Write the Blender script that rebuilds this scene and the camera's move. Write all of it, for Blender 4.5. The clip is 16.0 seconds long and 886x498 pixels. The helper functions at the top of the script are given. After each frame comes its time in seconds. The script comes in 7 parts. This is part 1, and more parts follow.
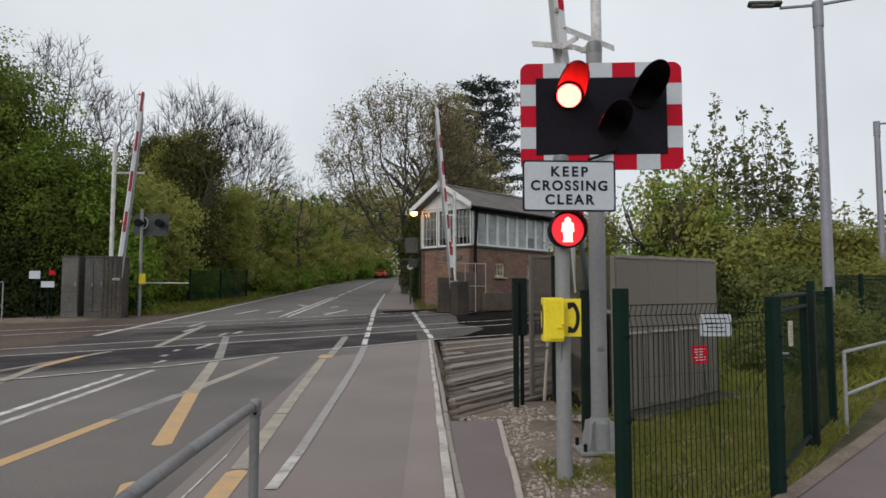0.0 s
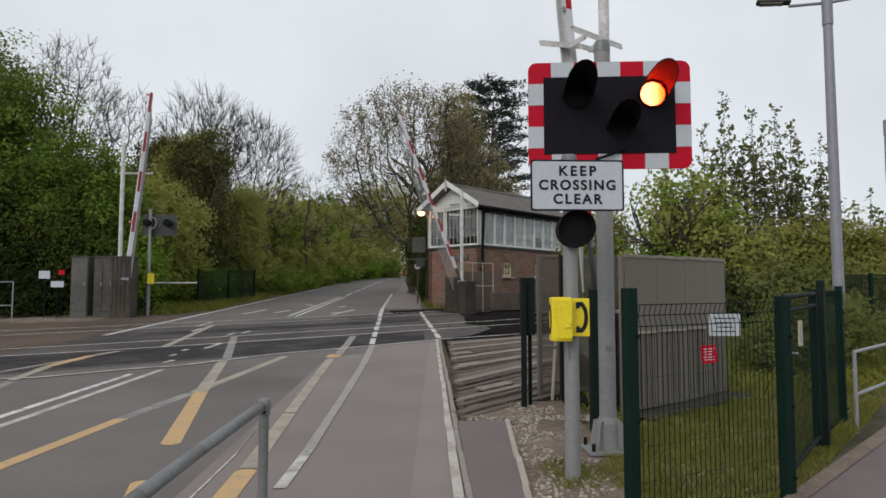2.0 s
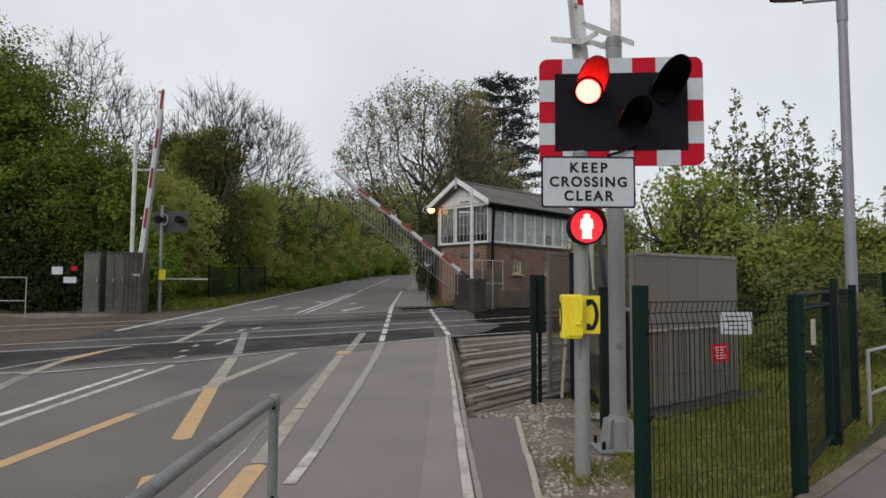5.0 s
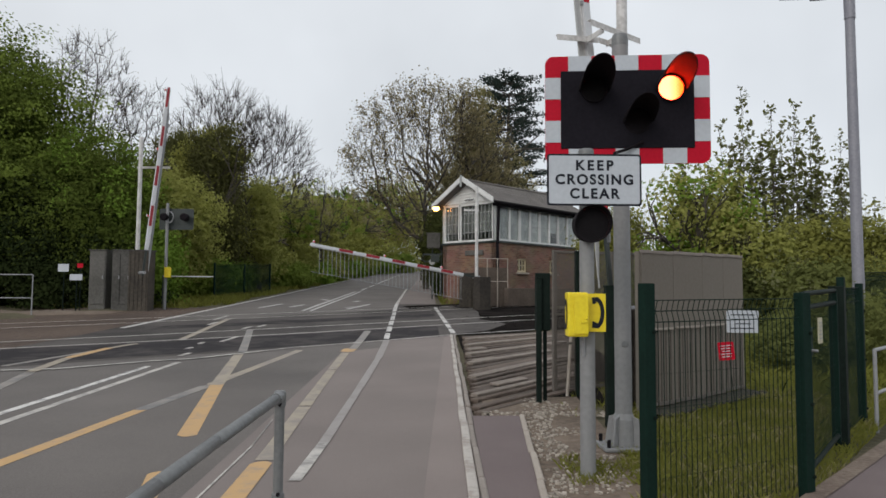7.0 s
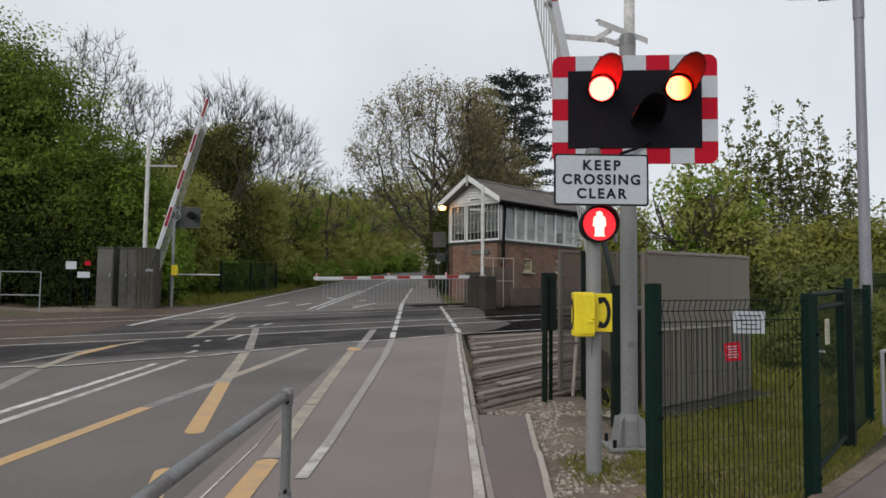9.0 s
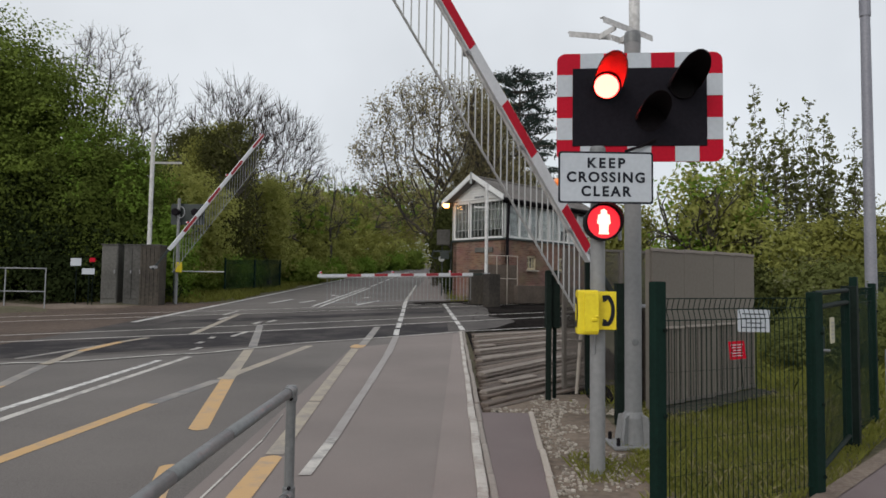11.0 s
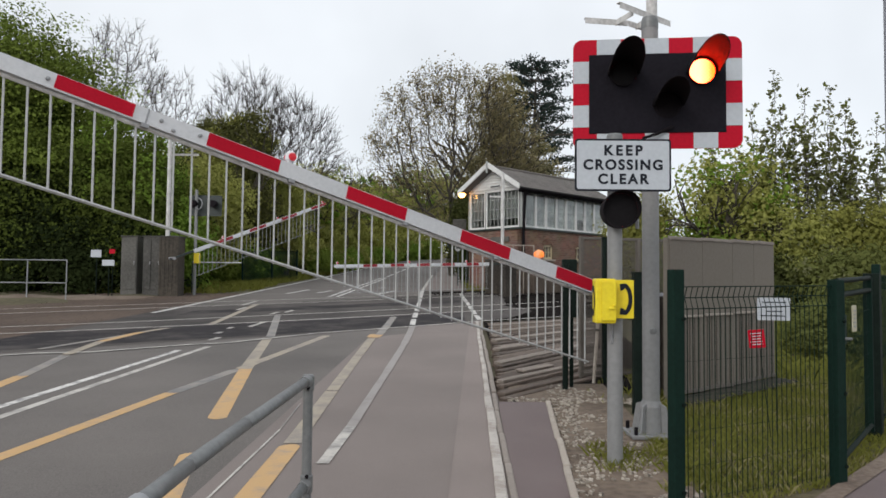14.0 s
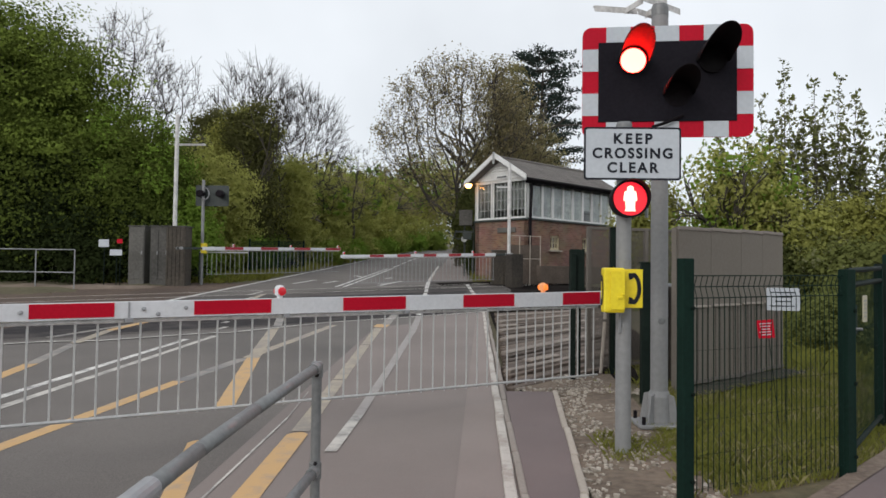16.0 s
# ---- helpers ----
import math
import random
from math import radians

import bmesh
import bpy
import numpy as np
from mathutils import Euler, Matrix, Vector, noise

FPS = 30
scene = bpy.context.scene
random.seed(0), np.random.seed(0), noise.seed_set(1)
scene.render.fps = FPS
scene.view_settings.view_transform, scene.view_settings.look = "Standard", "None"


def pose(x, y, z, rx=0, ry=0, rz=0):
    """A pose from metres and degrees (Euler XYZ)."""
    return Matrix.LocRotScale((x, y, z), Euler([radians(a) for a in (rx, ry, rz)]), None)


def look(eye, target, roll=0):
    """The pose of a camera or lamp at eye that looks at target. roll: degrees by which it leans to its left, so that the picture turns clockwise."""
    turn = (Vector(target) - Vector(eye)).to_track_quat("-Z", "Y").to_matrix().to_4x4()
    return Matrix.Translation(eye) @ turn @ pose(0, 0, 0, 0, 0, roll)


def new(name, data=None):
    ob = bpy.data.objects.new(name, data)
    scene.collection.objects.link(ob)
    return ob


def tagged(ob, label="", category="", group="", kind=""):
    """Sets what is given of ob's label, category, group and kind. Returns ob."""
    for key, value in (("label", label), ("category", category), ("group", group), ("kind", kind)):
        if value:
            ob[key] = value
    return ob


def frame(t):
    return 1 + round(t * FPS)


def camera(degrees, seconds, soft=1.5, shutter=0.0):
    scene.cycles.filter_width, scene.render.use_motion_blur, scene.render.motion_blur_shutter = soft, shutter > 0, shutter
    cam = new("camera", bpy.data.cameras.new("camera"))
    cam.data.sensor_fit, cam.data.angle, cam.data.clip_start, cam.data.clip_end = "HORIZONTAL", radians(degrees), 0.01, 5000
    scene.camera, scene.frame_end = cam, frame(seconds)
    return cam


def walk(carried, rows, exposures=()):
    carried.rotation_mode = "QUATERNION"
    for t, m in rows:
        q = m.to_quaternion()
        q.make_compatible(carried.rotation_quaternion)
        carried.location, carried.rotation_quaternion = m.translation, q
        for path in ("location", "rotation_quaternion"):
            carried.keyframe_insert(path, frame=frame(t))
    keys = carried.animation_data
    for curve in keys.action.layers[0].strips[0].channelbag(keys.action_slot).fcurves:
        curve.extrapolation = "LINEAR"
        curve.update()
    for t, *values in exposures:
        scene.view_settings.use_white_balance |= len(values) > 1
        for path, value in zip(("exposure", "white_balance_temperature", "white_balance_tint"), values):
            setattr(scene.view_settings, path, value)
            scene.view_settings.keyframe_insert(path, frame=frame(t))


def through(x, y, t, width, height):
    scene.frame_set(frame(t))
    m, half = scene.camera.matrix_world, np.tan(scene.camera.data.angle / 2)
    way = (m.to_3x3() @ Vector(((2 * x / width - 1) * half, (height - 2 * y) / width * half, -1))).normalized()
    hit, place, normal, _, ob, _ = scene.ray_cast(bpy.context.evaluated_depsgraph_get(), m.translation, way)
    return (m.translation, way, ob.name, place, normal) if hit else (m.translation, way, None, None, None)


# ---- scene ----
# A level crossing on a country road: near wig-wag signal, three lifting barriers, a signal box, woods, overcast evening.
cam = camera(64.5, 16.0, soft=1.6)
PATH = [
    (0, (0.0, 0.0, 1.42), (0.513, 9.96, 2.15), 0.00),
    (0.5, (-0.003, 0.004, 1.419), (0.487, 9.966, 2.141), 0.03),
    (1, (-0.004, 0.001, 1.42), (0.47, 9.963, 2.141), 0.01),
    (1.5, (-0.005, 0.001, 1.418), (0.417, 9.966, 2.14), 0.08),
    (2, (-0.006, -0.0, 1.42), (0.406, 9.965, 2.145), -0.02),
    (2.5, (-0.007, -0.001, 1.417), (0.399, 9.964, 2.139), 0.04),
    (3, (-0.006, 0.0, 1.417), (0.366, 9.968, 2.134), 0.08),
    (3.5, (-0.011, -0.0, 1.417), (0.349, 9.968, 2.129), 0.17),
    (4, (-0.007, 0.003, 1.417), (0.331, 9.972, 2.126), 0.19),
    (6.5, (-0.01, 0.014, 1.411), (0.194, 9.99, 2.072), 0.33),
    (7, (-0.013, 0.014, 1.411), (0.192, 9.99, 2.073), 0.36),
    (7.5, (-0.016, 0.015, 1.412), (0.168, 9.991, 2.076), 0.42),
    (8, (-0.019, 0.005, 1.414), (0.149, 9.982, 2.075), 0.45),
    (8.5, (-0.019, 0.006, 1.413), (0.125, 9.984, 2.063), 0.52),
    (9, (-0.02, 0.003, 1.41), (0.103, 9.981, 2.061), 0.65),
    (11.5, (-0.022, 0.007, 1.409), (0.033, 9.988, 2.016), 0.79),
    (12, (-0.02, 0.009, 1.407), (0.003, 9.991, 2.008), 0.79),
    (12.5, (-0.025, 0.007, 1.405), (-0.08, 9.99, 1.995), 0.87),
    (13, (-0.025, 0.008, 1.403), (-0.141, 9.991, 1.962), 0.79),
    (13.5, (-0.024, 0.012, 1.405), (-0.166, 9.998, 1.918), 0.62),
    (14, (-0.02, 0.019, 1.405), (-0.178, 10.007, 1.875), 0.57),
    (14.5, (-0.021, 0.027, 1.396), (-0.212, 10.017, 1.819), 0.57),
    (15, (-0.02, 0.026, 1.395), (-0.25, 10.016, 1.775), 0.59),
    (15.5, (-0.03, 0.025, 1.394), (-0.265, 10.016, 1.768), 0.64),
    (16, (-0.034, 0.034, 1.389), (-0.277, 10.025, 1.73), 0.73),
]
walk(cam, [(t, look(eye, target, roll)) for t, eye, target, roll in PATH],
     exposures=[(0, 0.0), (9, 0.0), (11.5, 0.0), (12.5, 0.02), (13.0, 0.2), (14.0, 0.24), (14.5, 0.18), (15.5, 0.18), (16, 0.2)])

# ---- world and light: overcast dome, brighter overhead ----
world = bpy.data.worlds.new("overcast_sky")
scene.world = world
world.use_nodes = True
wn, wl = world.node_tree.nodes, world.node_tree.links
wn.clear()
w_out, w_bg = wn.new("ShaderNodeOutputWorld"), wn.new("ShaderNodeBackground")
w_sky = wn.new("ShaderNodeTexSky")
w_sky.sky_type, w_sky.sun_disc = "NISHITA", False
w_sky.sun_elevation, w_sky.sun_rotation = radians(30), radians(214)
w_co, w_sep = wn.new("ShaderNodeTexCoord"), wn.new("ShaderNodeSeparateXYZ")
w_map = wn.new("ShaderNodeMapRange")
w_map.inputs["From Min"].default_value, w_map.inputs["From Max"].default_value = 0.25, 1.0
w_map.inputs["To Min"].default_value, w_map.inputs["To Max"].default_value = 8.75, 11.0
w_noise = wn.new("ShaderNodeTexNoise")
w_noise.inputs["Scale"].default_value, w_noise.inputs["Detail"].default_value = 2.6, 4
w_nm = wn.new("ShaderNodeMapRange")
w_nm.inputs["From Min"].default_value, w_nm.inputs["From Max"].default_value = 0.3, 0.7
w_nm.inputs["To Min"].default_value, w_nm.inputs["To Max"].default_value = 0.86, 1.06
w_mul, w_col, w_mix = wn.new("ShaderNodeMath"), wn.new("ShaderNodeVectorMath"), wn.new("ShaderNodeMix")
w_mul.operation, w_col.operation = "MULTIPLY", "SCALE"
w_col.inputs[0].default_value = (0.935, 0.97, 1.008)
w_mix.data_type = "RGBA"
w_mix.inputs["Factor"].default_value = 0.88
wl.new(w_co.outputs["Generated"], w_sep.inputs[0])
wl.new(w_sep.outputs["Z"], w_map.inputs["Value"])
wl.new(w_co.outputs["Generated"], w_noise.inputs["Vector"])
wl.new(w_noise.outputs["Fac"], w_nm.inputs["Value"])
wl.new(w_map.outputs[0], w_mul.inputs[0])
wl.new(w_nm.outputs[0], w_mul.inputs[1])
wl.new(w_mul.outputs[0], w_col.inputs["Scale"])
wl.new(w_sky.outputs[0], w_mix.inputs["A"])
wl.new(w_col.outputs[0], w_mix.inputs["B"])
wl.new(w_mix.outputs["Result"], w_bg.inputs["Color"])
w_bg.inputs["Strength"].default_value = 0.1
wl.new(w_bg.outputs[0], w_out.inputs[0])

sun = new("sun", bpy.data.lights.new("sun", "SUN"))
sun.data.energy, sun.data.angle, sun.data.color = 1.0, radians(25), (1.0, 0.96, 0.9)
sun.matrix_world = look((-40, -60, 42), (0, 0, 0))


# ---- materials ----
def mat(name, c1, c2, rough=0.7, metal=0.0, s1=2.0, s2=35.0, bump=0.15, far=0.01, contrast=0.25, island=False, per_object=0.0, stretch=None):
    """Two tones mixed by noise at two scales, with fine relief."""
    m = bpy.data.materials.new(name)
    m.use_nodes = True
    n, l = m.node_tree.nodes, m.node_tree.links
    p = n["Principled BSDF"]
    co = n.new("ShaderNodeTexCoord")
    a, b = n.new("ShaderNodeTexNoise"), n.new("ShaderNodeTexNoise")
    a.inputs["Scale"].default_value, a.inputs["Detail"].default_value = s1, 5
    b.inputs["Scale"].default_value, b.inputs["Detail"].default_value = s2, 4
    add, ramp, mix = n.new("ShaderNodeMath"), n.new("ShaderNodeMapRange"), n.new("ShaderNodeMix")
    add.operation, mix.data_type = "ADD", "RGBA"
    ramp.inputs["From Min"].default_value, ramp.inputs["From Max"].default_value = 1.0 - contrast, 1.0 + contrast
    mix.inputs["A"].default_value, mix.inputs["B"].default_value = (*c1, 1), (*c2, 1)
    src_co = co.outputs["Object"]
    if stretch:
        # grain along the piece
        mp = n.new("ShaderNodeMapping")
        mp.inputs["Scale"].default_value = stretch
        l.new(src_co, mp.inputs["Vector"])
        src_co = mp.outputs[0]
    for t in (a, b):
        l.new(src_co, t.inputs["Vector"])
    l.new(a.outputs["Fac"], add.inputs[0])
    l.new(b.outputs["Fac"], add.inputs[1])
    l.new(add.outputs[0], ramp.inputs["Value"])
    fac = ramp.outputs[0]
    if island or per_object:
        src = n.new("ShaderNodeNewGeometry").outputs["Random Per Island"] if island else n.new("ShaderNodeObjectInfo").outputs["Random"]
        both = n.new("ShaderNodeMix")
        both.inputs["Factor"].default_value = 0.65 if island else per_object
        l.new(fac, both.inputs["A"])
        l.new(src, both.inputs["B"])
        fac = both.outputs["Result"]
    l.new(fac, mix.inputs["Factor"])
    l.new(mix.outputs["Result"], p.inputs["Base Color"])
    p.inputs["Roughness"].default_value, p.inputs["Metallic"].default_value = rough, metal
    if bump:
        bp = n.new("ShaderNodeBump")
        bp.inputs["Strength"].default_value, bp.inputs["Distance"].default_value = bump, far
        l.new(b.outputs["Fac"], bp.inputs["Height"])
        l.new(bp.outputs[0], p.inputs["Normal"])
    return m


def worn(name, paint, under, cover=0.5, scale=6.0, rough=0.6):
    """Paint worn through to what is under it."""
    m = mat(name, paint, paint, rough, s1=3, s2=80, bump=0.1)
    n, l = m.node_tree.nodes, m.node_tree.links
    p = n["Principled BSDF"]
    co, t, mus, mix = n.new("ShaderNodeTexCoord"), n.new("ShaderNodeTexNoise"), n.new("ShaderNodeMapRange"), n.new("ShaderNodeMix")
    t.inputs["Scale"].default_value, t.inputs["Detail"].default_value, t.inputs["Roughness"].default_value = scale, 8, 0.7
    mus.inputs["From Min"].default_value, mus.inputs["From Max"].default_value = cover - 0.07, cover + 0.09
    mix.data_type = "RGBA"
    mix.inputs["A"].default_value, mix.inputs["B"].default_value = (*paint, 1), (*under, 1)
    l.new(co.outputs["Object"], t.inputs["Vector"])
    l.new(t.outputs["Fac"], mus.inputs["Value"])
    l.new(mus.outputs[0], mix.inputs["Factor"])
    l.new(mix.outputs["Result"], p.inputs["Base Color"])
    return m


def leafy(name, dark, light, through=0.35):
    m = bpy.data.materials.new(name)
    m.use_nodes = True
    n, l = m.node_tree.nodes, m.node_tree.links
    n.clear()
    out, mix, d, t = n.new("ShaderNodeOutputMaterial"), n.new("ShaderNodeMixShader"), n.new("ShaderNodeBsdfDiffuse"), n.new("ShaderNodeBsdfTranslucent")
    geo, co, noi, add, col = n.new("ShaderNodeNewGeometry"), n.new("ShaderNodeTexCoord"), n.new("ShaderNodeTexNoise"), n.new("ShaderNodeMix"), n.new("ShaderNodeMix")
    noi.inputs["Scale"].default_value, noi.inputs["Detail"].default_value = 0.6, 3
    add.inputs["Factor"].default_value = 0.8
    col.data_type = "RGBA"
    col.inputs["A"].default_value, col.inputs["B"].default_value = (*dark, 1), (*light, 1)
    mix.inputs[0].default_value = through
    l.new(co.outputs["Object"], noi.inputs["Vector"])
    l.new(geo.outputs["Random Per Island"], add.inputs["A"])
    l.new(noi.outputs["Fac"], add.inputs["B"])
    l.new(add.outputs["Result"], col.inputs["Factor"])
    for s in (d, t):
        l.new(col.outputs["Result"], s.inputs["Color"])
    l.new(d.outputs[0], mix.inputs[1])
    l.new(t.outputs[0], mix.inputs[2])
    l.new(mix.outputs[0], out.inputs[0])
    return m


def glow(name, colour, strength, base=(0.05, 0.01, 0.01)):
    m = bpy.data.materials.new(name)
    m.use_nodes = True
    p = m.node_tree.nodes["Principled BSDF"]
    p.inputs["Base Color"].default_value = (*base, 1)
    p.inputs["Emission Color"].default_value, p.inputs["Emission Strength"].default_value = (*colour, 1), strength
    p.inputs["Roughness"].default_value = 0.3
    return m


def glass(name, tint=(0.9, 0.95, 0.95)):
    m = bpy.data.materials.new(name)
    m.use_nodes = True
    p = m.node_tree.nodes["Principled BSDF"]
    p.inputs["Base Color"].default_value = (*tint, 1)
    p.inputs["Transmission Weight"].default_value, p.inputs["Roughness"].default_value, p.inputs["IOR"].default_value = 1.0, 0.03, 1.45
    return m


M_ASPHALT = mat("worn_asphalt", (0.083, 0.073, 0.067), (0.15, 0.132, 0.12), 0.82, s1=0.45, s2=90, bump=0.35, far=0.004, contrast=0.24)
M_ASPHALT_OLD = mat("dark_patched_asphalt", (0.045, 0.041, 0.04), (0.124, 0.111, 0.104), 0.85, s1=0.6, s2=60, bump=0.4, far=0.005, contrast=0.22)
M_FOOT = mat("footway_asphalt", (0.158, 0.131, 0.12), (0.215, 0.18, 0.165), 0.85, s1=0.7, s2=150, bump=0.3, far=0.003, contrast=0.3)
M_FOOT2 = mat("footway_asphalt_warm", (0.186, 0.152, 0.139), (0.245, 0.203, 0.186), 0.85, s1=0.9, s2=150, bump=0.3, far=0.003, contrast=0.3)
M_TAR = mat("fresh_tarmac", (0.122, 0.092, 0.09), (0.16, 0.123, 0.119), 0.8, s1=1.2, s2=160, bump=0.35, far=0.004)
M_BITUMEN = worn("black_patched_bitumen", (0.03, 0.027, 0.029), (0.07, 0.062, 0.06), 0.53, 1.3, 0.85)
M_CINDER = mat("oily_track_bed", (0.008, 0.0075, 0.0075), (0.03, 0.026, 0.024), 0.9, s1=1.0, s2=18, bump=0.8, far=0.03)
M_WHITE_LINE = worn("worn_white_road_paint", (0.62, 0.6, 0.57), (0.19, 0.18, 0.18), 0.53, 7)
M_WHITE_THIN = worn("faint_white_road_paint", (0.5, 0.47, 0.43), (0.22, 0.205, 0.195), 0.52, 3)
M_YELLOW_LINE = worn("worn_yellow_road_paint", (0.5, 0.31, 0.135), (0.36, 0.26, 0.17), 0.57, 5)
M_CREAM_LINE = worn("faded_cream_road_paint", (0.34, 0.288, 0.22), (0.24, 0.208, 0.18), 0.52, 4)
M_GREY_LINE = worn("faded_grey_white_road_paint", (0.29, 0.265, 0.25), (0.23, 0.205, 0.193), 0.55, 3)
M_FAINT = worn("ghost_of_road_paint", (0.26, 0.235, 0.21), (0.15, 0.145, 0.145), 0.52, 3)
M_KERB = worn("worn_white_painted_kerb", (0.45, 0.415, 0.38), (0.32, 0.28, 0.25), 0.52, 6, 0.85)
M_CONCRETE = mat("concrete_edging", (0.3, 0.26, 0.22), (0.42, 0.37, 0.32), 0.9, s1=4, s2=60, bump=0.4, per_object=0.4)
M_EDGING = mat("grey_concrete_edging", (0.21, 0.18, 0.158), (0.3, 0.262, 0.232), 0.9, s1=4, s2=60, bump=0.4, per_object=0.3)
M_EARTH = mat("trodden_earth", (0.095, 0.069, 0.05), (0.19, 0.145, 0.108), 0.95, s1=0.9, s2=14, bump=0.8, far=0.03)
M_SOIL_GRASS = mat("rough_grass_soil", (0.052, 0.048, 0.022), (0.115, 0.095, 0.052), 0.95, s1=0.5, s2=9, bump=0.8, far=0.05)
M_VERGE = mat("trodden_roadside_earth", (0.05, 0.031, 0.022), (0.1, 0.067, 0.048), 0.95, s1=0.5, s2=7, bump=0.9, far=0.05)
M_FENCE_SHADE = mat("fence_foot_shade", (0.016, 0.015, 0.009), (0.042, 0.037, 0.023), 0.95, s1=2.0, s2=14, bump=0.9, far=0.03)
M_STONE = mat("limestone_chippings", (0.15, 0.125, 0.1), (0.5, 0.45, 0.385), 0.9, s1=8, s2=40, bump=0.4, island=True)
M_WOOD_OLD = mat("weathered_sleeper_wood", (0.045, 0.033, 0.026), (0.185, 0.142, 0.115), 0.92, s1=2.5, s2=14, bump=1.0, far=0.03, per_object=0.5, stretch=(0.35, 3.0, 1.0))
M_RAIL = mat("worn_rail_steel", (0.44, 0.41, 0.38), (0.6, 0.57, 0.53), 0.6, 0.15, s1=3, s2=40)
M_GALV = mat("galvanised_steel_grey", (0.26, 0.265, 0.275), (0.31, 0.315, 0.325), 0.55, 0.25, s1=1.5, s2=30, bump=0.04)
M_TUBE = mat("grey_painted_tube", (0.145, 0.15, 0.152), (0.2, 0.205, 0.206), 0.5, 0.3, s1=2, s2=40, bump=0.05)
M_POST_GREY = mat("pale_grey_painted_post", (0.207, 0.208, 0.21), (0.248, 0.249, 0.25), 0.6, 0.1, s1=1.2, s2=30, bump=0.03)
M_LAMP_GREY = mat("lilac_grey_lamp_column", (0.2, 0.2, 0.235), (0.27, 0.27, 0.3), 0.55, 0.2, s1=1.5, s2=30, bump=0.05)
M_WHITE = mat("dirty_white_paint", (0.57, 0.58, 0.6), (0.66, 0.67, 0.69), 0.55, s1=1.5, s2=40, bump=0.06)
M_WHITE_POST = mat("weathered_white_post", (0.42, 0.41, 0.4), (0.68, 0.67, 0.66), 0.6, s1=4, s2=25, bump=0.1)
M_RED = mat("red_reflective_paint", (0.42, 0.004, 0.02), (0.5, 0.006, 0.025), 0.5, s1=2, s2=50, bump=0.03)
M_RED_FADED = mat("faded_red_paint", (0.27, 0.016, 0.024), (0.36, 0.03, 0.04), 0.5, s1=2, s2=50, bump=0.03)
M_EDGE_EARTH = mat("tan_earth_edge", (0.115, 0.084, 0.064), (0.205, 0.16, 0.125), 0.95, s1=2, s2=25, bump=0.8, far=0.02)
M_BLACK = mat("black_backboard", (0.0085, 0.0075, 0.011), (0.0135, 0.012, 0.017), 0.8, s1=2, s2=40, bump=0.04)
M_HOOD = mat("black_hood", (0.0085, 0.007, 0.0085), (0.014, 0.0115, 0.014), 0.85, s1=3, s2=40, bump=0.05)
M_PLATE = mat("white_sign_plate", (0.43, 0.46, 0.5), (0.49, 0.52, 0.56), 0.45, s1=1.5, s2=30, bump=0.02)
M_NOTICE = mat("cream_paper_notice", (0.42, 0.39, 0.27), (0.5, 0.47, 0.35), 0.7, s1=6, s2=40, bump=0.02)
M_INK = mat("black_lettering", (0.012, 0.014, 0.02), (0.02, 0.022, 0.03), 0.5, bump=0)
M_YELLOW = mat("yellow_painted_steel", (0.72, 0.55, 0.012), (0.82, 0.66, 0.02), 0.45, s1=3, s2=40, bump=0.05)
M_GREEN_FENCE = mat("dark_green_coated_steel", (0.0034, 0.0135, 0.0098), (0.0056, 0.0215, 0.0155), 0.7, s1=3, s2=40, bump=0.05)
M_DARK_POST = mat("black_green_post", (0.005, 0.01, 0.008), (0.01, 0.018, 0.014), 0.7, s1=3, s2=30, bump=0.08)
M_PANEL = mat("grey_perforated_sheet", (0.098, 0.086, 0.074), (0.148, 0.13, 0.112), 0.75, 0.0, s1=0.8, s2=90, bump=0.6, far=0.01)
M_CABINET = mat("weathered_brown_cabinet", (0.016, 0.013, 0.01), (0.05, 0.041, 0.033), 0.8, s1=1.4, s2=12, bump=0.2, far=0.02)
M_CABINET_GREY = mat("grey_steel_cabinet", (0.03, 0.028, 0.024), (0.082, 0.078, 0.07), 0.6, s1=1.4, s2=14, bump=0.1)
M_CABINET_PALE = mat("pale_grey_mesh_cabinet", (0.066, 0.063, 0.056), (0.125, 0.119, 0.108), 0.7, s1=1.4, s2=20, bump=0.1)
M_CABINET_BROWN = mat("faded_brown_cabinet", (0.03, 0.025, 0.019), (0.075, 0.062, 0.048), 0.8, s1=1.4, s2=12, bump=0.2, far=0.02)
M_ROOF = mat("grey_roof_slate", (0.09, 0.08, 0.073), (0.15, 0.133, 0.12), 0.8, s1=1.3, s2=25, bump=0.4, far=0.02)
M_BOX_WHITE = mat("signal_box_white_paint", (0.58, 0.58, 0.57), (0.76, 0.76, 0.75), 0.6, s1=1.5, s2=20, bump=0.1)
M_CREAM = mat("cream_window_paint", (0.5, 0.42, 0.27), (0.62, 0.53, 0.36), 0.6, s1=1.5, s2=20, bump=0.1)
M_BOX_GREY = mat("grey_green_boarding", (0.28, 0.29, 0.28), (0.4, 0.41, 0.4), 0.65, s1=1.5, s2=20, bump=0.1)
M_DARK_TRIM = mat("dark_green_trim", (0.015, 0.022, 0.02), (0.035, 0.045, 0.042), 0.5, bump=0.05)
M_CURTAIN = mat("pale_blinds_sky_tone", (0.24, 0.245, 0.24), (0.62, 0.62, 0.6), 0.8, s1=1.5, s2=8, contrast=0.18, per_object=0.5)
M_ROD = mat("pale_grey_barrier_rod", (0.36, 0.36, 0.36), (0.46, 0.46, 0.45), 0.5, 0.1, s1=3, s2=40, bump=0.03)
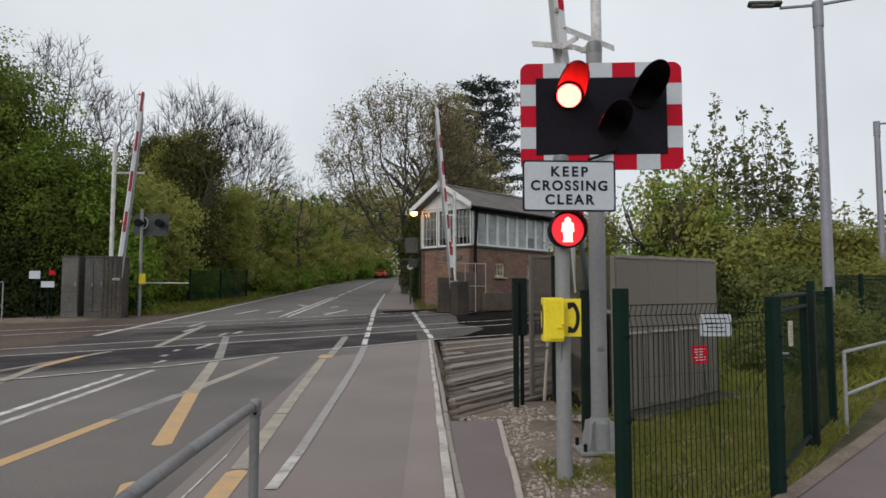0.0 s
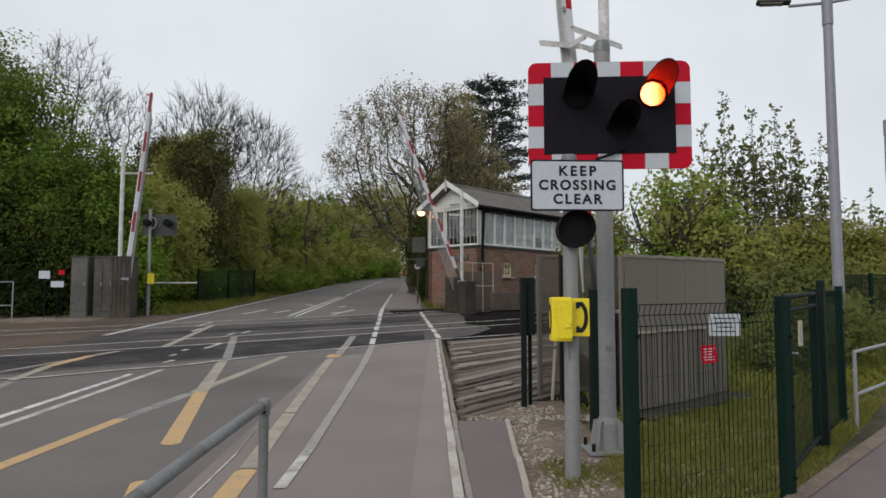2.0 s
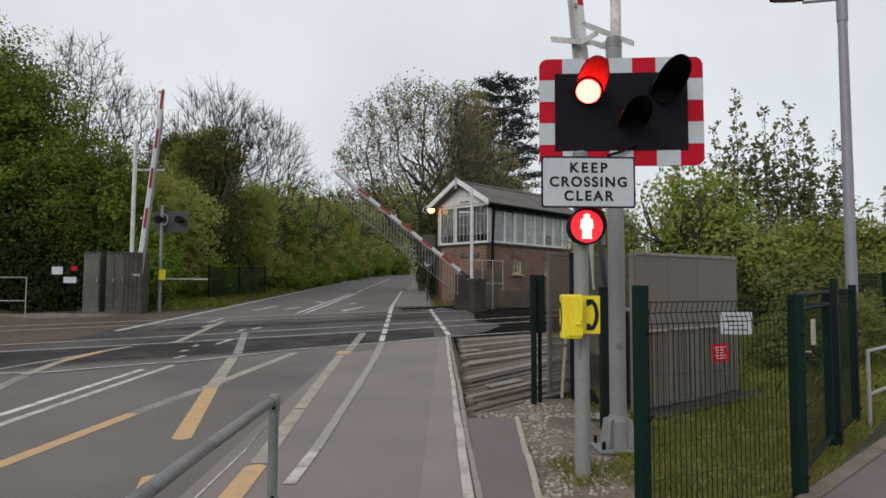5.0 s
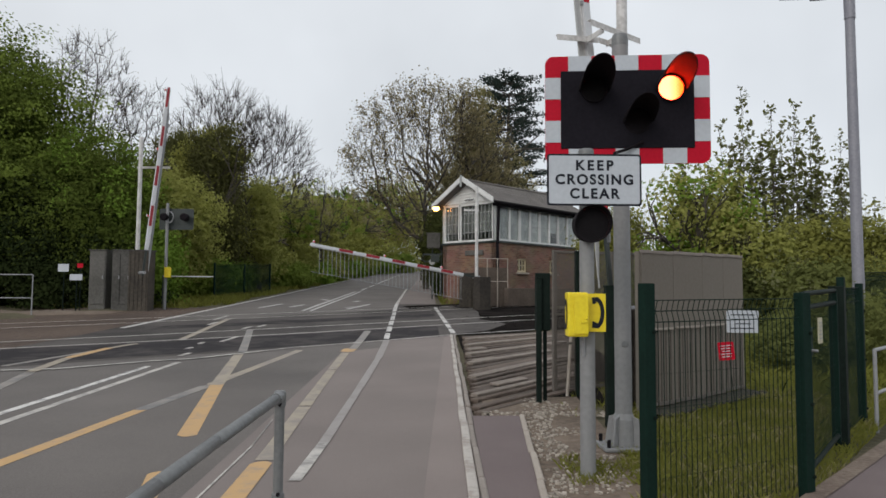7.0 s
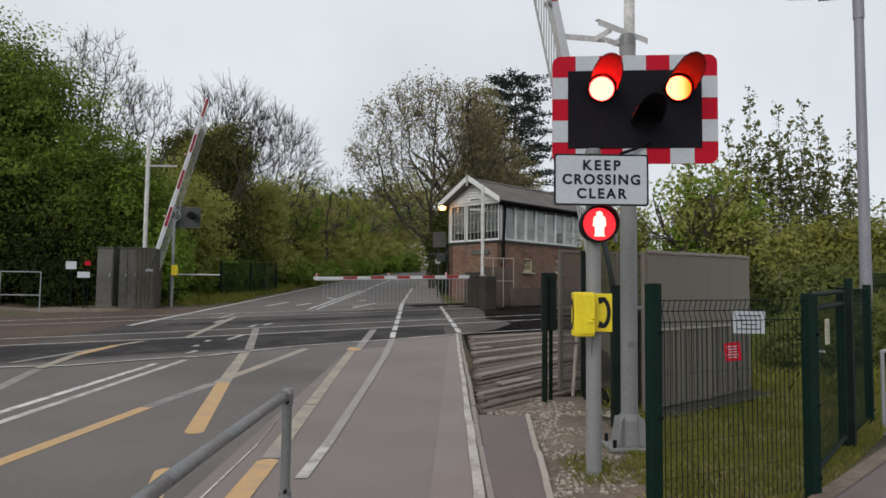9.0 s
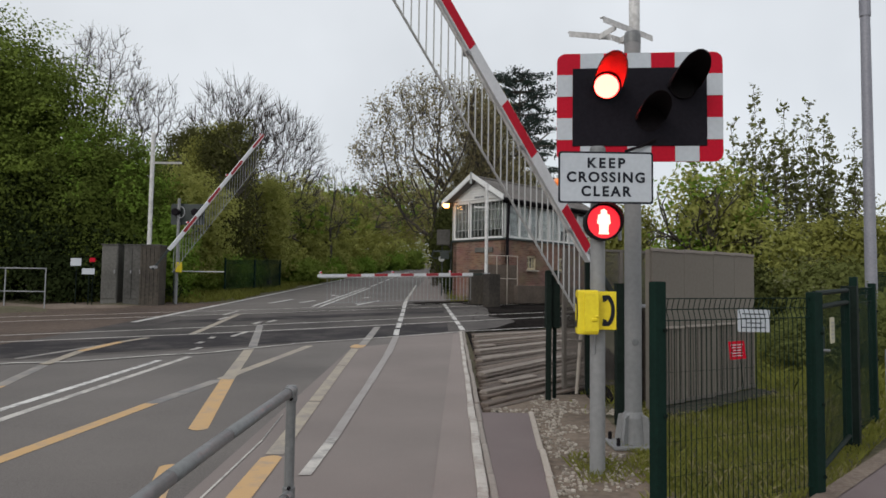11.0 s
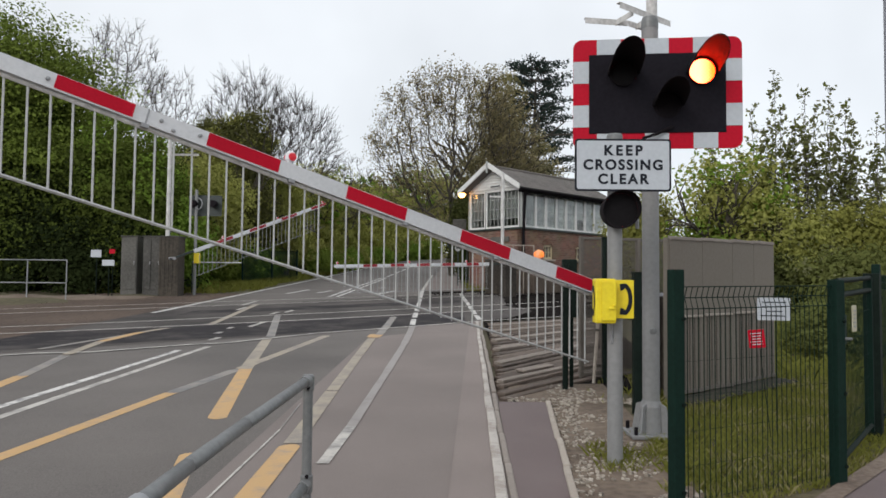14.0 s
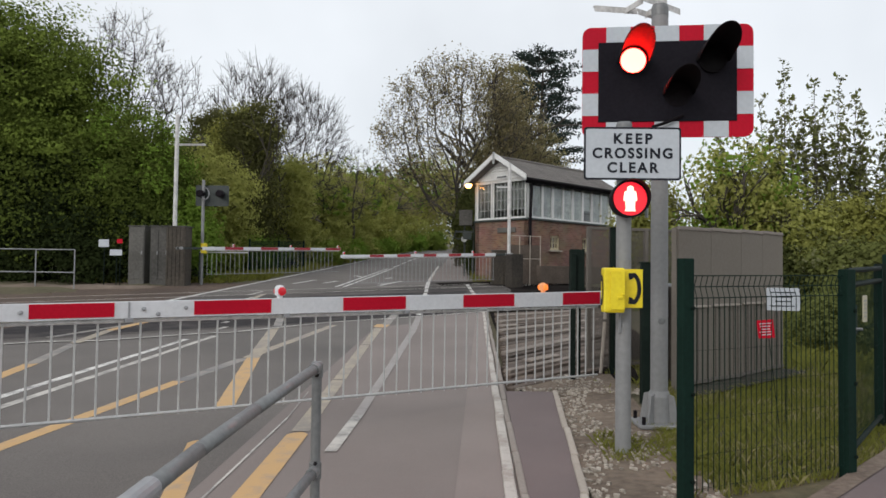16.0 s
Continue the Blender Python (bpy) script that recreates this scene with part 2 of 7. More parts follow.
M_WOOD_PALE = mat("bleached_timber_batten", (0.15, 0.125, 0.105), (0.28, 0.238, 0.205), 0.92, s1=2.5, s2=14, bump=0.8, far=0.02, per_object=0.3, stretch=(0.35, 3.0, 1.0))
M_NET = mat("grey_net_curtain", (0.09, 0.092, 0.09), (0.19, 0.193, 0.19), 0.9, s1=1.5, s2=8)
M_ROOM = mat("dim_room_surface", (0.12, 0.11, 0.1), (0.2, 0.19, 0.18), 0.9)
M_TIMBER = mat("brown_timber_screen", (0.065, 0.049, 0.039), (0.125, 0.097, 0.077), 0.85, s1=1.5, s2=16, bump=0.3)
M_BARK = mat("grey_brown_bark", (0.04, 0.034, 0.028), (0.095, 0.082, 0.068), 0.95, s1=2, s2=14, bump=0.6, far=0.03)
M_TWIG = mat("bare_twigs", (0.03, 0.025, 0.022), (0.062, 0.054, 0.048), 0.95, s1=1, s2=8, bump=0.0)
M_GLASS = glass("window_glass")
M_TYRE = mat("tyre_rubber", (0.012, 0.012, 0.012), (0.02, 0.02, 0.02), 0.9)
M_LEAF_FRESH = leafy("fresh_spring_leaves", (0.12, 0.2, 0.03), (0.24, 0.345, 0.06), 0.4)
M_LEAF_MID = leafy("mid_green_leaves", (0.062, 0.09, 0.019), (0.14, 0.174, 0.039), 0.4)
M_LEAF_OLIVE = leafy("olive_spring_leaves", (0.175, 0.18, 0.045), (0.32, 0.318, 0.088), 0.4)
M_LEAF_BUD = leafy("tan_budding_leaves", (0.24, 0.212, 0.115), (0.38, 0.345, 0.19), 0.4)
M_LEAF_TINY = leafy("small_tan_green_leaves", (0.185, 0.152, 0.08), (0.3, 0.258, 0.138), 0.4)
M_LEAF_PALE = leafy("pale_olive_spring_leaves", (0.235, 0.248, 0.065), (0.435, 0.435, 0.135), 0.45)
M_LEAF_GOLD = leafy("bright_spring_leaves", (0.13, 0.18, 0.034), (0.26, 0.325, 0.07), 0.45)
M_LEAF_TAN = leafy("olive_tan_leaves", (0.16, 0.148, 0.068), (0.27, 0.245, 0.115), 0.4)
M_LEAF_DARK = leafy("dark_ivy_leaves", (0.035, 0.044, 0.017), (0.085, 0.093, 0.03), 0.3)
M_LEAF_IVY = leafy("brown_green_ivy_leaves", (0.062, 0.066, 0.027), (0.135, 0.135, 0.05), 0.35)
M_LEAF_SHADE = leafy("shade_dark_leaves", (0.012, 0.02, 0.008), (0.04, 0.052, 0.018), 0.2)
M_NEEDLE = leafy("black_green_needles", (0.02, 0.03, 0.027), (0.05, 0.066, 0.056), 0.15)
M_LEAF_SPROUT = leafy("olive_green_sprouting_leaves", (0.1, 0.115, 0.036), (0.2, 0.215, 0.07), 0.4)
M_LEAF_SPIRE = leafy("sparse_olive_leaf", (0.125, 0.13, 0.062), (0.235, 0.24, 0.12), 0.4)
M_GRASS = leafy("grass_blades", (0.115, 0.13, 0.024), (0.29, 0.285, 0.072), 0.35)
M_GRASS_DRY = leafy("dry_grass_blades", (0.2, 0.18, 0.08), (0.4, 0.35, 0.18), 0.35)
M_LAMP_RED = glow("red_signal_lens_lit", (1.0, 0.0092, 0.0068), 110)
M_LAMP_AMBER = glow("amber_lens_graded_glow", (1.0, 0.01, 0.002), 60)


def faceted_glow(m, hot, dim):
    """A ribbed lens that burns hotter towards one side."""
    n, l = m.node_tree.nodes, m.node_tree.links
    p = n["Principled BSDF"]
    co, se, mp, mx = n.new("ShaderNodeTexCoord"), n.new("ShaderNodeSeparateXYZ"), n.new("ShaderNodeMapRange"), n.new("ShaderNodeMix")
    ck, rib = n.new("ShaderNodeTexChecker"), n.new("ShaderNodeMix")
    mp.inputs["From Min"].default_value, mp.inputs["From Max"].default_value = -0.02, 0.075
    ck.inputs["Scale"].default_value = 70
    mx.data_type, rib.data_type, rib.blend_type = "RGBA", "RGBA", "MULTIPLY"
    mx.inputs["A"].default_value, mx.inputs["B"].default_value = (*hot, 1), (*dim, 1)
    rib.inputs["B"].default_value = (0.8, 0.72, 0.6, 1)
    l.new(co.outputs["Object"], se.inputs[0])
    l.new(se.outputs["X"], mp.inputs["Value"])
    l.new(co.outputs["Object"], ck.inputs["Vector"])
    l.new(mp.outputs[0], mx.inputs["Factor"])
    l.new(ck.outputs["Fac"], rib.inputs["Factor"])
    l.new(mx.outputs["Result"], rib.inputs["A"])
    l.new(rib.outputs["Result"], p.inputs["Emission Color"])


# white-hot to orange glow painted into the lens's emission colour
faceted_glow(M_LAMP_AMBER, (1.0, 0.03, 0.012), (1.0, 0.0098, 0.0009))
M_LAMP_OFF = mat("dark_signal_lens", (0.004, 0.003, 0.004), (0.007, 0.006, 0.007), 0.6, bump=0)
M_PED_RED = glow("red_pedestrian_lens_lit", (1.0, 0.012, 0.03), 0.95)
M_PED_WHITE = glow("bright_pedestrian_symbol", (1.0, 0.16, 0.12), 8)
M_BOOM_RED = glow("red_boom_lamp", (1.0, 0.03, 0.06), 0.12, (0.5, 0.01, 0.02))
M_BOOM_AMBER = glow("amber_boom_lamp", (1.0, 0.22, 0.04), 0.9, (0.5, 0.15, 0.02))
M_AMBER_DOME = glow("amber_plastic_dome", (1.0, 0.3, 0.1), 0.25, (0.6, 0.28, 0.12))
M_SODIUM = glow("sodium_lamp_glass", (1.0, 0.45, 0.12), 10)

for m in (M_BLACK, M_HOOD, M_GREEN_FENCE, M_DARK_POST, M_LAMP_OFF, M_INK, M_RED, M_BITUMEN, M_ASPHALT_OLD):
    m.node_tree.nodes["Principled BSDF"].inputs["Specular IOR Level"].default_value = 0.12
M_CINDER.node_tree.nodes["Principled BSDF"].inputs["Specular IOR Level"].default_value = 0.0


M_MESH_SHEET = mat("grey_tan_steel_sheet", (0.146, 0.127, 0.105), (0.202, 0.178, 0.149), 0.8, 0.0, s1=0.9, s2=30, bump=0.1, contrast=0.5)


# ---- building helpers ----
def part(name, bm, material, parent, label="", m=None, smooth=False):
    me = bpy.data.meshes.new(name)
    bm.normal_update()
    bm.to_mesh(me)
    bm.free()
    me.materials.append(material)
    if smooth:
        me.shade_smooth()
    ob = new(name, me)
    ob.parent = parent
    if m is not None:
        ob.matrix_basis = m
    if label:
        ob["label"] = label
    return ob


def thing(name, m, label, category, group="", kind=""):
    e = new(name)
    e.empty_display_size = 0.1
    e.matrix_basis = m
    return tagged(e, label, category, group, kind)


def bx(bm, c, s, m=None, bev=0.0):
    """A box with centre c and size s, its edges rounded by bev."""
    r = bmesh.ops.create_cube(bm, size=1.0)
    vs = r["verts"]
    for v in vs:
        v.co = Vector((c[0] + v.co.x * s[0], c[1] + v.co.y * s[1], c[2] + v.co.z * s[2]))
    if bev:
        es = list({e for v in vs for e in v.link_edges})
        out = bmesh.ops.bevel(bm, geom=es, offset=bev, segments=2, affect="EDGES", profile=0.5)
        vs = list({v for f in out["faces"] for v in f.verts} | {v for v in vs if v.is_valid})
    if m is not None:
        for v in vs:
            v.co = m @ v.co
    return vs


def rod(bm, a, b, r0, r1=None, seg=8, cap=True):
    """A tapered round bar from a to b."""
    a, b = Vector(a), Vector(b)
    r1 = r0 if r1 is None else r1
    q = (b - a).to_track_quat("Z", "Y")
    rings = []
    for c, r in ((a, r0), (b, r1)):
        rings.append([bm.verts.new(c + q @ Vector((math.cos(k * math.tau / seg) * r, math.sin(k * math.tau / seg) * r, 0))) for k in range(seg)])
    for k in range(seg):
        bm.faces.new((rings[0][k], rings[0][(k + 1) % seg], rings[1][(k + 1) % seg], rings[1][k]))
    if cap:
        bm.faces.new(rings[0][::-1])
        bm.faces.new(rings[1])


def lathe(bm, profile, seg=24, m=None):
    """Turns (radius, height) pairs round the z axis."""
    rings = []
    for r, z in profile:
        rings.append([bm.verts.new(((m or Matrix()) @ Vector((math.cos(k * math.tau / seg) * max(r, 1e-4), math.sin(k * math.tau / seg) * max(r, 1e-4), z)))) for k in range(seg)])
    for a, b in zip(rings, rings[1:]):
        for k in range(seg):
            bm.faces.new((a[k], a[(k + 1) % seg], b[(k + 1) % seg], b[k]))
    if profile[0][0] > 1e-3:
        bm.faces.new(rings[0][::-1])
    if profile[-1][0] > 1e-3:
        bm.faces.new(rings[-1])


def outline(w, h, r, n=6):
    """A rounded rectangle's corner points, centred."""
    pts = []
    for cx, cy, a0 in ((w / 2 - r, h / 2 - r, 0), (-w / 2 + r, h / 2 - r, 90), (-w / 2 + r, -h / 2 + r, 180), (w / 2 - r, -h / 2 + r, 270)):
        for k in range(n + 1):
            a = radians(a0 + 90 * k / n)
            pts.append((cx + r * math.cos(a), cy + r * math.sin(a)))
    return pts


def slab_xz(bm, pts, y0, y1):
    """A plate with the outline pts (x, z) between the depths y0 and y1."""
    a = [bm.verts.new((x, y0, z)) for x, z in pts]
    b = [bm.verts.new((x, y1, z)) for x, z in pts]
    n = len(pts)
    bm.faces.new(a)
    bm.faces.new(b[::-1])
    for k in range(n):
        bm.faces.new((a[(k + 1) % n], a[k], b[k], b[(k + 1) % n]))


def words(name, text, size, material, parent, m, bold=0.0, space=1.0):
    """Lettering in the built-in font, as a thin mesh that reads along x and faces -y."""
    cu = bpy.data.curves.new(name, "FONT")
    cu.body, cu.size, cu.align_x, cu.align_y = text, size, "CENTER", "CENTER"
    cu.extrude, cu.offset, cu.space_character = 0.001, bold, space
    tmp = bpy.data.objects.new(name, cu)
    scene.collection.objects.link(tmp)
    bpy.context.view_layer.update()
    me = bpy.data.meshes.new_from_object(tmp.evaluated_get(bpy.context.evaluated_depsgraph_get()))
    bpy.data.objects.remove(tmp)
    me.materials.clear()
    me.materials.append(material)
    ob = new(name, me)
    ob.parent, ob.matrix_basis = parent, m @ pose(0, 0, 0, 90, 0, 0)
    return ob


# ---- the lie of the land: the road climbs towards and past the crossing ----
def lie(y):
    if y < 13:
        return 0.027 * y
    if y < 17:
        return 0.351 + 0.027 * (y - 13) + 0.019 * (y - 13) ** 2 / 8
    if y < 320:
        return 0.497 + 0.046 * (y - 17)
    return 14.435


def bend(y):
    """How far the road has curved to the right."""
    return 0.001 * (y - 80) ** 2 if y > 80 else 0.0


TRACK = Vector((0.816, 0.578))
ACROSS = Vector((-0.578, 0.816))


def strip(name, material, corners, lift, parent=None, nu=2, step=1.0, thick=0.0, curved=False):
    """A sheet laid on the ground between two long sides: corners a, b (one side), c, d (the other), each (x, y)."""
    a, b, c, d = (Vector(p) for p in corners)
    nv = max(2, int(max((b - a).length, (d - c).length) / step) + 1)
    bm = bmesh.new()
    rows = []
    for j in range(nv):
        t = j / (nv - 1)
        p, q = a.lerp(b, t), c.lerp(d, t)
        row = []
        for i in range(nu):
            s = p.lerp(q, i / (nu - 1))
            row.append(bm.verts.new((s.x + (bend(s.y) if curved else 0), s.y, lie(s.y) + lift)))
        rows.append(row)
    for r0, r1 in zip(rows, rows[1:]):
        for i in range(nu - 1):
            bm.faces.new((r0[i], r0[i + 1], r1[i + 1], r1[i]))
    if thick:
        geom = bmesh.ops.extrude_face_region(bm, geom=bm.faces[:])
        for v in geom["geom"]:
            if isinstance(v, bmesh.types.BMVert):
                v.co.z -= thick
    bmesh.ops.recalc_face_normals(bm, faces=bm.faces)
    if not thick:
        for f in bm.faces:
            if f.normal.z < 0:
                f.normal_flip()
    return part(name, bm, material, parent)


def line(name, material, p, q, width, lift, parent, step=1.0):
    p, q = Vector(p), Vector(q)
    s = Vector((-(q - p).y, (q - p).x)).normalized() * width / 2
    ob = strip(name, material, (p + s, q + s, p - s, q - s), lift, parent, 5, step)
    # paint ends are worn round
    d = (q - p).normalized() * width
    vs = ob.data.vertices
    for k, f in enumerate((-0.25, 0.12, 0.25, 0.2, -0.12)):
        for v, e in ((vs[k], -1), (vs[len(vs) - 5 + k], 1)):
            if name == "yellow_line":
                v.co.x += d.x * f * e
                v.co.y += d.y * f * e
    return ob


# ---- ground, road, footway ----
ys = [-60, -40, -20] + list(range(-10, 40)) + list(range(40, 120, 4)) + list(range(120, 340, 10)) + [400, 600, 900, 1400]
xs = [-900, -400, -200, -100, -60, -40, -30, -24, -20, -17, -15, -13, -11, -9.5, -8.6, -7.9, -5, -1, 0.3, 1.0, 2, 3, 4, 5, 6, 8, 10, 13, 17, 22, 30, 45, 70, 120, 250, 500, 900]
bm = bmesh.new()
grid = []
for y in ys:
    row = []
    for x in xs:
        off = max(0.0, abs(x + 3.5) - 5.5)
        z = lie(y) - 0.035 + min(off, 3) * 0.1 * noise.noise((x * 0.35, y * 0.35, 1.0))
        if x > 1 and -6 < y < 12.5:
            z = min(z, lie(y) - 0.035)   # level under the side path and the fenced grass
        if x < -9 and y > 28:
            z += 0.04 * min(-9 - x, 10)
        row.append(bm.verts.new((x + (bend(y) if y < 330 else bend(330)), y, z)))
    grid.append(row)
for r0, r1 in zip(grid, grid[1:]):
    for i in range(len(xs) - 1):
        bm.faces.new((r0[i], r0[i + 1], r1[i + 1], r1[i]))
ground = part("ground", bm, M_SOIL_GRASS, None, smooth=True)
tagged(ground, "rough green and brown grass ground", "ground", kind="structure")

road = strip("road", M_ASPHALT, ((-7.75, -40), (-7.75, 420), (-0.9, -40), (-0.9, 420)), 0.0, None, 8, 1.0, curved=True)
tagged(road, "worn grey asphalt country road with faded markings", "road", kind="structure")
pavement = strip("pavement", M_FOOT, ((-0.95, -20), (-0.95, 15.6), (0.02, -20), (0.6, 16.75)), 0.003)
tagged(pavement, "brownish grey asphalt footway beside the road", "pavement", kind="structure")
strip("footway_strip", M_FOOT2, ((-0.25, -2), (0.355, 16.2), (0.21, -2), (0.52, 16.6)), 0.008, pavement)
joint = strip("pavement_joint", M_ASPHALT_OLD, ((-1.3, 24.0), (-1.3, 29.05), (0.5, 24.0), (0.5, 29.05)), 0.003, None, 3, 1.0)
tagged(joint, "dark asphalt between the crossing and the far footway", "pavement", kind="structure")
pav_far = strip("pavement_far", M_FOOT, ((-1.3, 29.0), (-1.0, 90), (0.3, 29.0), (0.5, 90)), 0.012, None, 2, 1.0, curved=True)
tagged(pav_far, "narrow asphalt footway past the crossing", "pavement", kind="structure")
verge = strip("verge", M_VERGE, ((-22, 12), (-12, 26), (-7.7, 8), (-7.7, 26)), 0.0, None, 10, 0.8)
tagged(verge, "bare brown earth beside the road", "ground", kind="structure")

bm = bmesh.new()
rows = []
for k in range(41):
    f = k / 40
    c = Vector((-20.5 + 10.6 * f, 20.2 + 3.2 * f))
    high = 0.2 * min(1, 6 * (1 - f)) * (0.7 + 0.6 * noise.noise((f * 9, 0, 2)))
    rows.append([bm.verts.new((c.x + 0.25 * u, c.y + w, lie(c.y + w) - 0.03 + high * h + 0.04 * noise.noise((c.x * 2, w * 2, 1)))) for u, w, h in ((0, -0.9, 0), (0.1, -0.5, 0.55), (0, -0.15, 1.0), (0.1, 0.35, 0.9), (0, 1.1, 0.25), (0, 1.8, 0))])
for r0, r1 in zip(rows, rows[1:]):
    for i in range(5):
        bm.faces.new((r0[i], r1[i], r1[i + 1], r0[i + 1]))
bmesh.ops.recalc_face_normals(bm, faces=bm.faces)
bank_edge = part("earth_bank", bm, M_EDGE_EARTH, None, smooth=True)
tagged(bank_edge, "low bank of bare tan earth below the trackside cabinets", "ground", kind="structure")

# the crossing: dark patched surface between its edge lines, along the track
crossing = strip("crossing_deck", M_ASPHALT_OLD, ((-7.9, 9.55), (0.62, 16.55), (-7.9, 19.6), (0.62, 27.1)), 0.005, None, 10, 0.6)
tagged(crossing, "dark patched level crossing surface between the rails", "crossing", kind="structure")
strip("bitumen_patch", M_BITUMEN, ((-7.9, 9.9), (0.25, 16.45), (-7.9, 13.25), (0.25, 18.9)), 0.009, crossing, 6, 0.5)
strip("bitumen_patch", M_BITUMEN, ((-6.9, 17.4), (0.2, 22.4), (-6.9, 18.6), (0.2, 23.6)), 0.008, crossing, 4, 0.5)
for n, w in ((15.5, 0.085), (16.94, 0.085), (20.5, 0.075), (21.94, 0.075)):
    p0 = ACROSS * n + TRACK * (-24 - 0.0)
    p1 = ACROSS * n + TRACK * 40
    q0, q1 = ACROSS * n + TRACK * -15.2, ACROSS * n + TRACK * 44
    rail = line("rail", M_RAIL, q0, q1, w, 0.014, None, 0.5)
    tagged(rail, "worn steel running rail flush with the crossing", "rail", "running rails", "structure")
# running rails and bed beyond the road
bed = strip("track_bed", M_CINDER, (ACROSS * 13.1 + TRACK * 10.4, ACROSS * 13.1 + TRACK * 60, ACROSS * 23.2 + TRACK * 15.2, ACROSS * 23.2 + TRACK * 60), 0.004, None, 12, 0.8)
tagged(bed, "oil-black cinder bed under the railway", "track bed", kind="structure")
bed_left = strip("track_bed", M_VERGE, (ACROSS * 14.6 + TRACK * -14.6, ACROSS * 14.6 + TRACK * -60, ACROSS * 22.8 + TRACK * -17, ACROSS * 22.8 + TRACK * -60), 0.02, None, 8, 0.8)
tagged(bed_left, "brown stony bed of the railway beside the road", "track bed", kind="structure")

# markings
for x in (-4.33, -4.05):
    line("white_line", M_WHITE_LINE if x < -4.2 else M_WHITE_THIN, (x, -8), (x + 0.02, 11.0 if x < -4.2 else 11.5), 0.1, 0.003, road)
    line("white_line", M_WHITE_LINE, (x - 0.05, 24.6), (x + 0.1, 41), 0.12, 0.008, road)
for k in range(11):
    y0 = 43 + k * 6
    line("white_line", M_WHITE_LINE, (-4.1 + bend(y0), y0), (-4.1 + bend(y0 + 4), y0 + 4), 0.14, 0.008, road)
edge = [(-7.6, 9.3), (-6.2, 10.41), (-5.51, 10.6), (-4.48, 11.62), (-3.93, 11.95), (-2.63, 13.86), (-0.83, 15.4), (0.62, 16.72), (2.9, 18.15)]
for p, q in zip(edge, edge[1:]):
    line("edge_line", M_WHITE_THIN, p, q, 0.1, 0.0125, crossing, 0.3)
line("white_line", M_WHITE_LINE, (-7.7, 17.9), (-7.6, 34), 0.16, 0.01, road)
line("white_line", M_WHITE_LINE, (-7.6, 34), (-7.62, 70), 0.14, 0.01, road)
line("white_line", M_WHITE_THIN, (-0.917, 4.93), (-0.882, 6.05), 0.088, 0.01, pavement)
for p, q, w in (((-0.882, 6.05), (-0.865, 9.0), 0.09), ((-0.865, 9.0), (-0.86, 12.2), 0.105), ((-0.86, 12.2), (-0.91, 15.4), 0.13)):
    line("white_line", M_GREY_LINE, p, q, w, 0.01, pavement)
# the channel between road and footway
channel = strip("channel_strip", M_FOOT, ((-1.47, -20), (-1.6, 13.2), (-0.95, -20), (-0.95, 13.9)), 0.004, pavement, 3)
for k in range(5):
    y0 = 15.6 + k * 1.75
    line("white_line", M_WHITE_LINE, (-0.93 - 0.046 * k, y0), (-0.97 - 0.046 * k, y0 + 1.35), 0.125, 0.0125, crossing)
line("white_line", M_WHITE_LINE, (-1.18, 24.4), (-1.3, 29), 0.14, 0.0145, road)
line("white_line", M_WHITE_THIN, (-1.3, 29), (-1.42, 46), 0.12, 0.0145, road)
for k in range(7):
    y0 = 17.0 + k * 1.45
    line("white_line", M_WHITE_LINE, (0.6 - 0.036 * (y0 - 17), y0), (0.6 - 0.036 * (y0 - 16), y0 + 1.15), 0.125, 0.0125, crossing)
# yellow box hatching, half worn away
line("yellow_line", M_YELLOW_LINE, (-2.12, 6.3), (-2.72, 9.2), 0.17, 0.003, road)
line("yellow_line", M_CREAM_LINE, (-2.72, 9.2), (-3.42, 12.9), 0.17, 0.003, road)
line("yellow_line", M_YELLOW_LINE, (-3.75, -1.0), (-3.0, 7.5), 0.14, 0.003, road)
line("yellow_line", M_FAINT, (-3.0, 7.5), (-2.82, 9.1), 0.16, 0.003, road)
line("yellow_line", M_CREAM_LINE, (-2.8, 9.2), (-2.43, 13.4), 0.15, 0.003, road)
line("yellow_line", M_YELLOW_LINE, (-1.25, 2.5), (-1.93, 5.15), 0.13, 0.003, road)
line("yellow_line", M_YELLOW_LINE, (-6.03, 12.0), (-6.06, 13.6), 0.17, 0.0125, crossing)
line("yellow_line", M_CREAM_LINE, (-5.7, 10.3), (-6.03, 12.0), 0.16, 0.0125, crossing)
line("yellow_line", M_CREAM_LINE, (-6.06, 13.6), (-5.9, 14.4), 0.15, 0.0125, crossing)
line("yellow_line", M_FAINT, (-6.45, 10.9), (-6.05, 13.4), 0.13, 0.011, crossing)
line("yellow_line", M_CREAM_LINE, (-5.3, 15.2), (-5.9, 21), 0.16, 0.011, crossing)
line("yellow_line", M_FAINT, (-3.4, 13.0), (-4.4, 17.5), 0.16, 0.011, crossing)
line("yellow_line", M_FAINT, (-1.45, 13.6), (-1.5, 17.5), 0.16, 0.011, crossing)
line("yellow_line", M_YELLOW_LINE, (-4.9, 7.0), (-5.2, 8.45), 0.16, 0.003, road)
line("yellow_line", M_FAINT, (-5.2, 8.45), (-5.7, 10.3), 0.15, 0.003, road)
line("yellow_line", M_YELLOW_LINE, (-1.12, -1), (-1.25, 5.4), 0.158, 0.009, road)
for p, q, w in (((-1.25, 5.46), (-1.33, 7.65), 0.138), ((-1.332, 7.72), (-1.44, 10.6), 0.132), ((-1.441, 10.66), (-1.52, 12.95), 0.14)):
    line("cream_line", M_CREAM_LINE, p, q, w, 0.009, road)
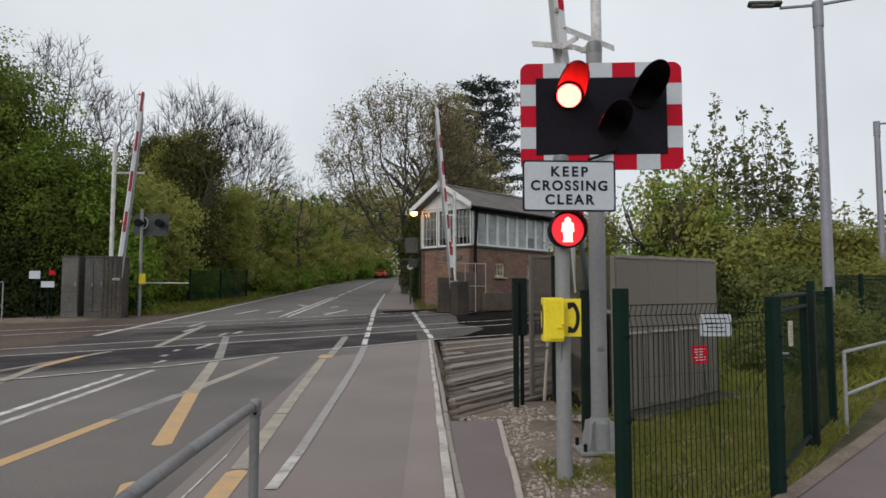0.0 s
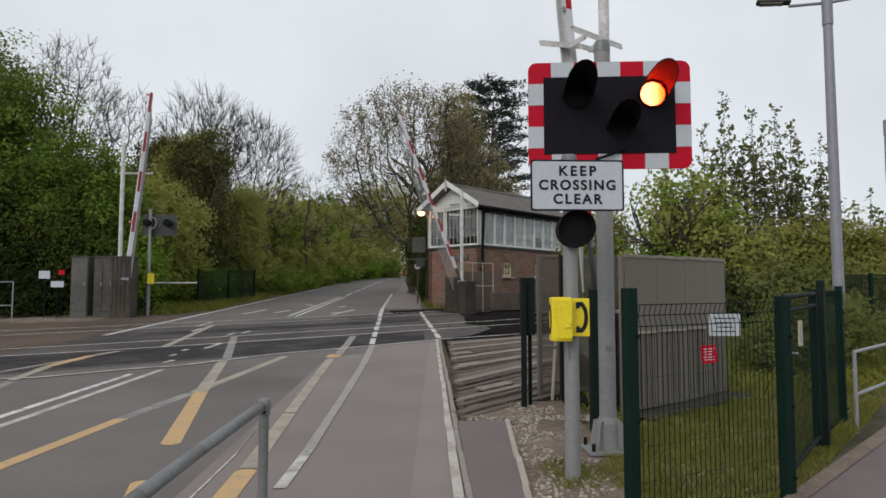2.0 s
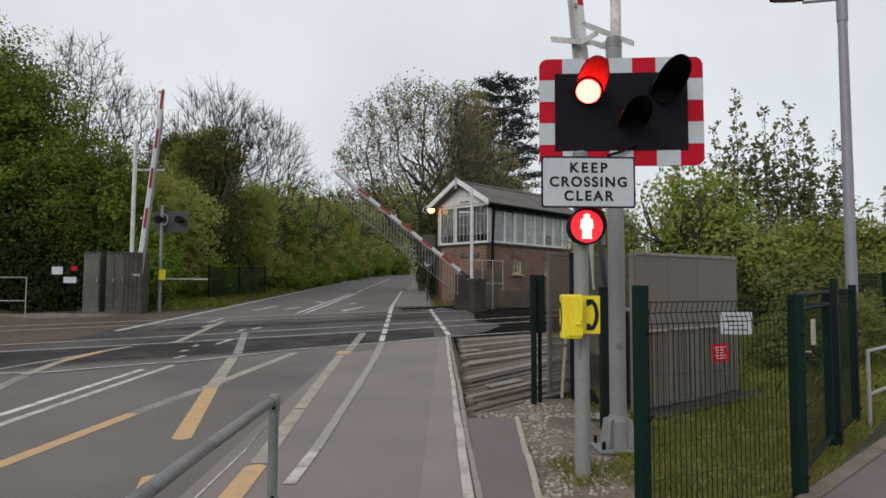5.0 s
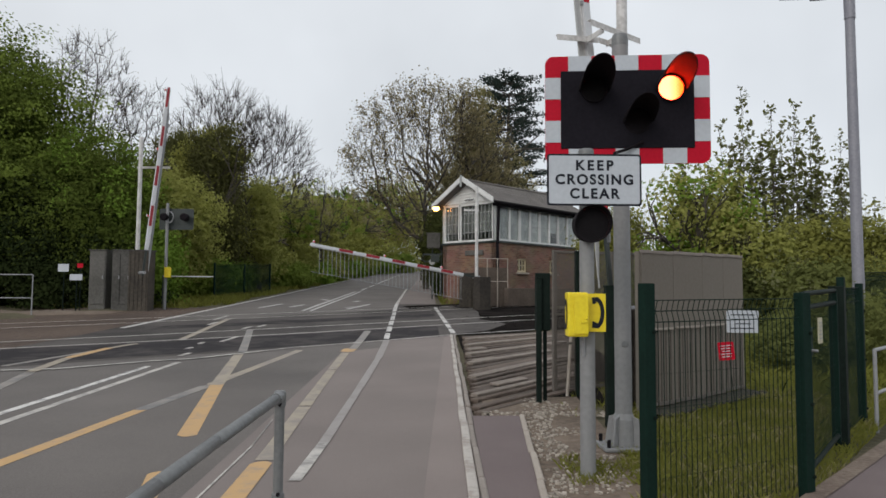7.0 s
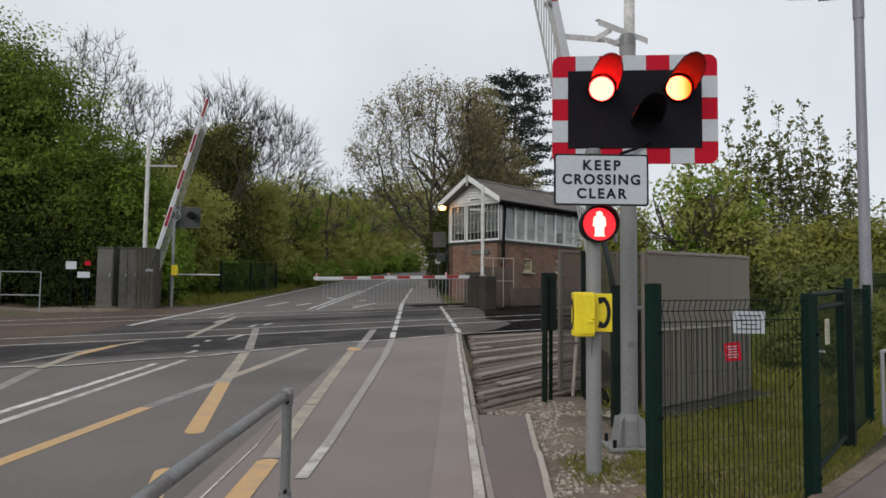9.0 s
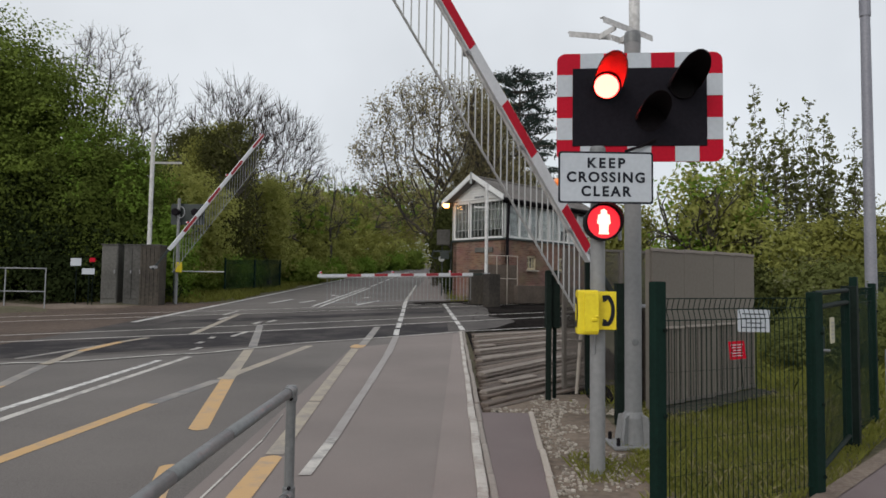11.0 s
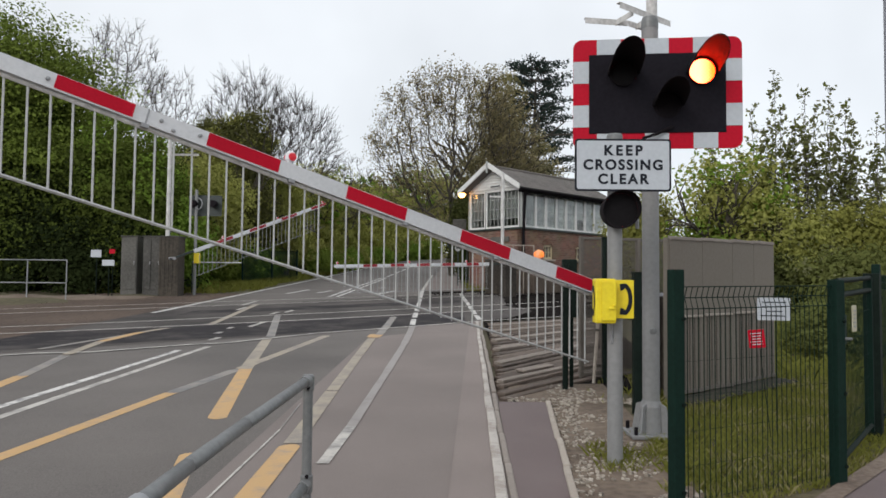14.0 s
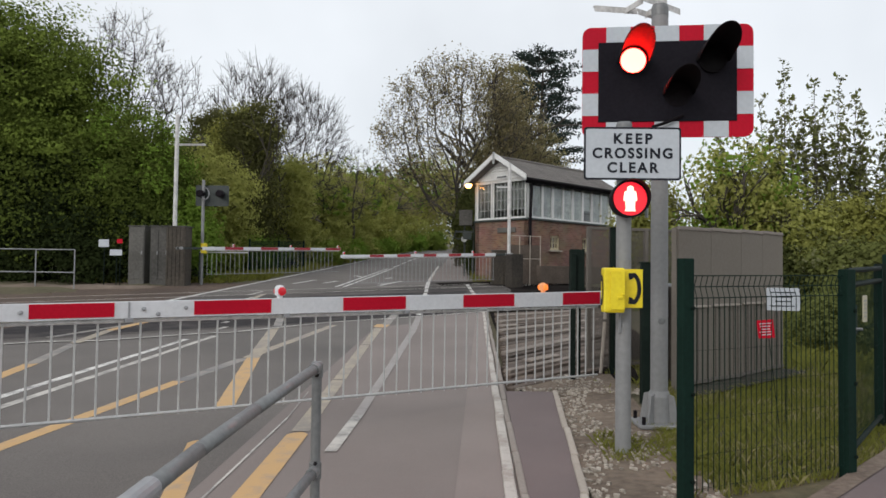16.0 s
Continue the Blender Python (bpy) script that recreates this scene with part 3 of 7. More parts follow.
line("yellow_line", M_YELLOW_LINE, (-1.52, 13.15), (-1.5, 13.7), 0.26, 0.009, road)
line("channel_line", M_WHITE_THIN, (-1.46, -1), (-1.455, 5.9), 0.017, 0.009, road)
line("channel_line", M_FAINT, (-1.455, 5.9), (-1.52, 7.0), 0.015, 0.009, road)
for p, q in (((-5.2, 26.5), (-4.9, 28)), ((-3.1, 26.4), (-2.7, 27)), ((-4.9, 32.4), (-4.3, 31)), ((-3.2, 30.2), (-3.0, 31)), ((-2.95, 25.5), (-2.4, 28.5)), ((-6.2, 26.0), (-5.9, 28.5))):
    line("white_line", M_WHITE_LINE, p, q, 0.16, 0.0125, crossing if q[1] < 24 else road)

# remains of the centre dashes across the rails
for p, q in (((-4.33, 14.88), (-4.3, 15.96)), ((-4.29, 12.35), (-4.28, 12.8)), ((-4.57, 13.46), (-4.57, 13.77)), ((-4.64, 14.41), (-4.66, 14.75)), ((-4.42, 18.33), (-4.36, 19.0)),
             ((-5.86, 18.91), (-5.88, 19.79)), ((-6.21, 20.54), (-6.24, 22.05)), ((-4.66, 17.85), (-4.61, 18.49))):
    line("white_line", M_WHITE_THIN, p, q, 0.11, 0.0135, crossing, 0.3)

# kerb stones, edging and the tarmac step beside the footway
def kerb_run(p, q, n, width, height, material, name, lift):
    p, q = Vector(p), Vector(q)
    d = (q - p) / n
    yaw = math.degrees(math.atan2(d.y, d.x))
    bm = bmesh.new()
    bx(bm, (0, 0, 0), (d.length - 0.012, width, height), None, 0.012)
    me = None
    for k in range(n):
        c = p + d * (k + 0.5)
        rise = math.degrees(math.atan2(lie(c.y + 0.2) - lie(c.y - 0.2), 0.4)) * (d.y / d.length)
        if me is None:
            ob = part(name, bm, material, pavement)
            me = ob.data
        else:
            ob = new(name, me)
            ob.parent = pavement
        j = random.uniform(-0.008, 0.008)
        ob.matrix_basis = pose(c.x + j, c.y, lie(c.y) + lift - height / 2 + j * 0.4, 0, -rise, yaw)


kerb_run((0.225, 1.5), (0.35, 7.6), 8, 0.072, 0.12, M_KERB, "kerb_stone", 0.03)
kerb_run((0.352, 7.62), (0.53, 16.6), 12, 0.062, 0.12, M_KERB, "kerb_stone", 0.03)
kerb_run((0.295, 1.5), (0.418, 7.6), 7, 0.05, 0.12, M_EDGING, "edging_stone", 0.022)
kerb_run((0.42, 7.62), (0.6, 16.5), 12, 0.05, 0.16, M_EDGING, "edging_stone", 0.04)
kerb_run((0.58, 2.6), (0.945, 7.2), 6, 0.05, 0.12, M_CONCRETE, "edging_stone", 0.03)
step_pad = strip("tarmac_step", M_TAR, ((0.3, 1.5), (0.44, 7.18), (0.5, 1.5), (0.93, 7.18)), 0.012)
tagged(step_pad, "small dark tarmac panel beside the footway", "pavement", kind="structure")
side_path = strip("side_path", M_TAR, ((1.74, 3.78), (9.0, 10.95), (6.5, -2.0), (16, 10.95)), 0.008, None, 4, 0.6)
tagged(side_path, "dark tarmac path behind the green fence", "path", kind="structure")
path_edge = strip("path_edge", M_EDGE_EARTH, ((1.62, 3.8), (6.36, 8.52), (1.78, 3.8), (6.5, 8.45)), 0.016, None, 3, 0.4)
tagged(path_edge, "tan earth edge along the side path", "ground", kind="structure")
gravel_bed = strip("gravel_bed", M_EARTH, ((0.8, 3.0), (0.6, 8.2), (1.45, 3.0), (1.75, 8.4)), 0.0, None, 6, 0.5)
tagged(gravel_bed, "earthy bed of pale stone chippings", "gravel", kind="structure")


def patch(name, material, pts, lift, parent):
    """A flat piece of surfacing with an uneven outline, laid on the ground."""
    bm = bmesh.new()
    out = []
    for (x0, y0), (x1, y1) in zip(pts, pts[1:] + pts[:1]):
        n = max(1, int(math.hypot(x1 - x0, y1 - y0) / 0.3))
        for k in range(n):
            f = k / n
            j = 0.05 * noise.noise((x0 + f * 3.1, y0 + f * 2.7, 3.0)) if k else 0.0
            out.append(Vector((x0 + (x1 - x0) * f + j, y0 + (y1 - y0) * f + j, 0)))
    bm.faces.new([bm.verts.new((p.x, p.y, lie(p.y) + lift)) for p in out])
    bmesh.ops.triangulate(bm, faces=bm.faces[:])
    bmesh.ops.recalc_face_normals(bm, faces=bm.faces[:])
    for f in bm.faces:
        if f.normal.z < 0:
            f.normal_flip()
    return part(name, bm, material, parent)


# worn tarmac that laps over the black bed beside the footway
patch("tarmac_apron", M_ASPHALT_OLD, [(0.6, 16.7), (1.46, 17.7), (2.15, 19.6), (2.05, 20.5), (1.55, 21.2), (1.72, 24.4), (1.66, 25.9), (1.2, 26.5), (0.8, 27.8), (0.5, 27.8), (0.55, 22.0)], 0.012, crossing)


# ---- the near signal: wig-wag on its own column ----
def hood_shape(R, L, seg=40):
    """A long tube, cut away below."""
    bm = bmesh.new()
    outer, inner = [], []
    for k in range(seg + 1):
        a = radians(-8 + 196 * k / seg)
        d = 0.12 + (L - 0.12) * max(0.0, math.sin(a)) ** 0.5
        c, s = math.cos(a), math.sin(a)
        outer.append((bm.verts.new((R * c, 0, R * s)), bm.verts.new((R * c, -d, R * s))))
        inner.append((bm.verts.new(((R - 0.006) * c, 0, (R - 0.006) * s)), bm.verts.new(((R - 0.006) * c, -d, (R - 0.006) * s))))
    for k in range(seg):
        bm.faces.new((outer[k][0], outer[k + 1][0], outer[k + 1][1], outer[k][1]))
        bm.faces.new((inner[k][0], inner[k][1], inner[k + 1][1], inner[k + 1][0]))
        bm.faces.new((outer[k][1], outer[k + 1][1], inner[k + 1][1], inner[k][1]))
    return bm


def wigwag():
    g = lie(5.9)
    w = thing("wig_wag_signal", pose(1.62, 5.9, g), "black wig-wag road signal with red and white border on column", "traffic signal")
    bm = bmesh.new()
    lathe(bm, [(0.07, 0.2), (0.068, 3.42), (0.06, 3.44)], 24)
    part("column", bm, M_POST_GREY, w, smooth=False)
    bm = bmesh.new()
    lathe(bm, [(0.07, 3.4), (0.07, 3.47), (0.062, 3.5), (0.0, 3.505)], 20)
    part("cap", bm, M_TUBE, w)
    bm = bmesh.new()
    lathe(bm, [(0.03, -0.01), (0.03, 0.006), (0.022, 0.009), (0, 0.009)], 16, pose(0.0, -0.062, 0.86, 90, 0, 0))
    part("cable_cap", bm, M_TUBE, w)
    bm = bmesh.new()
    bx(bm, (0, 0, 0.015), (0.4, 0.36, 0.03), None, 0.006)
    part("base_plate", bm, M_POST_GREY, w)
    bm = bmesh.new()
    for k in range(4):
        a = radians(45 + 90 * k)
        d = Vector((math.cos(a), math.sin(a), 0))
        s = Vector((-d.y, d.x, 0)) * 0.008
        v = [bm.verts.new(p + q) for q in (s, -s) for p in (d * 0.06 + Vector((0, 0, 0.03)), d * 0.175 + Vector((0, 0, 0.03)), d * 0.135 + Vector((0, 0, 0.25)), d * 0.06 + Vector((0, 0, 0.275)))]
        bm.faces.new(v[:4]), bm.faces.new(v[7:3:-1])
        for i in range(4):
            bm.faces.new((v[(i + 1) % 4], v[i], v[4 + i], v[4 + (i + 1) % 4]))
    lathe(bm, [(0.1, 0.03), (0.09, 0.24), (0.074, 0.285)], 24)
    part("flared_foot", bm, M_POST_GREY, w)
    for k in range(4):
        bm = bmesh.new()
        lathe(bm, [(0.016, 0.03), (0.016, 0.09), (0.0, 0.095)], 6)
        part("bolt", bm, M_HOOD, w, m=pose(0.16 * (1 if k % 2 else -1), 0.14 * (1 if k > 1 else -1), 0))
    # the board, turned a little towards the carriageway
    m = pose(-0.047, -0.36, 2.915 - g, 0, 0, -5.5)
    W, H, B = 1.305, 0.885, 0.125
    bm = bmesh.new()
    slab_xz(bm, outline(W, H, 0.07), 0.0, 0.012)
    board = part("backboard", bm, M_RED, w, "black board with red and white border", m)
    nx, nz = 7, 5
    cw, ch = W / nx, H / nz
    for i in range(nx):
        for j in (0, 1):
            if i % 2 == 1:
                bm = bmesh.new()
                bx(bm, (-W / 2 + cw * (i + 0.5), -0.003, (H / 2 - B / 2) * (1 if j else -1)), (cw, 0.004, B - 0.002))
                part("white_patch", bm, M_PLATE, board)
    for k in range(nz):
        for j in (-1, 1):
            if k % 2 == 1:
                bm = bmesh.new()
                bx(bm, ((W / 2 - B / 2) * j, -0.003, -H / 2 + ch * (k + 0.5)), (B - 0.002, 0.004, ch))
                part("white_patch", bm, M_PLATE, board)
    bm = bmesh.new()
    bx(bm, (0, -0.004, 0), (W - 2 * B, 0.01, H - 2 * B), None, 0.002)
    part("black_field", bm, M_BLACK, board)
    lenses = []
    for side, x, z in (("l", -0.262, 0.162), ("r", 0.342, 0.16)):
        part("hood", hood_shape(0.122, 0.52), M_HOOD, board, "long black hood", pose(x, -0.012, z))
        bm = bmesh.new()
        lathe(bm, [(0.106, 0.0), (0.106, 0.034), (0.0998, 0.034), (0.0998, 0.002)], 32, pose(0, 0, 0, 90, 0, 0))
        part("bezel", bm, M_HOOD, board, m=pose(x, -0.008, z))
        # the lens turns: its lit face to the road, then its dark one
        bm = bmesh.new()
        lathe(bm, [(0.097, 0.003), (0.08, 0.008), (0.0, 0.012)], 32, pose(0, 0, 0, 90, 0, 0))
        bmesh.ops.reverse_faces(bm, faces=[])
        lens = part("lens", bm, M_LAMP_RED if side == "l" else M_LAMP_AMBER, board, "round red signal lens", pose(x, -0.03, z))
        bm = bmesh.new()
        lathe(bm, [(0.097, 0.0028), (0.0992, 0.0024), (0.0992, -0.0024), (0.08, -0.007), (0.0, -0.012)], 32, pose(0, 0, 0, 90, 0, 0))
        back = bmesh.new()
        lens_me = lens.data
        lens_me.materials.append(M_LAMP_OFF)
        both = bmesh.new()
        both.from_mesh(lens_me)
        tmp = bpy.data.meshes.new("tmp")
        bm.to_mesh(tmp)
        n0 = len(both.faces)
        both.from_mesh(tmp)
        both.faces.ensure_lookup_table()
        for f in both.faces[n0:]:
            f.material_index = 1
        both.to_mesh(lens_me)
        bm.free(), back.free(), both.free()
        bpy.data.meshes.remove(tmp)
        lenses.append((lens, x, z))
    # short dark hoods of the two lower lamps, out of use
    part("hood", hood_shape(0.115, 0.42), M_HOOD, board, "short black hood", pose(0.08, -0.012, -0.1))
    bm = bmesh.new()
    lathe(bm, [(0.105, 0.0), (0.09, 0.006), (0.0, 0.012)], 28, pose(0, 0, 0, 90, 0, 0))
    part("dark_lens", bm, M_HOOD, board, m=pose(0.08, -0.012, -0.1))
    bm = bmesh.new()
    rod(bm, (0.12, -0.02, -0.27), (0.0, -0.04, -0.33), 0.012)
    rod(bm, (0.0, -0.04, -0.33), (-0.12, -0.05, -0.37), 0.012)
    part("cable", bm, M_HOOD, board)
    for z in (0.22, -0.22):
        bm = bmesh.new()
        bx(bm, (0, 0.16, z), (0.1, 0.3, 0.05), None, 0.004)
        part("bracket", bm, M_GALV, board)
    return lenses


LENSES = wigwag()


def sign_post():
    g = lie(5.08)
    s = thing("crossing_sign_post", pose(1.135, 5.08, g), "grey steel post with white keep crossing clear plate", "sign")
    bm = bmesh.new()
    lathe(bm, [(0.055, -0.05), (0.052, 2.3)], 24)
    part("post", bm, M_POST_GREY, s)
    bm = bmesh.new()
    lathe(bm, [(0.057, 2.28), (0.057, 2.335), (0.05, 2.35), (0, 2.352)], 20)
    part("post_cap", bm, M_TUBE, s)
    plate_m = pose(0.042, -0.075, 2.25 - g)
    bm = bmesh.new()
    slab_xz(bm, outline(0.684, 0.376, 0.022), 0.0, 0.006)
    plate = part("plate", bm, M_INK, s, "white plate with black border and lettering", plate_m)
    bm = bmesh.new()
    slab_xz(bm, outline(0.656, 0.348, 0.015), -0.003, 0.0)
    part("face", bm, M_PLATE, plate)
    for text, z, sp in (("KEEP", 0.101, 1.38), ("CROSSING", -0.002, 1.24), ("CLEAR", -0.104, 1.3)):
        words("lettering", text, 0.1, M_INK, plate, pose(0.0, -0.0045, z), 0.0034, sp)
    for z in (0.1, -0.1):
        bm = bmesh.new()
        bx(bm, (-0.05, 0.03, z), (0.2, 0.035, 0.03), None, 0.004)
        lathe(bm, [(0.066, z - 0.02), (0.066, z + 0.02)], 18, pose(-0.048, 0.075, 0))
        part("clamp", bm, M_GALV, plate)
    return s


sign_post()


def crossing_lamp():
    """The round pedestrian lamp on the sign post."""
    y = 5.08 - 0.1
    p = thing("pedestrian_lamp", pose(1.152, y, 1.925), "round red pedestrian lamp in a dark hood on the sign post", "pedestrian signal")
    turn = pose(0, 0, 0, 90, 0, 0)
    bm = bmesh.new()
    lathe(bm, [(0.125, -0.1), (0.132, 0.0), (0.132, 0.03), (0.1185, 0.03), (0.1182, 0.0)], 36, turn)
    part("housing", bm, M_HOOD, p)
    bm = bmesh.new()
    seg = 30
    a_, b_ = [], []
    for k in range(seg + 1):
        a = radians(-30 + 240 * k / seg)
        d = 0.02 + 0.07 * max(0, math.sin(a) * 0.7 + 0.3)
        a_.append((bm.verts.new((0.134 * math.cos(a), -0.02, 0.134 * math.sin(a))), bm.verts.new((0.134 * math.cos(a), -0.02 - d, 0.134 * math.sin(a)))))
        b_.append((bm.verts.new((0.129 * math.cos(a), -0.02, 0.129 * math.sin(a))), bm.verts.new((0.129 * math.cos(a), -0.02 - d, 0.129 * math.sin(a)))))
    for k in range(seg):
        bm.faces.new((a_[k][0], a_[k + 1][0], a_[k + 1][1], a_[k][1]))
        bm.faces.new((b_[k][0], b_[k][1], b_[k + 1][1], b_[k + 1][0]))
        bm.faces.new((a_[k][1], a_[k + 1][1], b_[k + 1][1], b_[k][1]))
    part("visor", bm, M_HOOD, p)
    bm = bmesh.new()
    bx(bm, (0, 0.11, 0), (0.05, 0.06, 0.12), None, 0.005)
    part("bracket", bm, M_GALV, p)
    bm = bmesh.new()
    rod(bm, (0.15, 0.12, -0.12), (0.15, 0.12, 0.1), 0.014, None, 8)
    lathe(bm, [(0.021, -0.03), (0.021, 0.0)], 8, pose(0.15, 0.12, 0.0))
    lathe(bm, [(0.021, -0.03), (0.021, 0.0)], 8, pose(0.15, 0.12, 0.08))
    rod(bm, (0.15, 0.12, 0.1), (0.1, 0.1, 0.14), 0.014, None, 8)
    part("conduit", bm, M_GALV, p)
    me = bpy.data.meshes.new("lens")
    bm = bmesh.new()
    lathe(bm, [(0.1175, 0.002), (0.0, 0.004)], 36, turn)
    n1 = len(bm.faces)
    # plain upright symbol: tapered bar with rounded ends
    pts = [(x * 1.14, z * 1.12) for x, z in ((0.0, 0.083), (0.019, 0.074), (0.02, 0.05), (0.036, 0.044), (0.042, -0.012), (0.03, -0.016), (0.028, -0.062), (0.034, -0.079), (-0.034, -0.079), (-0.028, -0.062), (-0.03, -0.016), (-0.042, -0.012), (-0.036, 0.044), (-0.02, 0.05), (-0.019, 0.074))]
    slab_xz(bm, pts[::-1], -0.008, -0.0045)
    n2 = len(bm.faces)
    lathe(bm, [(0.1175, -0.002), (0.0, -0.006)], 36, turn)
    bm.faces.ensure_lookup_table()
    for k, f in enumerate(bm.faces):
        f.material_index = 0 if k < n1 else 1 if k < n2 else 2
    bm.to_mesh(me)
    bm.free()
    for q in (M_PED_RED, M_PED_WHITE, M_LAMP_OFF):
        me.materials.append(q)
    lens = new("lens", me)
    lens.parent, lens["label"] = p, "round red lens with pale upright bar"
    lens.matrix_basis = pose(0, -0.016, 0)
    return lens


PED_LENS = crossing_lamp()


def handset(bm, m, s=1.0):
    """A telephone handset symbol, a thick crescent."""
    pts_o, pts_i = [], []
    for k in range(13):
        a = radians(-68 + 136 * k / 12)
        pts_o.append((0.056 * s * math.cos(a) - 0.02 * s, 0.095 * s * math.sin(a)))
        pts_i.append((0.034 * s * math.cos(a) - 0.02 * s, 0.068 * s * math.sin(a)))
    pts = [(-0.036 * s, -0.086 * s)] + pts_o + [(-0.036 * s, 0.086 * s), (-0.032 * s, 0.048 * s), (-0.014 * s, 0.052 * s)] + pts_i[::-1] + [(-0.014 * s, -0.052 * s), (-0.032 * s, -0.048 * s)]
    n0 = len(bm.verts)
    slab_xz(bm, pts, -0.002, 0.0)
    bm.verts.ensure_lookup_table()
    for v in bm.verts[n0:]:
        v.co = m @ v.co


def phone():
    t = thing("emergency_telephone", pose(1.04, 4.955, 1.285), "yellow emergency telephone cabinet with black handset symbols", "telephone")
    bm = bmesh.new()
    bx(bm, (-0.008, 0, 0), (0.145, 0.11, 0.31), None, 0.012)
    body = part("cabinet", bm, M_YELLOW, t)
    bm = bmesh.new()
    bx(bm, (0.012, -0.06, 0.0), (0.1, 0.012, 0.27), None, 0.004)
    door = part("door", bm, M_YELLOW, t)
    bm = bmesh.new()
    bx(bm, (0.03, -0.07, -0.05), (0.035, 0.02, 0.018), None, 0.003)
    rod(bm, (0.04, -0.07, -0.03), (0.055, -0.08, -0.025), 0.007)
    part("latch", bm, M_YELLOW, door)
    bm = bmesh.new()
    handset(bm, pose(-0.082, -0.0, 0.0, 0, 0, -90) @ pose(0, 0, 0), 1.2)
    part("symbol", bm, M_INK, body, "black handset symbol")
    bm = bmesh.new()
    bx(bm, (0.14, 0.035, 0.012), (0.135, 0.006, 0.27), None, 0.002)
    flag = part("flag_plate", bm, M_YELLOW, t)
    bm = bmesh.new()
    handset(bm, pose(0.152, 0.031, 0.012), 1.25)
    part("symbol", bm, M_INK, flag, "black handset symbol")
    for z in (0.05, -0.1):
        bm = bmesh.new()
        bx(bm, (0.07, 0.075, z), (0.13, 0.03, 0.04), None, 0.004)
        part("clamp", bm, M_GALV, t)
    bm = bmesh.new()
    rod(bm, (0.05, 0.05, -0.15), (0.06, 0.08, -0.3), 0.012)
    part("conduit", bm, M_GALV, t)


phone()


# ---- handrails ----
def tube_run(bm, pts, r, seg=12):
    for a, b in zip(pts, pts[1:]):
        rod(bm, a, b, r, None, seg)
        lathe(bm, [(0, -r), (r * 0.75, -r * 0.66), (r, 0), (r * 0.75, r * 0.66), (0, r)], seg, Matrix.Translation(b))


def guard_rail():
    r = thing("guard_rail", pose(-0.682, 3.25, lie(3.25)), "grey tubular steel guard rail beside the footway", "railing")
    top, mid = 0.863, 0.398
    run = [(0, 0, 0), (-0.05, -0.8, -0.04), (-0.06, -1.3, -0.055), (-0.052, -1.66, -0.062)]
    tail = [(-0.052, -1.66, -0.062), (-0.02, -3.8, -0.14)]
    for name, h in (("top_rail", top), ("middle_rail", mid)):
        bm = bmesh.new()
        tube_run(bm, [(x, y, h + z) for x, y, z in run], 0.0225)
        part(name, bm, M_TUBE, r, smooth=True)
        # the next length of tube, joined with a sleeve
        bm = bmesh.new()
        tube_run(bm, [(x, y, h + z) for x, y, z in tail], 0.0225)
        part(name, bm, M_TUBE, r, smooth=True)
        bm = bmesh.new()
        rod(bm, (-0.053, -1.61, h - 0.061), (-0.05, -1.78, h - 0.066), 0.0275, None, 16)
        part("sleeve", bm, M_GALV, r)
    for x, y, dz in ((0, 0, 0), (-0.05, -1.9, -0.075), (-0.024, -3.5, -0.13)):
        bm = bmesh.new()
        rod(bm, (x, y, -0.15 + dz), (x, y, top + dz), 0.0225, None, 16)
        part("post", bm, M_TUBE, r)
        for h in (top, mid):
            bm = bmesh.new()
            lathe(bm, [(0.025, -0.045), (0.028, -0.04), (0.028, 0.018), (0.022, 0.027), (0, 0.029)] if h == top else [(0.025, -0.04), (0.0285, -0.035), (0.0285, 0.035), (0.025, 0.04)], 16)
            rod(bm, (0, -0.015, 0), (-0.004, -0.07, -0.002), 0.027, None, 16)
            clamp = part("clamp", bm, M_TUBE, r, m=pose(x, y, h + dz - 0.002))
            bm = bmesh.new()
            lathe(bm, [(0.009, 0), (0.009, 0.01), (0, 0.011)], 8, pose(0.006, -0.024, 0.038 if h == mid else -0.03, 90, 0, 0))
            part("grub_screw", bm, M_HOOD, clamp)


guard_rail()


def white_rail(base, pts, heights, label):
    r = thing("handrail", pose(*base), label, "railing", "white handrails")
    for h in heights:
        bm = bmesh.new()
        tube_run(bm, [(x, y, h + z) for x, y, z in pts], 0.019, 8)
        part("rail", bm, M_GALV, r, smooth=True)
    for x, y, z in pts:
        bm = bmesh.new()
        rod(bm, (x, y, z - 0.08), (x, y, max(heights) + z), 0.019, None, 8)
        part("post", bm, M_GALV, r)
    return r


white_rail((4.36, 6.85, lie(6.85)), [(0, 0, 0), (1.35, 1.25, 0.03), (3.4, 3.2, 0.09)], (0.72, 0.3), "pale galvanised handrail beside the path")
white_rail((-12.24, 22.0, lie(22.0)), [(0, 0, 0), (-1.25, 0, 0), (-3.4, -0.05, 0), (-6, -0.1, 0)], (1.25, 0.53), "white tubular handrail beside the railway")


# ---- fences ----
def fence_post(p, height, width, material, parent):
    bm = bmesh.new()
    bx(bm, (0, 0, height / 2), (width, width * 0.8, height), None, 0.006)
    ob = part("post", bm, material, parent, m=p)
    for k in range(3):
        bm = bmesh.new()
        lathe(bm, [(0.012, 0), (0.012, 0.012), (0, 0.014)], 8)
        part("bolt", bm, M_DARK_POST, ob, m=pose(width * 0.3, -width * 0.4, height * (0.15 + 0.33 * k), 90, 0, 0))
    return ob


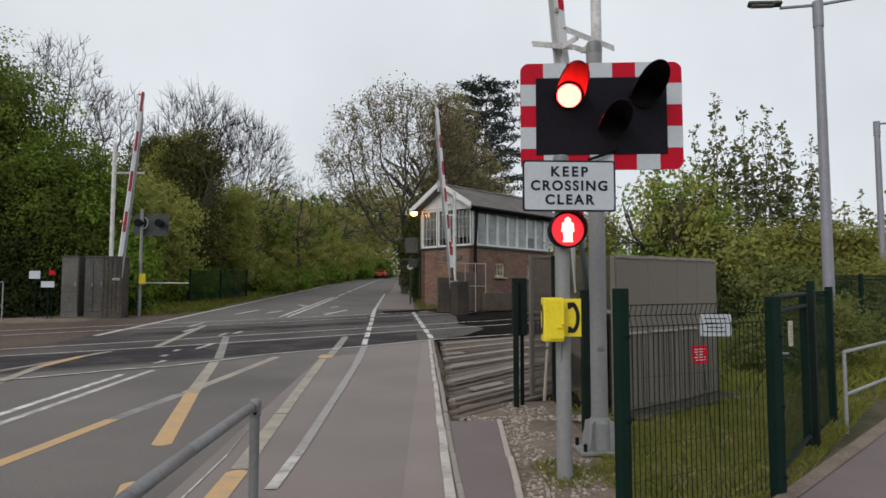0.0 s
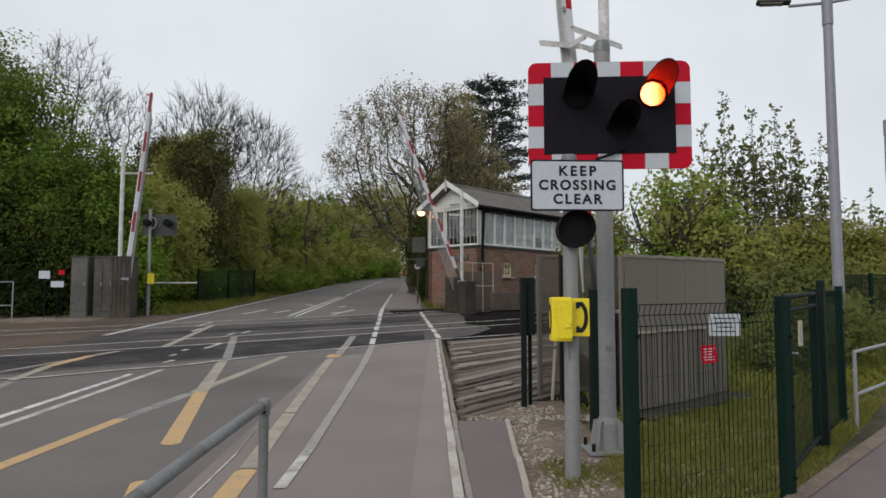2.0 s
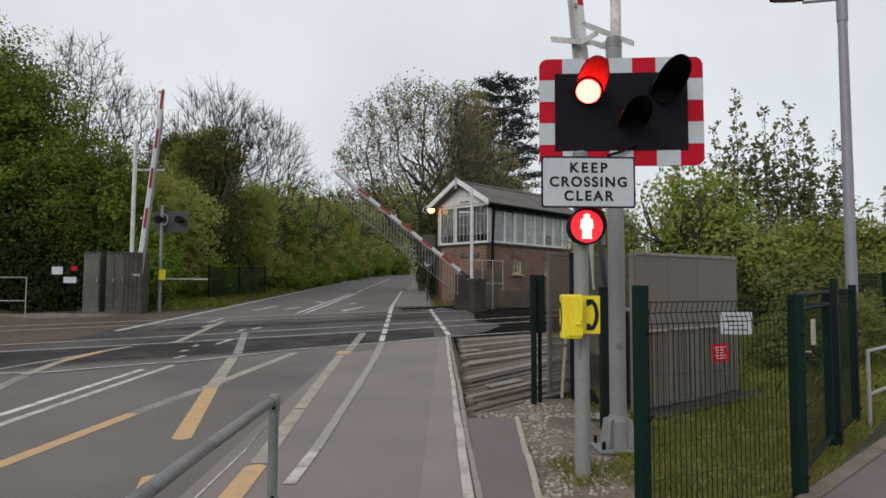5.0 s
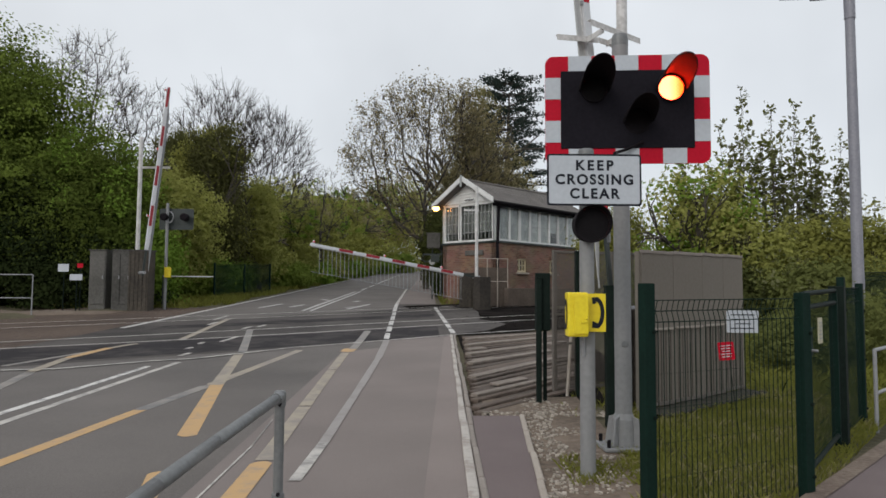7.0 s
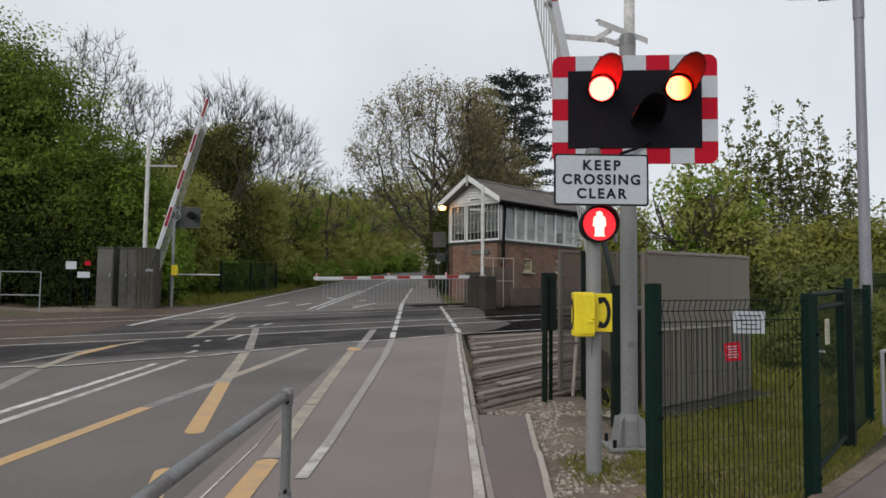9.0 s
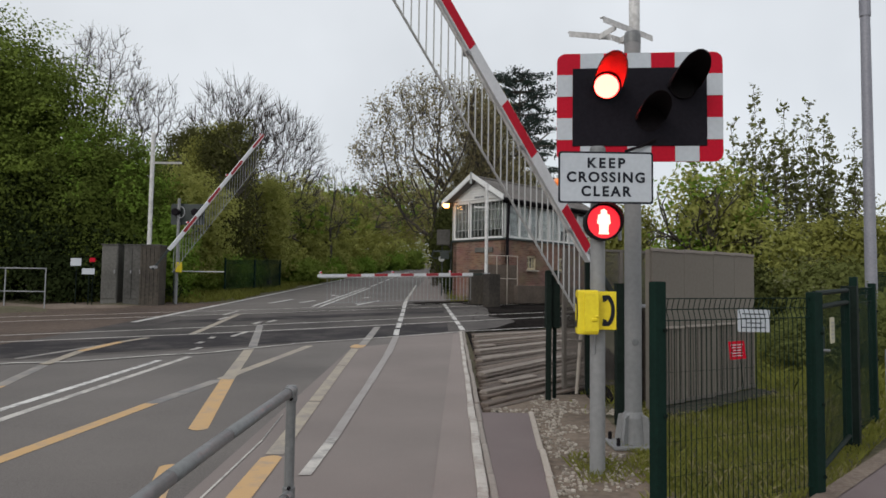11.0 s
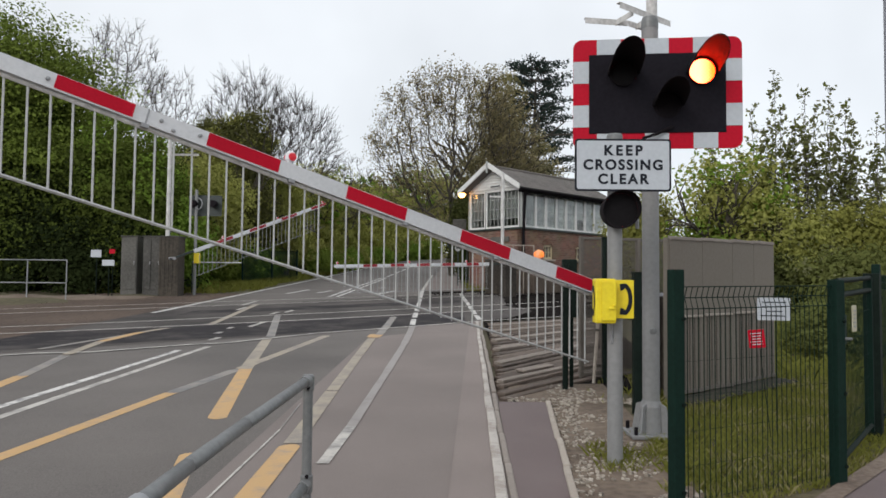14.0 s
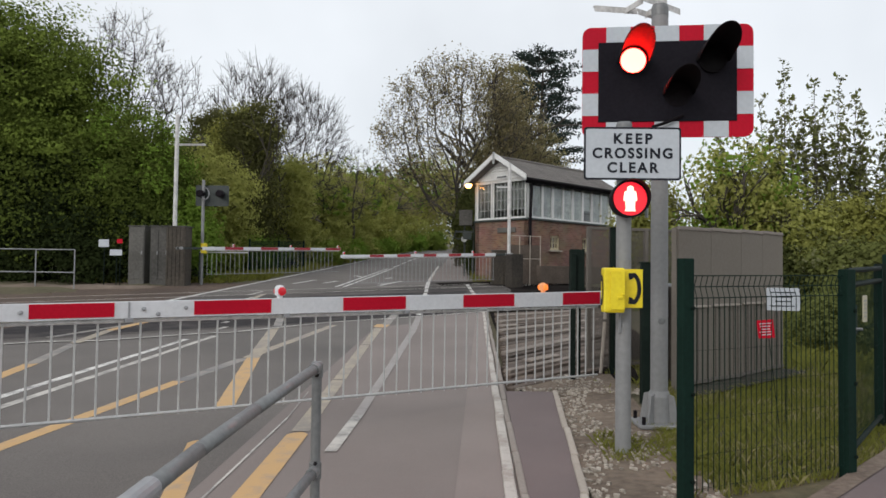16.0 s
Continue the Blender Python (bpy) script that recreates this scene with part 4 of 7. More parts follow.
def mesh_fence(name, pts, height, label, pitch=0.042, wire=0.003, skip=0):
    """Welded wire mesh between steel posts; pts are (x, y)."""
    f = thing(name, pose(pts[0][0], pts[0][1], lie(pts[0][1])), label, "fence", "green mesh fences")
    o = Vector((pts[0][0], pts[0][1], lie(pts[0][1])))
    for k, (x, y) in enumerate(pts):
        if k < skip:
            continue
        p = Vector((x, y, lie(y))) - o
        d = Vector(pts[min(k + 1, len(pts) - 1)]) - Vector(pts[max(k - 1, 0)])
        fence_post(pose(p.x, p.y, p.z - 0.1, 0, 0, math.degrees(math.atan2(d.y, d.x))), height + (0.2 if k == 0 else 0.14), 0.078 if k == 0 else 0.085, M_GREEN_FENCE, f)
    for (x0, y0), (x1, y1) in zip(pts, pts[1:]):
        a, b = Vector((x0, y0, lie(y0))) - o, Vector((x1, y1, lie(y1))) - o
        n = max(2, int((b - a).length / pitch))
        side = Vector((-(b - a).y, (b - a).x, 0)).normalized()
        bm = bmesh.new()
        for i in range(1, n):
            p = a.lerp(b, i / n)
            fold = [(0.0, 0.04), (0.0, height * 0.9), (0.02, height * 0.95), (0.0, height)]
            for (s0, z0), (s1, z1) in zip(fold, fold[1:]):
                rod(bm, p + side * s0 + Vector((0, 0, z0)), p + side * s1 + Vector((0, 0, z1)), wire, None, 4, False)
        for z, s in ((0.06, 0), (0.25, 0), (0.45, 0), (0.65, 0), (0.85, 0), (height * 0.9, 0), (height * 0.95, 0.02), (height, 0)):
            for e in (-1, 1):
                rod(bm, a + side * (s + e * wire) + Vector((0, 0, z)), b + side * (s + e * wire) + Vector((0, 0, z)), wire * (1.0 if z > height * 0.8 else 0.18), None, 4, False)
        part("mesh_panel", bm, M_GREEN_FENCE, f)
    return f


mesh_fence("mesh_fence", [(1.255, 4.08), (2.49, 4.68)], 1.28, "dark green welded mesh fence beside the grass")


def mesh_gate(a, b, height):
    """A framed mesh gate hung between two posts, with its lock."""
    a, b = Vector((*a, lie(a[1]))), Vector((*b, lie(b[1])))
    d = b - a
    long = math.hypot(d.x, d.y)
    yaw = math.degrees(math.atan2(d.y, d.x))
    g = thing("gate", pose(a.x, a.y, a.z, 0, 0, yaw), "dark green steel mesh gate beside the path", "gate")
    for name, x, w, h in (("stile", 0.07, 0.04, height - 0.06), ("stile", long - 0.2, 0.04, height - 0.06), ("hanging_post", long - 0.05, 0.12, height + 0.08)):
        bm = bmesh.new()
        rise = d.z * x / long
        bx(bm, (x, 0, h / 2 + (0.05 if name == "stile" else -0.06) + rise), (w, w, h), None, 0.005)
        part(name, bm, M_GREEN_FENCE if name == "stile" else M_DARK_POST, g)
    for z in (0.1, height - 0.12, height - 0.02):
        bm = bmesh.new()
        rod(bm, (0.07, 0, z), (long - 0.2, 0, z + d.z), 0.019, None, 8)
        part("rail", bm, M_DARK_POST, g)
    bm = bmesh.new()
    n = int((long - 0.3) / 0.05)
    for k in range(n):
        x = 0.1 + (long - 0.33) * k / (n - 1)
        rod(bm, (x, 0, 0.1), (x, 0, height - 0.02), 0.0022, None, 4, False)
    for k in range(7):
        z = 0.15 + (height - 0.25) * k / 6
        rod(bm, (0.08, 0.005, z), (long - 0.2, 0.005, z + d.z), 0.0025, None, 4, False)
    part("mesh_panel", bm, M_GREEN_FENCE, g)
    bm = bmesh.new()
    bx(bm, (0.16, -0.01, 0.98), (0.11, 0.05, 0.2), None, 0.006)
    lock = part("lock_box", bm, M_GREEN_FENCE, g)
    bm = bmesh.new()
    rod(bm, (0.15, -0.03, 0.92), (0.15, -0.075, 0.92), 0.009, None, 8)
    part("handle", bm, M_GALV, lock)
    return g


mesh_gate((2.52, 4.75), (3.56, 6.08), 1.33)
mesh_fence("mesh_fence", [(3.66, 6.2), (4.35, 7.05)], 1.33, "dark green mesh fence along the path", 0.05, 0.003)
mesh_fence("mesh_fence", [(8.35, 13.6), (9.4, 14.1), (12.5, 15.6), (18, 18)], 1.55, "dark green mesh fence in front of the hedge", 0.045, 0.008)


mesh_fence("mesh_fence", [(-9.75, 32.2), (-9.1, 34.9), (-8.45, 37.6)], 1.55, "dark green mesh fence in front of the far hedge", 0.06, 0.0075)


def plain_post(x, y, top, width, label):
    p = thing("fence_post", pose(x, y, lie(y)), label, "post", "dark posts")
    bm = bmesh.new()
    bx(bm, (0, 0, top / 2 - 0.05), (width, width, top + 0.1), None, 0.01)
    part("shaft", bm, M_DARK_POST, p)
    bm = bmesh.new()
    bx(bm, (0, 0, top + 0.005), (width * 1.1, width * 1.1, 0.02), None, 0.004)
    part("cap", bm, M_DARK_POST, p)
    return p


plain_post(1.245, 8.0, 1.4, 0.06, "black-green steel fence post beside the timber deck")
plain_post(1.775, 6.9, 1.32, 0.1, "black-green steel fence post behind the sign post")
relay = thing("relay_box", pose(1.3, 8.08, lie(8.08)), "small black steel box on the fence post", "cabinet")
bm = bmesh.new()
bx(bm, (0, 0, 1.13), (0.165, 0.1, 0.66), None, 0.012)
part("body", bm, M_DARK_POST, relay)
bm = bmesh.new()
bx(bm, (0.03, 0.02, 0.4), (0.04, 0.04, 0.86), None, 0.004)
part("leg", bm, M_DARK_POST, relay)


def lattice(bm, length, z0, z1, pitch, strand):
    """Crossed diagonal strands of expanded metal in the local xz plane, x from 0 to length."""
    tall = z1 - z0
    n = int((length + tall) / pitch)
    for k in range(1, n):
        s = k * pitch
        for way in (1, -1):
            x0, x1 = max(0.0, s - tall), min(length, s)
            if x1 - x0 < 0.02:
                continue
            za, zb = z0 + (s - x0), z0 + (s - x1)
            if way < 0:
                x0, x1 = length - x0, length - x1
            d = Vector((x1 - x0, 0, zb - za)).normalized()
            q = Vector((-d.z, 0, d.x)) * strand / 2
            y = 0.002 * way
            a, b = Vector((x0, y, za)), Vector((x1, y, zb))
            bm.faces.new([bm.verts.new(p) for p in (a + q, b + q, b - q, a - q)])


def mesh_side():
    """The open mesh side of the barrier compound, behind the boom."""
    f = thing("panel_fence", pose(1.56, 8.76, lie(8.76), 0, 0, 17.3), "grey expanded metal mesh fence behind the barrier", "fence", "compound fences")
    edges = (0.0, 0.31, 0.8, 1.31)
    for x in edges:
        bm = bmesh.new()
        bx(bm, (x, 0, 0.85), (0.05, 0.05, 1.8), None, 0.005)
        part("post", bm, M_PANEL, f)
    for x0, x1 in zip(edges, edges[1:]):
        bm = bmesh.new()
        lattice(bm, x1 - x0 - 0.05, 0.06, 1.72, 0.034 if x0 else 0.024, 0.0085 if x0 else 0.0065)
        sheet = part("mesh_sheet", bm, M_PANEL, f, m=pose(x0 + 0.025, -0.01, 0))
        for z in (0.05, 0.95, 1.73):
            bm = bmesh.new()
            bx(bm, ((x1 - x0 - 0.05) / 2, 0.0, z), (x1 - x0 - 0.052, 0.03, 0.035), None, 0.004)
            part("frame_rail", bm, M_PANEL, sheet)
    return f


def panel_fence():
    f = thing("panel_fence", pose(2.24, 7.42, lie(7.42)), "grey steel sheet panel fence of the barrier compound", "fence", "compound fences")
    ends = [(0, 0), (0.47, 0.365), (0.94, 0.73), (1.34, 1.1), (1.745, 1.47)]
    for k, (x, y) in enumerate(ends):
        bm = bmesh.new()
        rise = lie(7.42 + y) - lie(7.42)
        wide = 0.035 if k % 2 else 0.055
        bx(bm, (0, 0, 0.8 + rise), (wide, wide, 1.79 if k % 2 == 0 else 1.7), None, 0.005)
        part("post", bm, M_MESH_SHEET, f, m=pose(x - 0.02, y + 0.026, 0, 0, 0, 40))
    for k, ((x0, y0), (x1, y1)) in enumerate(zip(ends, ends[1:])):
        d = Vector((x1 - x0, y1 - y0, 0))
        rise = lie(7.42 + (y0 + y1) / 2) - lie(7.42)
        m = pose((x0 + x1) / 2, (y0 + y1) / 2, rise, 0, 0, math.degrees(math.atan2(d.y, d.x)))
        bm = bmesh.new()
        bx(bm, (0, 0, 0.87), (d.length - 0.004, 0.012, 1.62), None, 0.002)
        sheet = part("sheet", bm, M_MESH_SHEET, f, m=m)
        for z, h in ((1.69, 0.035), (0.06, 0.04)):
            bm = bmesh.new()
            bx(bm, (0, 0, z), (d.length - 0.004, 0.034, h), None, 0.004)
            part("frame_rail", bm, M_EDGING if z > 1 else M_PANEL, sheet)
        bm = bmesh.new()
        bx(bm, (0, -0.018, 0.86), (d.length - 0.062, 0.02, 0.026), None, 0.004)
        part("middle_rail", bm, M_CONCRETE, sheet)
        for i in range(6):
            bm = bmesh.new()
            bx(bm, (-d.length / 2 + 0.03 + (d.length - 0.06) * (i + 0.5) / 6, -0.012, 0.46), (0.016, 0.014, 0.76), None, 0.003)
            part("rib", bm, M_PANEL, sheet)
    return f


mesh_side()
panel_fence()
plain_post(1.815, 8.52, 1.72, 0.085, "dark steel post at the mesh fence")
conduit = thing("conduit", pose(1.66, 8.5, lie(8.5)), "pale grey cable conduit beside the mesh fence", "conduit", "")
bm = bmesh.new()
rod(bm, (0, 0, -0.05), (0.07, 0, 0.95), 0.02, None, 10)
part("pipe", bm, M_CONCRETE, conduit)
bm = bmesh.new()
bx(bm, (0.045, 0, 0.62), (0.07, 0.05, 0.03), None, 0.004)
part("clip", bm, M_PANEL, conduit)
# dark ground strip laid in for the shadow line below the panels
fence_foot = strip("fence_foot", M_FENCE_SHADE, ((2.4, 7.1), (4.17, 8.6), (2.23, 7.43), (3.98, 8.9)), 0.022, None, 3, 0.25)
tagged(fence_foot, "bare strip coloured dark as the shadow along the fence's foot", "ground", kind="structure")


def small_sign(name, x, y, z, w, h, material, label, stripes=0, ink=None, post=None, turn=0, slant=0, post_r=0.016):
    s = thing(name, pose(x, y, z, 0, slant, turn), label, "sign")
    bm = bmesh.new()
    slab_xz(bm, outline(w, h, min(w, h) * 0.06, 3), -0.004, 0.004)
    plate = part("plate", bm, material, s)
    for k in range(stripes):
        bm = bmesh.new()
        bx(bm, (-w * 0.04 * (k % 2), -0.006, h * (0.3 - 0.6 * k / max(1, stripes - 1))), (w * (0.74 - 0.12 * (k % 3)), 0.003, h * 0.045))
        part("text_bar", bm, ink, plate)
    if post:
        bm = bmesh.new()
        rod(bm, (0.02, 0.02, h * 0.4), (0.02, 0.02, -post), post_r, None, 8)
        part("post", bm, M_DARK_POST, s)
    return s


small_sign("warning_sign", 2.68, 6.0, 1.205, 0.262, 0.19, M_PLATE, "white warning plate with dark writing on a thin post", 4, M_INK, 1.05, -8, post_r=0.004)
small_sign("warning_sign", 2.47, 5.85, 0.965, 0.125, 0.15, M_RED, "small red warning plate on the fence", 5, M_PLATE, 0.8, -12, -6, post_r=0.003)
small_sign("notice", 2.9, 5.2, 1.17, 0.13, 0.19, M_NOTICE, "pale cream paper notice on the green fence", 5, M_GALV, None, 50)


# ---- lamp columns ----
def lamp_column(x, y, height, label, arms):
    c = thing("street_lamp", pose(x, y, lie(y)), label, "street lamp", "lamp columns")
    bm = bmesh.new()
    lathe(bm, [(0.11, -0.1), (0.11, 0.9), (0.1, 0.95), (0.082, height * 0.93), (0.086, height * 0.931)], 16)
    part("column", bm, M_LAMP_GREY, c)
    bm = bmesh.new()
    lathe(bm, [(0.094, height * 0.93), (0.094, height + 0.02), (0.08, height + 0.03), (0, height + 0.035)], 14)
    part("collar", bm, M_LAMP_GREY, c)
    for dx, dy in arms:
        bm = bmesh.new()
        rod(bm, (0, 0, height - 0.04), (dx * 0.75, dy * 0.75, height - 0.02), 0.03, None, 8)
        part("arm", bm, M_LAMP_GREY, c)
        yaw = math.degrees(math.atan2(dy, dx))
        bm = bmesh.new()
        bx(bm, (0.3, 0, 0), (0.6, 0.22, 0.07), None, 0.03)
        head = part("lamp_head", bm, M_CABINET_GREY, c, m=pose(dx * 0.7, dy * 0.7, height + 0.06, 0, -6, yaw))
        bm = bmesh.new()
        bx(bm, (0.34, 0, -0.04), (0.4, 0.16, 0.02), None, 0.006)
        part("lens", bm, M_GALV, head)


lamp_column(7.6, 12.3, 6.6, "slim lilac-grey street lamp column with two heads", ((-0.8, 0.3), (0.95, -0.5)))
lamp_column(14.03, 20.0, 6.1, "slim grey street lamp column beside the hedge", ((0.9, -0.1),))


# ---- lifting barriers ----
BARRIERS = []


def barrier(x, y, z, yaw, stripes, length, angles, drop, pitch, rod_r, arm, lamps, label, first_red=True, flare=0.0, machine=True, tail=0.12, axis=(0.0, 0.0)):
    """A boom that swings about its pivot at (x, y, z) and points along yaw (degrees) when it is down. angles: rows of (seconds, degrees)."""
    b = thing("barrier", pose(x, y, z, 0, 0, yaw), label, "level crossing barrier", "lifting barriers")
    g = lie(y) - z
    if machine:
        bm = bmesh.new()
        bx(bm, (-0.1, 0.3, g / 2 - 0.02), (0.5, 0.42, -g + 0.06), None, 0.02)
        pedestal = part("pedestal", bm, M_CABINET, b)
        bm = bmesh.new()
        bx(bm, (-0.1, 0.08, g / 2), (0.4, 0.02, -g * 0.8), None, 0.006)
        part("door", bm, M_CABINET, pedestal)
    bm = bmesh.new()
    rod(bm, (0, -0.12, 0), (0, 0.3, 0), 0.05, None, 14)
    part("pivot", bm, M_GALV, b)
    bm = bmesh.new()
    h0, h1 = arm
    start = stripes[0] - tail if g < -0.9 else -0.55
    ends = [(start, h0 * 1.02), (max(stripes[0] - 0.05, start + 0.02), h0), (length, h1)]
    rings = []
    for px, h in ends:
        rings.append([bm.verts.new((px, sy * 0.035, sz * h / 2)) for sy, sz in ((-1, -1), (1, -1), (1, 1), (-1, 1))])
    for r0, r1 in zip(rings, rings[1:]):
        for k in range(4):
            bm.faces.new((r0[k], r1[k], r1[(k + 1) % 4], r0[(k + 1) % 4]))
    bm.faces.new(rings[0]), bm.faces.new(rings[-1][::-1])
    bmesh.ops.recalc_face_normals(bm, faces=bm.faces)
    boom = part("boom", bm, M_WHITE, b, "white boom arm with red bands")
    if g < -0.9:
        bm = bmesh.new()
        bx(bm, (stripes[0] / 2 - 0.06, 0.02, 0), (stripes[0] + 0.1, 0.03, 0.07), None, 0.004)
        part("boom_socket", bm, M_DARK_TRIM, boom, "dark steel socket of the boom")
    edges = list(stripes) + [length]
    tall = lambda px: h0 + (h1 - h0) * (px - stripes[0]) / (length - stripes[0])
    for k, (p0, p1) in enumerate(zip(edges, edges[1:])):
        if (k % 2 == 0) != first_red:
            continue
        bm = bmesh.new()
        ring = [[bm.verts.new((p, sy * 0.0385, sz * tall(p) / 2 * 0.86 + 0.004)) for sy, sz in ((-1, -1), (1, -1), (1, 1), (-1, 1))] for p in (p0, p1)]
        for i in range(4):
            bm.faces.new((ring[0][i], ring[1][i], ring[1][(i + 1) % 4], ring[0][(i + 1) % 4]))
        bm.faces.new(ring[0]), bm.faces.new(ring[1][::-1])
        bmesh.ops.recalc_face_normals(bm, faces=bm.faces)
        part("red_band", bm, M_RED if y < 15 else M_RED_FADED, boom)
    # slim rail under the boom that carries the hanging rods
    bm = bmesh.new()
    a, c = (stripes[0], 0, -tall(stripes[0]) / 2 - 0.018), (length - 0.05, 0, -tall(length) / 2 - 0.018)
    rod(bm, a, c, 0.014, None, 6)
    part("upper_rail", bm, M_WHITE_POST, boom)
    for px in [stripes[0] + 0.35 + k * 1.1 for k in range(int((length - stripes[0]) / 1.1))]:
        bm = bmesh.new()
        bx(bm, (px, 0, -tall(px) / 2 - 0.012), (0.05, 0.09, 0.03), None, 0.004)
        part("clip", bm, M_GALV, boom)
    if y < 15:
        # splice of the two lengths of boom, with its bolts
        bm = bmesh.new()
        bx(bm, (5.86, 0.0365, 0.0), (0.012, 0.004, tall(5.86) * 0.98), None, 0.001)
        part("splice", bm, M_GALV, boom)
        for px, pz in ((5.5, 0.006), (5.77, 0.006), (5.68, -0.03), (6.46, 0.0)):
            bm = bmesh.new()
            lathe(bm, [(0.014, 0), (0.014, 0.007), (0.008, 0.012), (0, 0.013)], 10, pose(px, 0.038, pz, -90, 0, 0))
            part("bolt", bm, M_GALV, boom)
    for px, lit in lamps:
        bm = bmesh.new()
        k = tall(px) / 2
        lathe(bm, [(0.022, 0), (0.022, 0.02), (0.036, 0.024), (0.038, 0.075), (0.024, 0.095), (0, 0.098)], 16, pose(px, 0, k))
        lamp = part("boom_lamp", bm, M_AMBER_DOME if lit == "amber" else M_WHITE, boom, "small warning lamp on the boom")
        bm = bmesh.new()
        lathe(bm, [(0.032, 0), (0.03, 0.01), (0, 0.016)], 16, pose(px, -0.034, k + 0.052, 90, 0, 0))
        part("lens", bm, M_BOOM_AMBER if lit == "amber" else M_BOOM_RED, lamp)
        bm = bmesh.new()
        lathe(bm, [(0.032, 0), (0.03, 0.01), (0, 0.016)], 16, pose(px, 0.034, k + 0.052, -90, 0, 0))
        part("lens", bm, M_BOOM_AMBER if lit == "amber" else M_BOOM_RED, lamp)
    bm = bmesh.new()
    rod(bm, (0, 0, 0), (0, 0, -drop), rod_r, None, 5)
    me = bpy.data.meshes.new("hanging_rod")
    bm.to_mesh(me)
    bm.free()
    me.materials.append(M_ROD if y < 15 else M_GALV)
    rods = []
    n = int((length - stripes[0] - 0.1) / pitch)
    for k in range(n):
        ob = new("hanging_rod", me)
        ob.parent = boom
        px = stripes[0] + 0.06 + k * pitch
        ob.scale = (1, 1, 1 + flare * max(0.0, 1 - px / length))
        rods.append((ob, px, -tall(px) / 2 - 0.02))
    bm = bmesh.new()
    rod(bm, (0, 0, 0), (length - 0.05 - stripes[0], 0, 0), 0.012 if y < 15 else 0.008, None, 6)
    low = part("lower_rail", bm, M_ROD if y < 15 else M_GALV, boom)
    BARRIERS.append((boom, rods, low, angles, drop, flare, (stripes[0], length), tall(stripes[0]), axis))
    return b


FRONT = [(0, 82.3), (8.45, 82.3), (8.75, 77.1), (9.0, 70.7), (9.2, 68.3), (9.7, 62.6), (10.2, 56.4), (10.7, 50.1), (11.3, 41.7), (12.0, 33.9), (12.5, 28.5), (13.0, 23.1), (13.5, 18.0), (14.0, 13.3), (14.5, 8.7), (15.0, 4.6), (15.5, 1.35), (16.0, -0.17)]
FAR_RIGHT = [(0, 83.5), (0.7, 81.0), (1.1, 76.0), (1.5, 71.0), (2.0, 66.0), (2.5, 60.9), (3.0, 56.0), (3.5, 51.0), (4.2, 43.0), (4.9, 34.2), (5.6, 25.4), (6.3, 16.8), (7.0, 8.4), (7.5, 2.6), (8.0, -1.0), (8.5, -1.8), (16.0, -1.9)]
FAR_LEFT = [(0, 84.2), (8.3, 84.2), (8.6, 80.0), (9.0, 73.8), (9.2, 71.0), (9.9, 64.0), (10.6, 57.0), (11.3, 50.0), (12.0, 43.5), (12.5, 37.9), (13.0, 31.8), (13.5, 26.3), (14.0, 21.4), (14.5, 16.0), (15.0, 10.6), (15.5, 5.6), (16.0, 1.5)]

barrier(2.204, 8.255, 1.259, 180 + 40.7, [1.109, 1.702, 2.397, 3.035, 3.674, 4.278, 4.883, 5.443, 5.947, 6.418], 7.4, FRONT, 0.575, 0.128, 0.0075, (0.145, 0.092), [(1.96, "amber"), (4.8, "red"), (7.3, "red")], "red and white barrier boom with hanging rods beside the signal", True, 0.36, axis=(-0.1, -0.115))
barrier(1.72, 26.02, 2.1, 210.1, [0.56] + [1.0 + 0.5 * k for k in range(10)], 6.5, FAR_RIGHT, 0.85, 0.15, 0.009, (0.115, 0.095), [(1.5, "red"), (3.8, "red"), (6.4, "red")], "red and white barrier boom with hanging rods by the signal box", False, tail=0.02)
barrier(-9.46, 23.48, 2.11, 43.5, [0.88 + 0.69 * k for k in range(8)], 6.41, FAR_LEFT, 0.85, 0.17, 0.008, (0.115, 0.1), [(1.9, "red"), (4.2, "red"), (6.3, "red")], "red and white barrier boom with hanging rods beside brown cabinets", False, machine=False)


def rest_mast(x, y, height, rest, arms, label, r=0.06):
    m = thing("rest_mast", pose(x, y, lie(y)), label, "mast", "barrier masts")
    bm = bmesh.new()
    lathe(bm, [(r * 1.1, -0.1), (r, height), (r * 0.8, height + 0.02), (0, height + 0.02)], 14)
    part("mast", bm, M_WHITE_POST, m)
    for p, q in arms:
        bm = bmesh.new()
        d = Vector(q) - Vector(p)
        yaw = math.degrees(math.atan2(d.y, d.x))
        mid = (Vector(p) + Vector(q)) / 2
        mm = Matrix.Translation(mid + Vector((0, 0, rest))) @ pose(0, 0, 0, 0, -math.degrees(math.asin(d.z / d.length)), yaw)
        bx(bm, (0, 0, 0.02), (d.length, 0.05, 0.008), mm)
        bx(bm, (0, 0.022, -0.01), (d.length, 0.006, 0.06), mm)
        part("arm", bm, M_WHITE_POST, m)
    return m


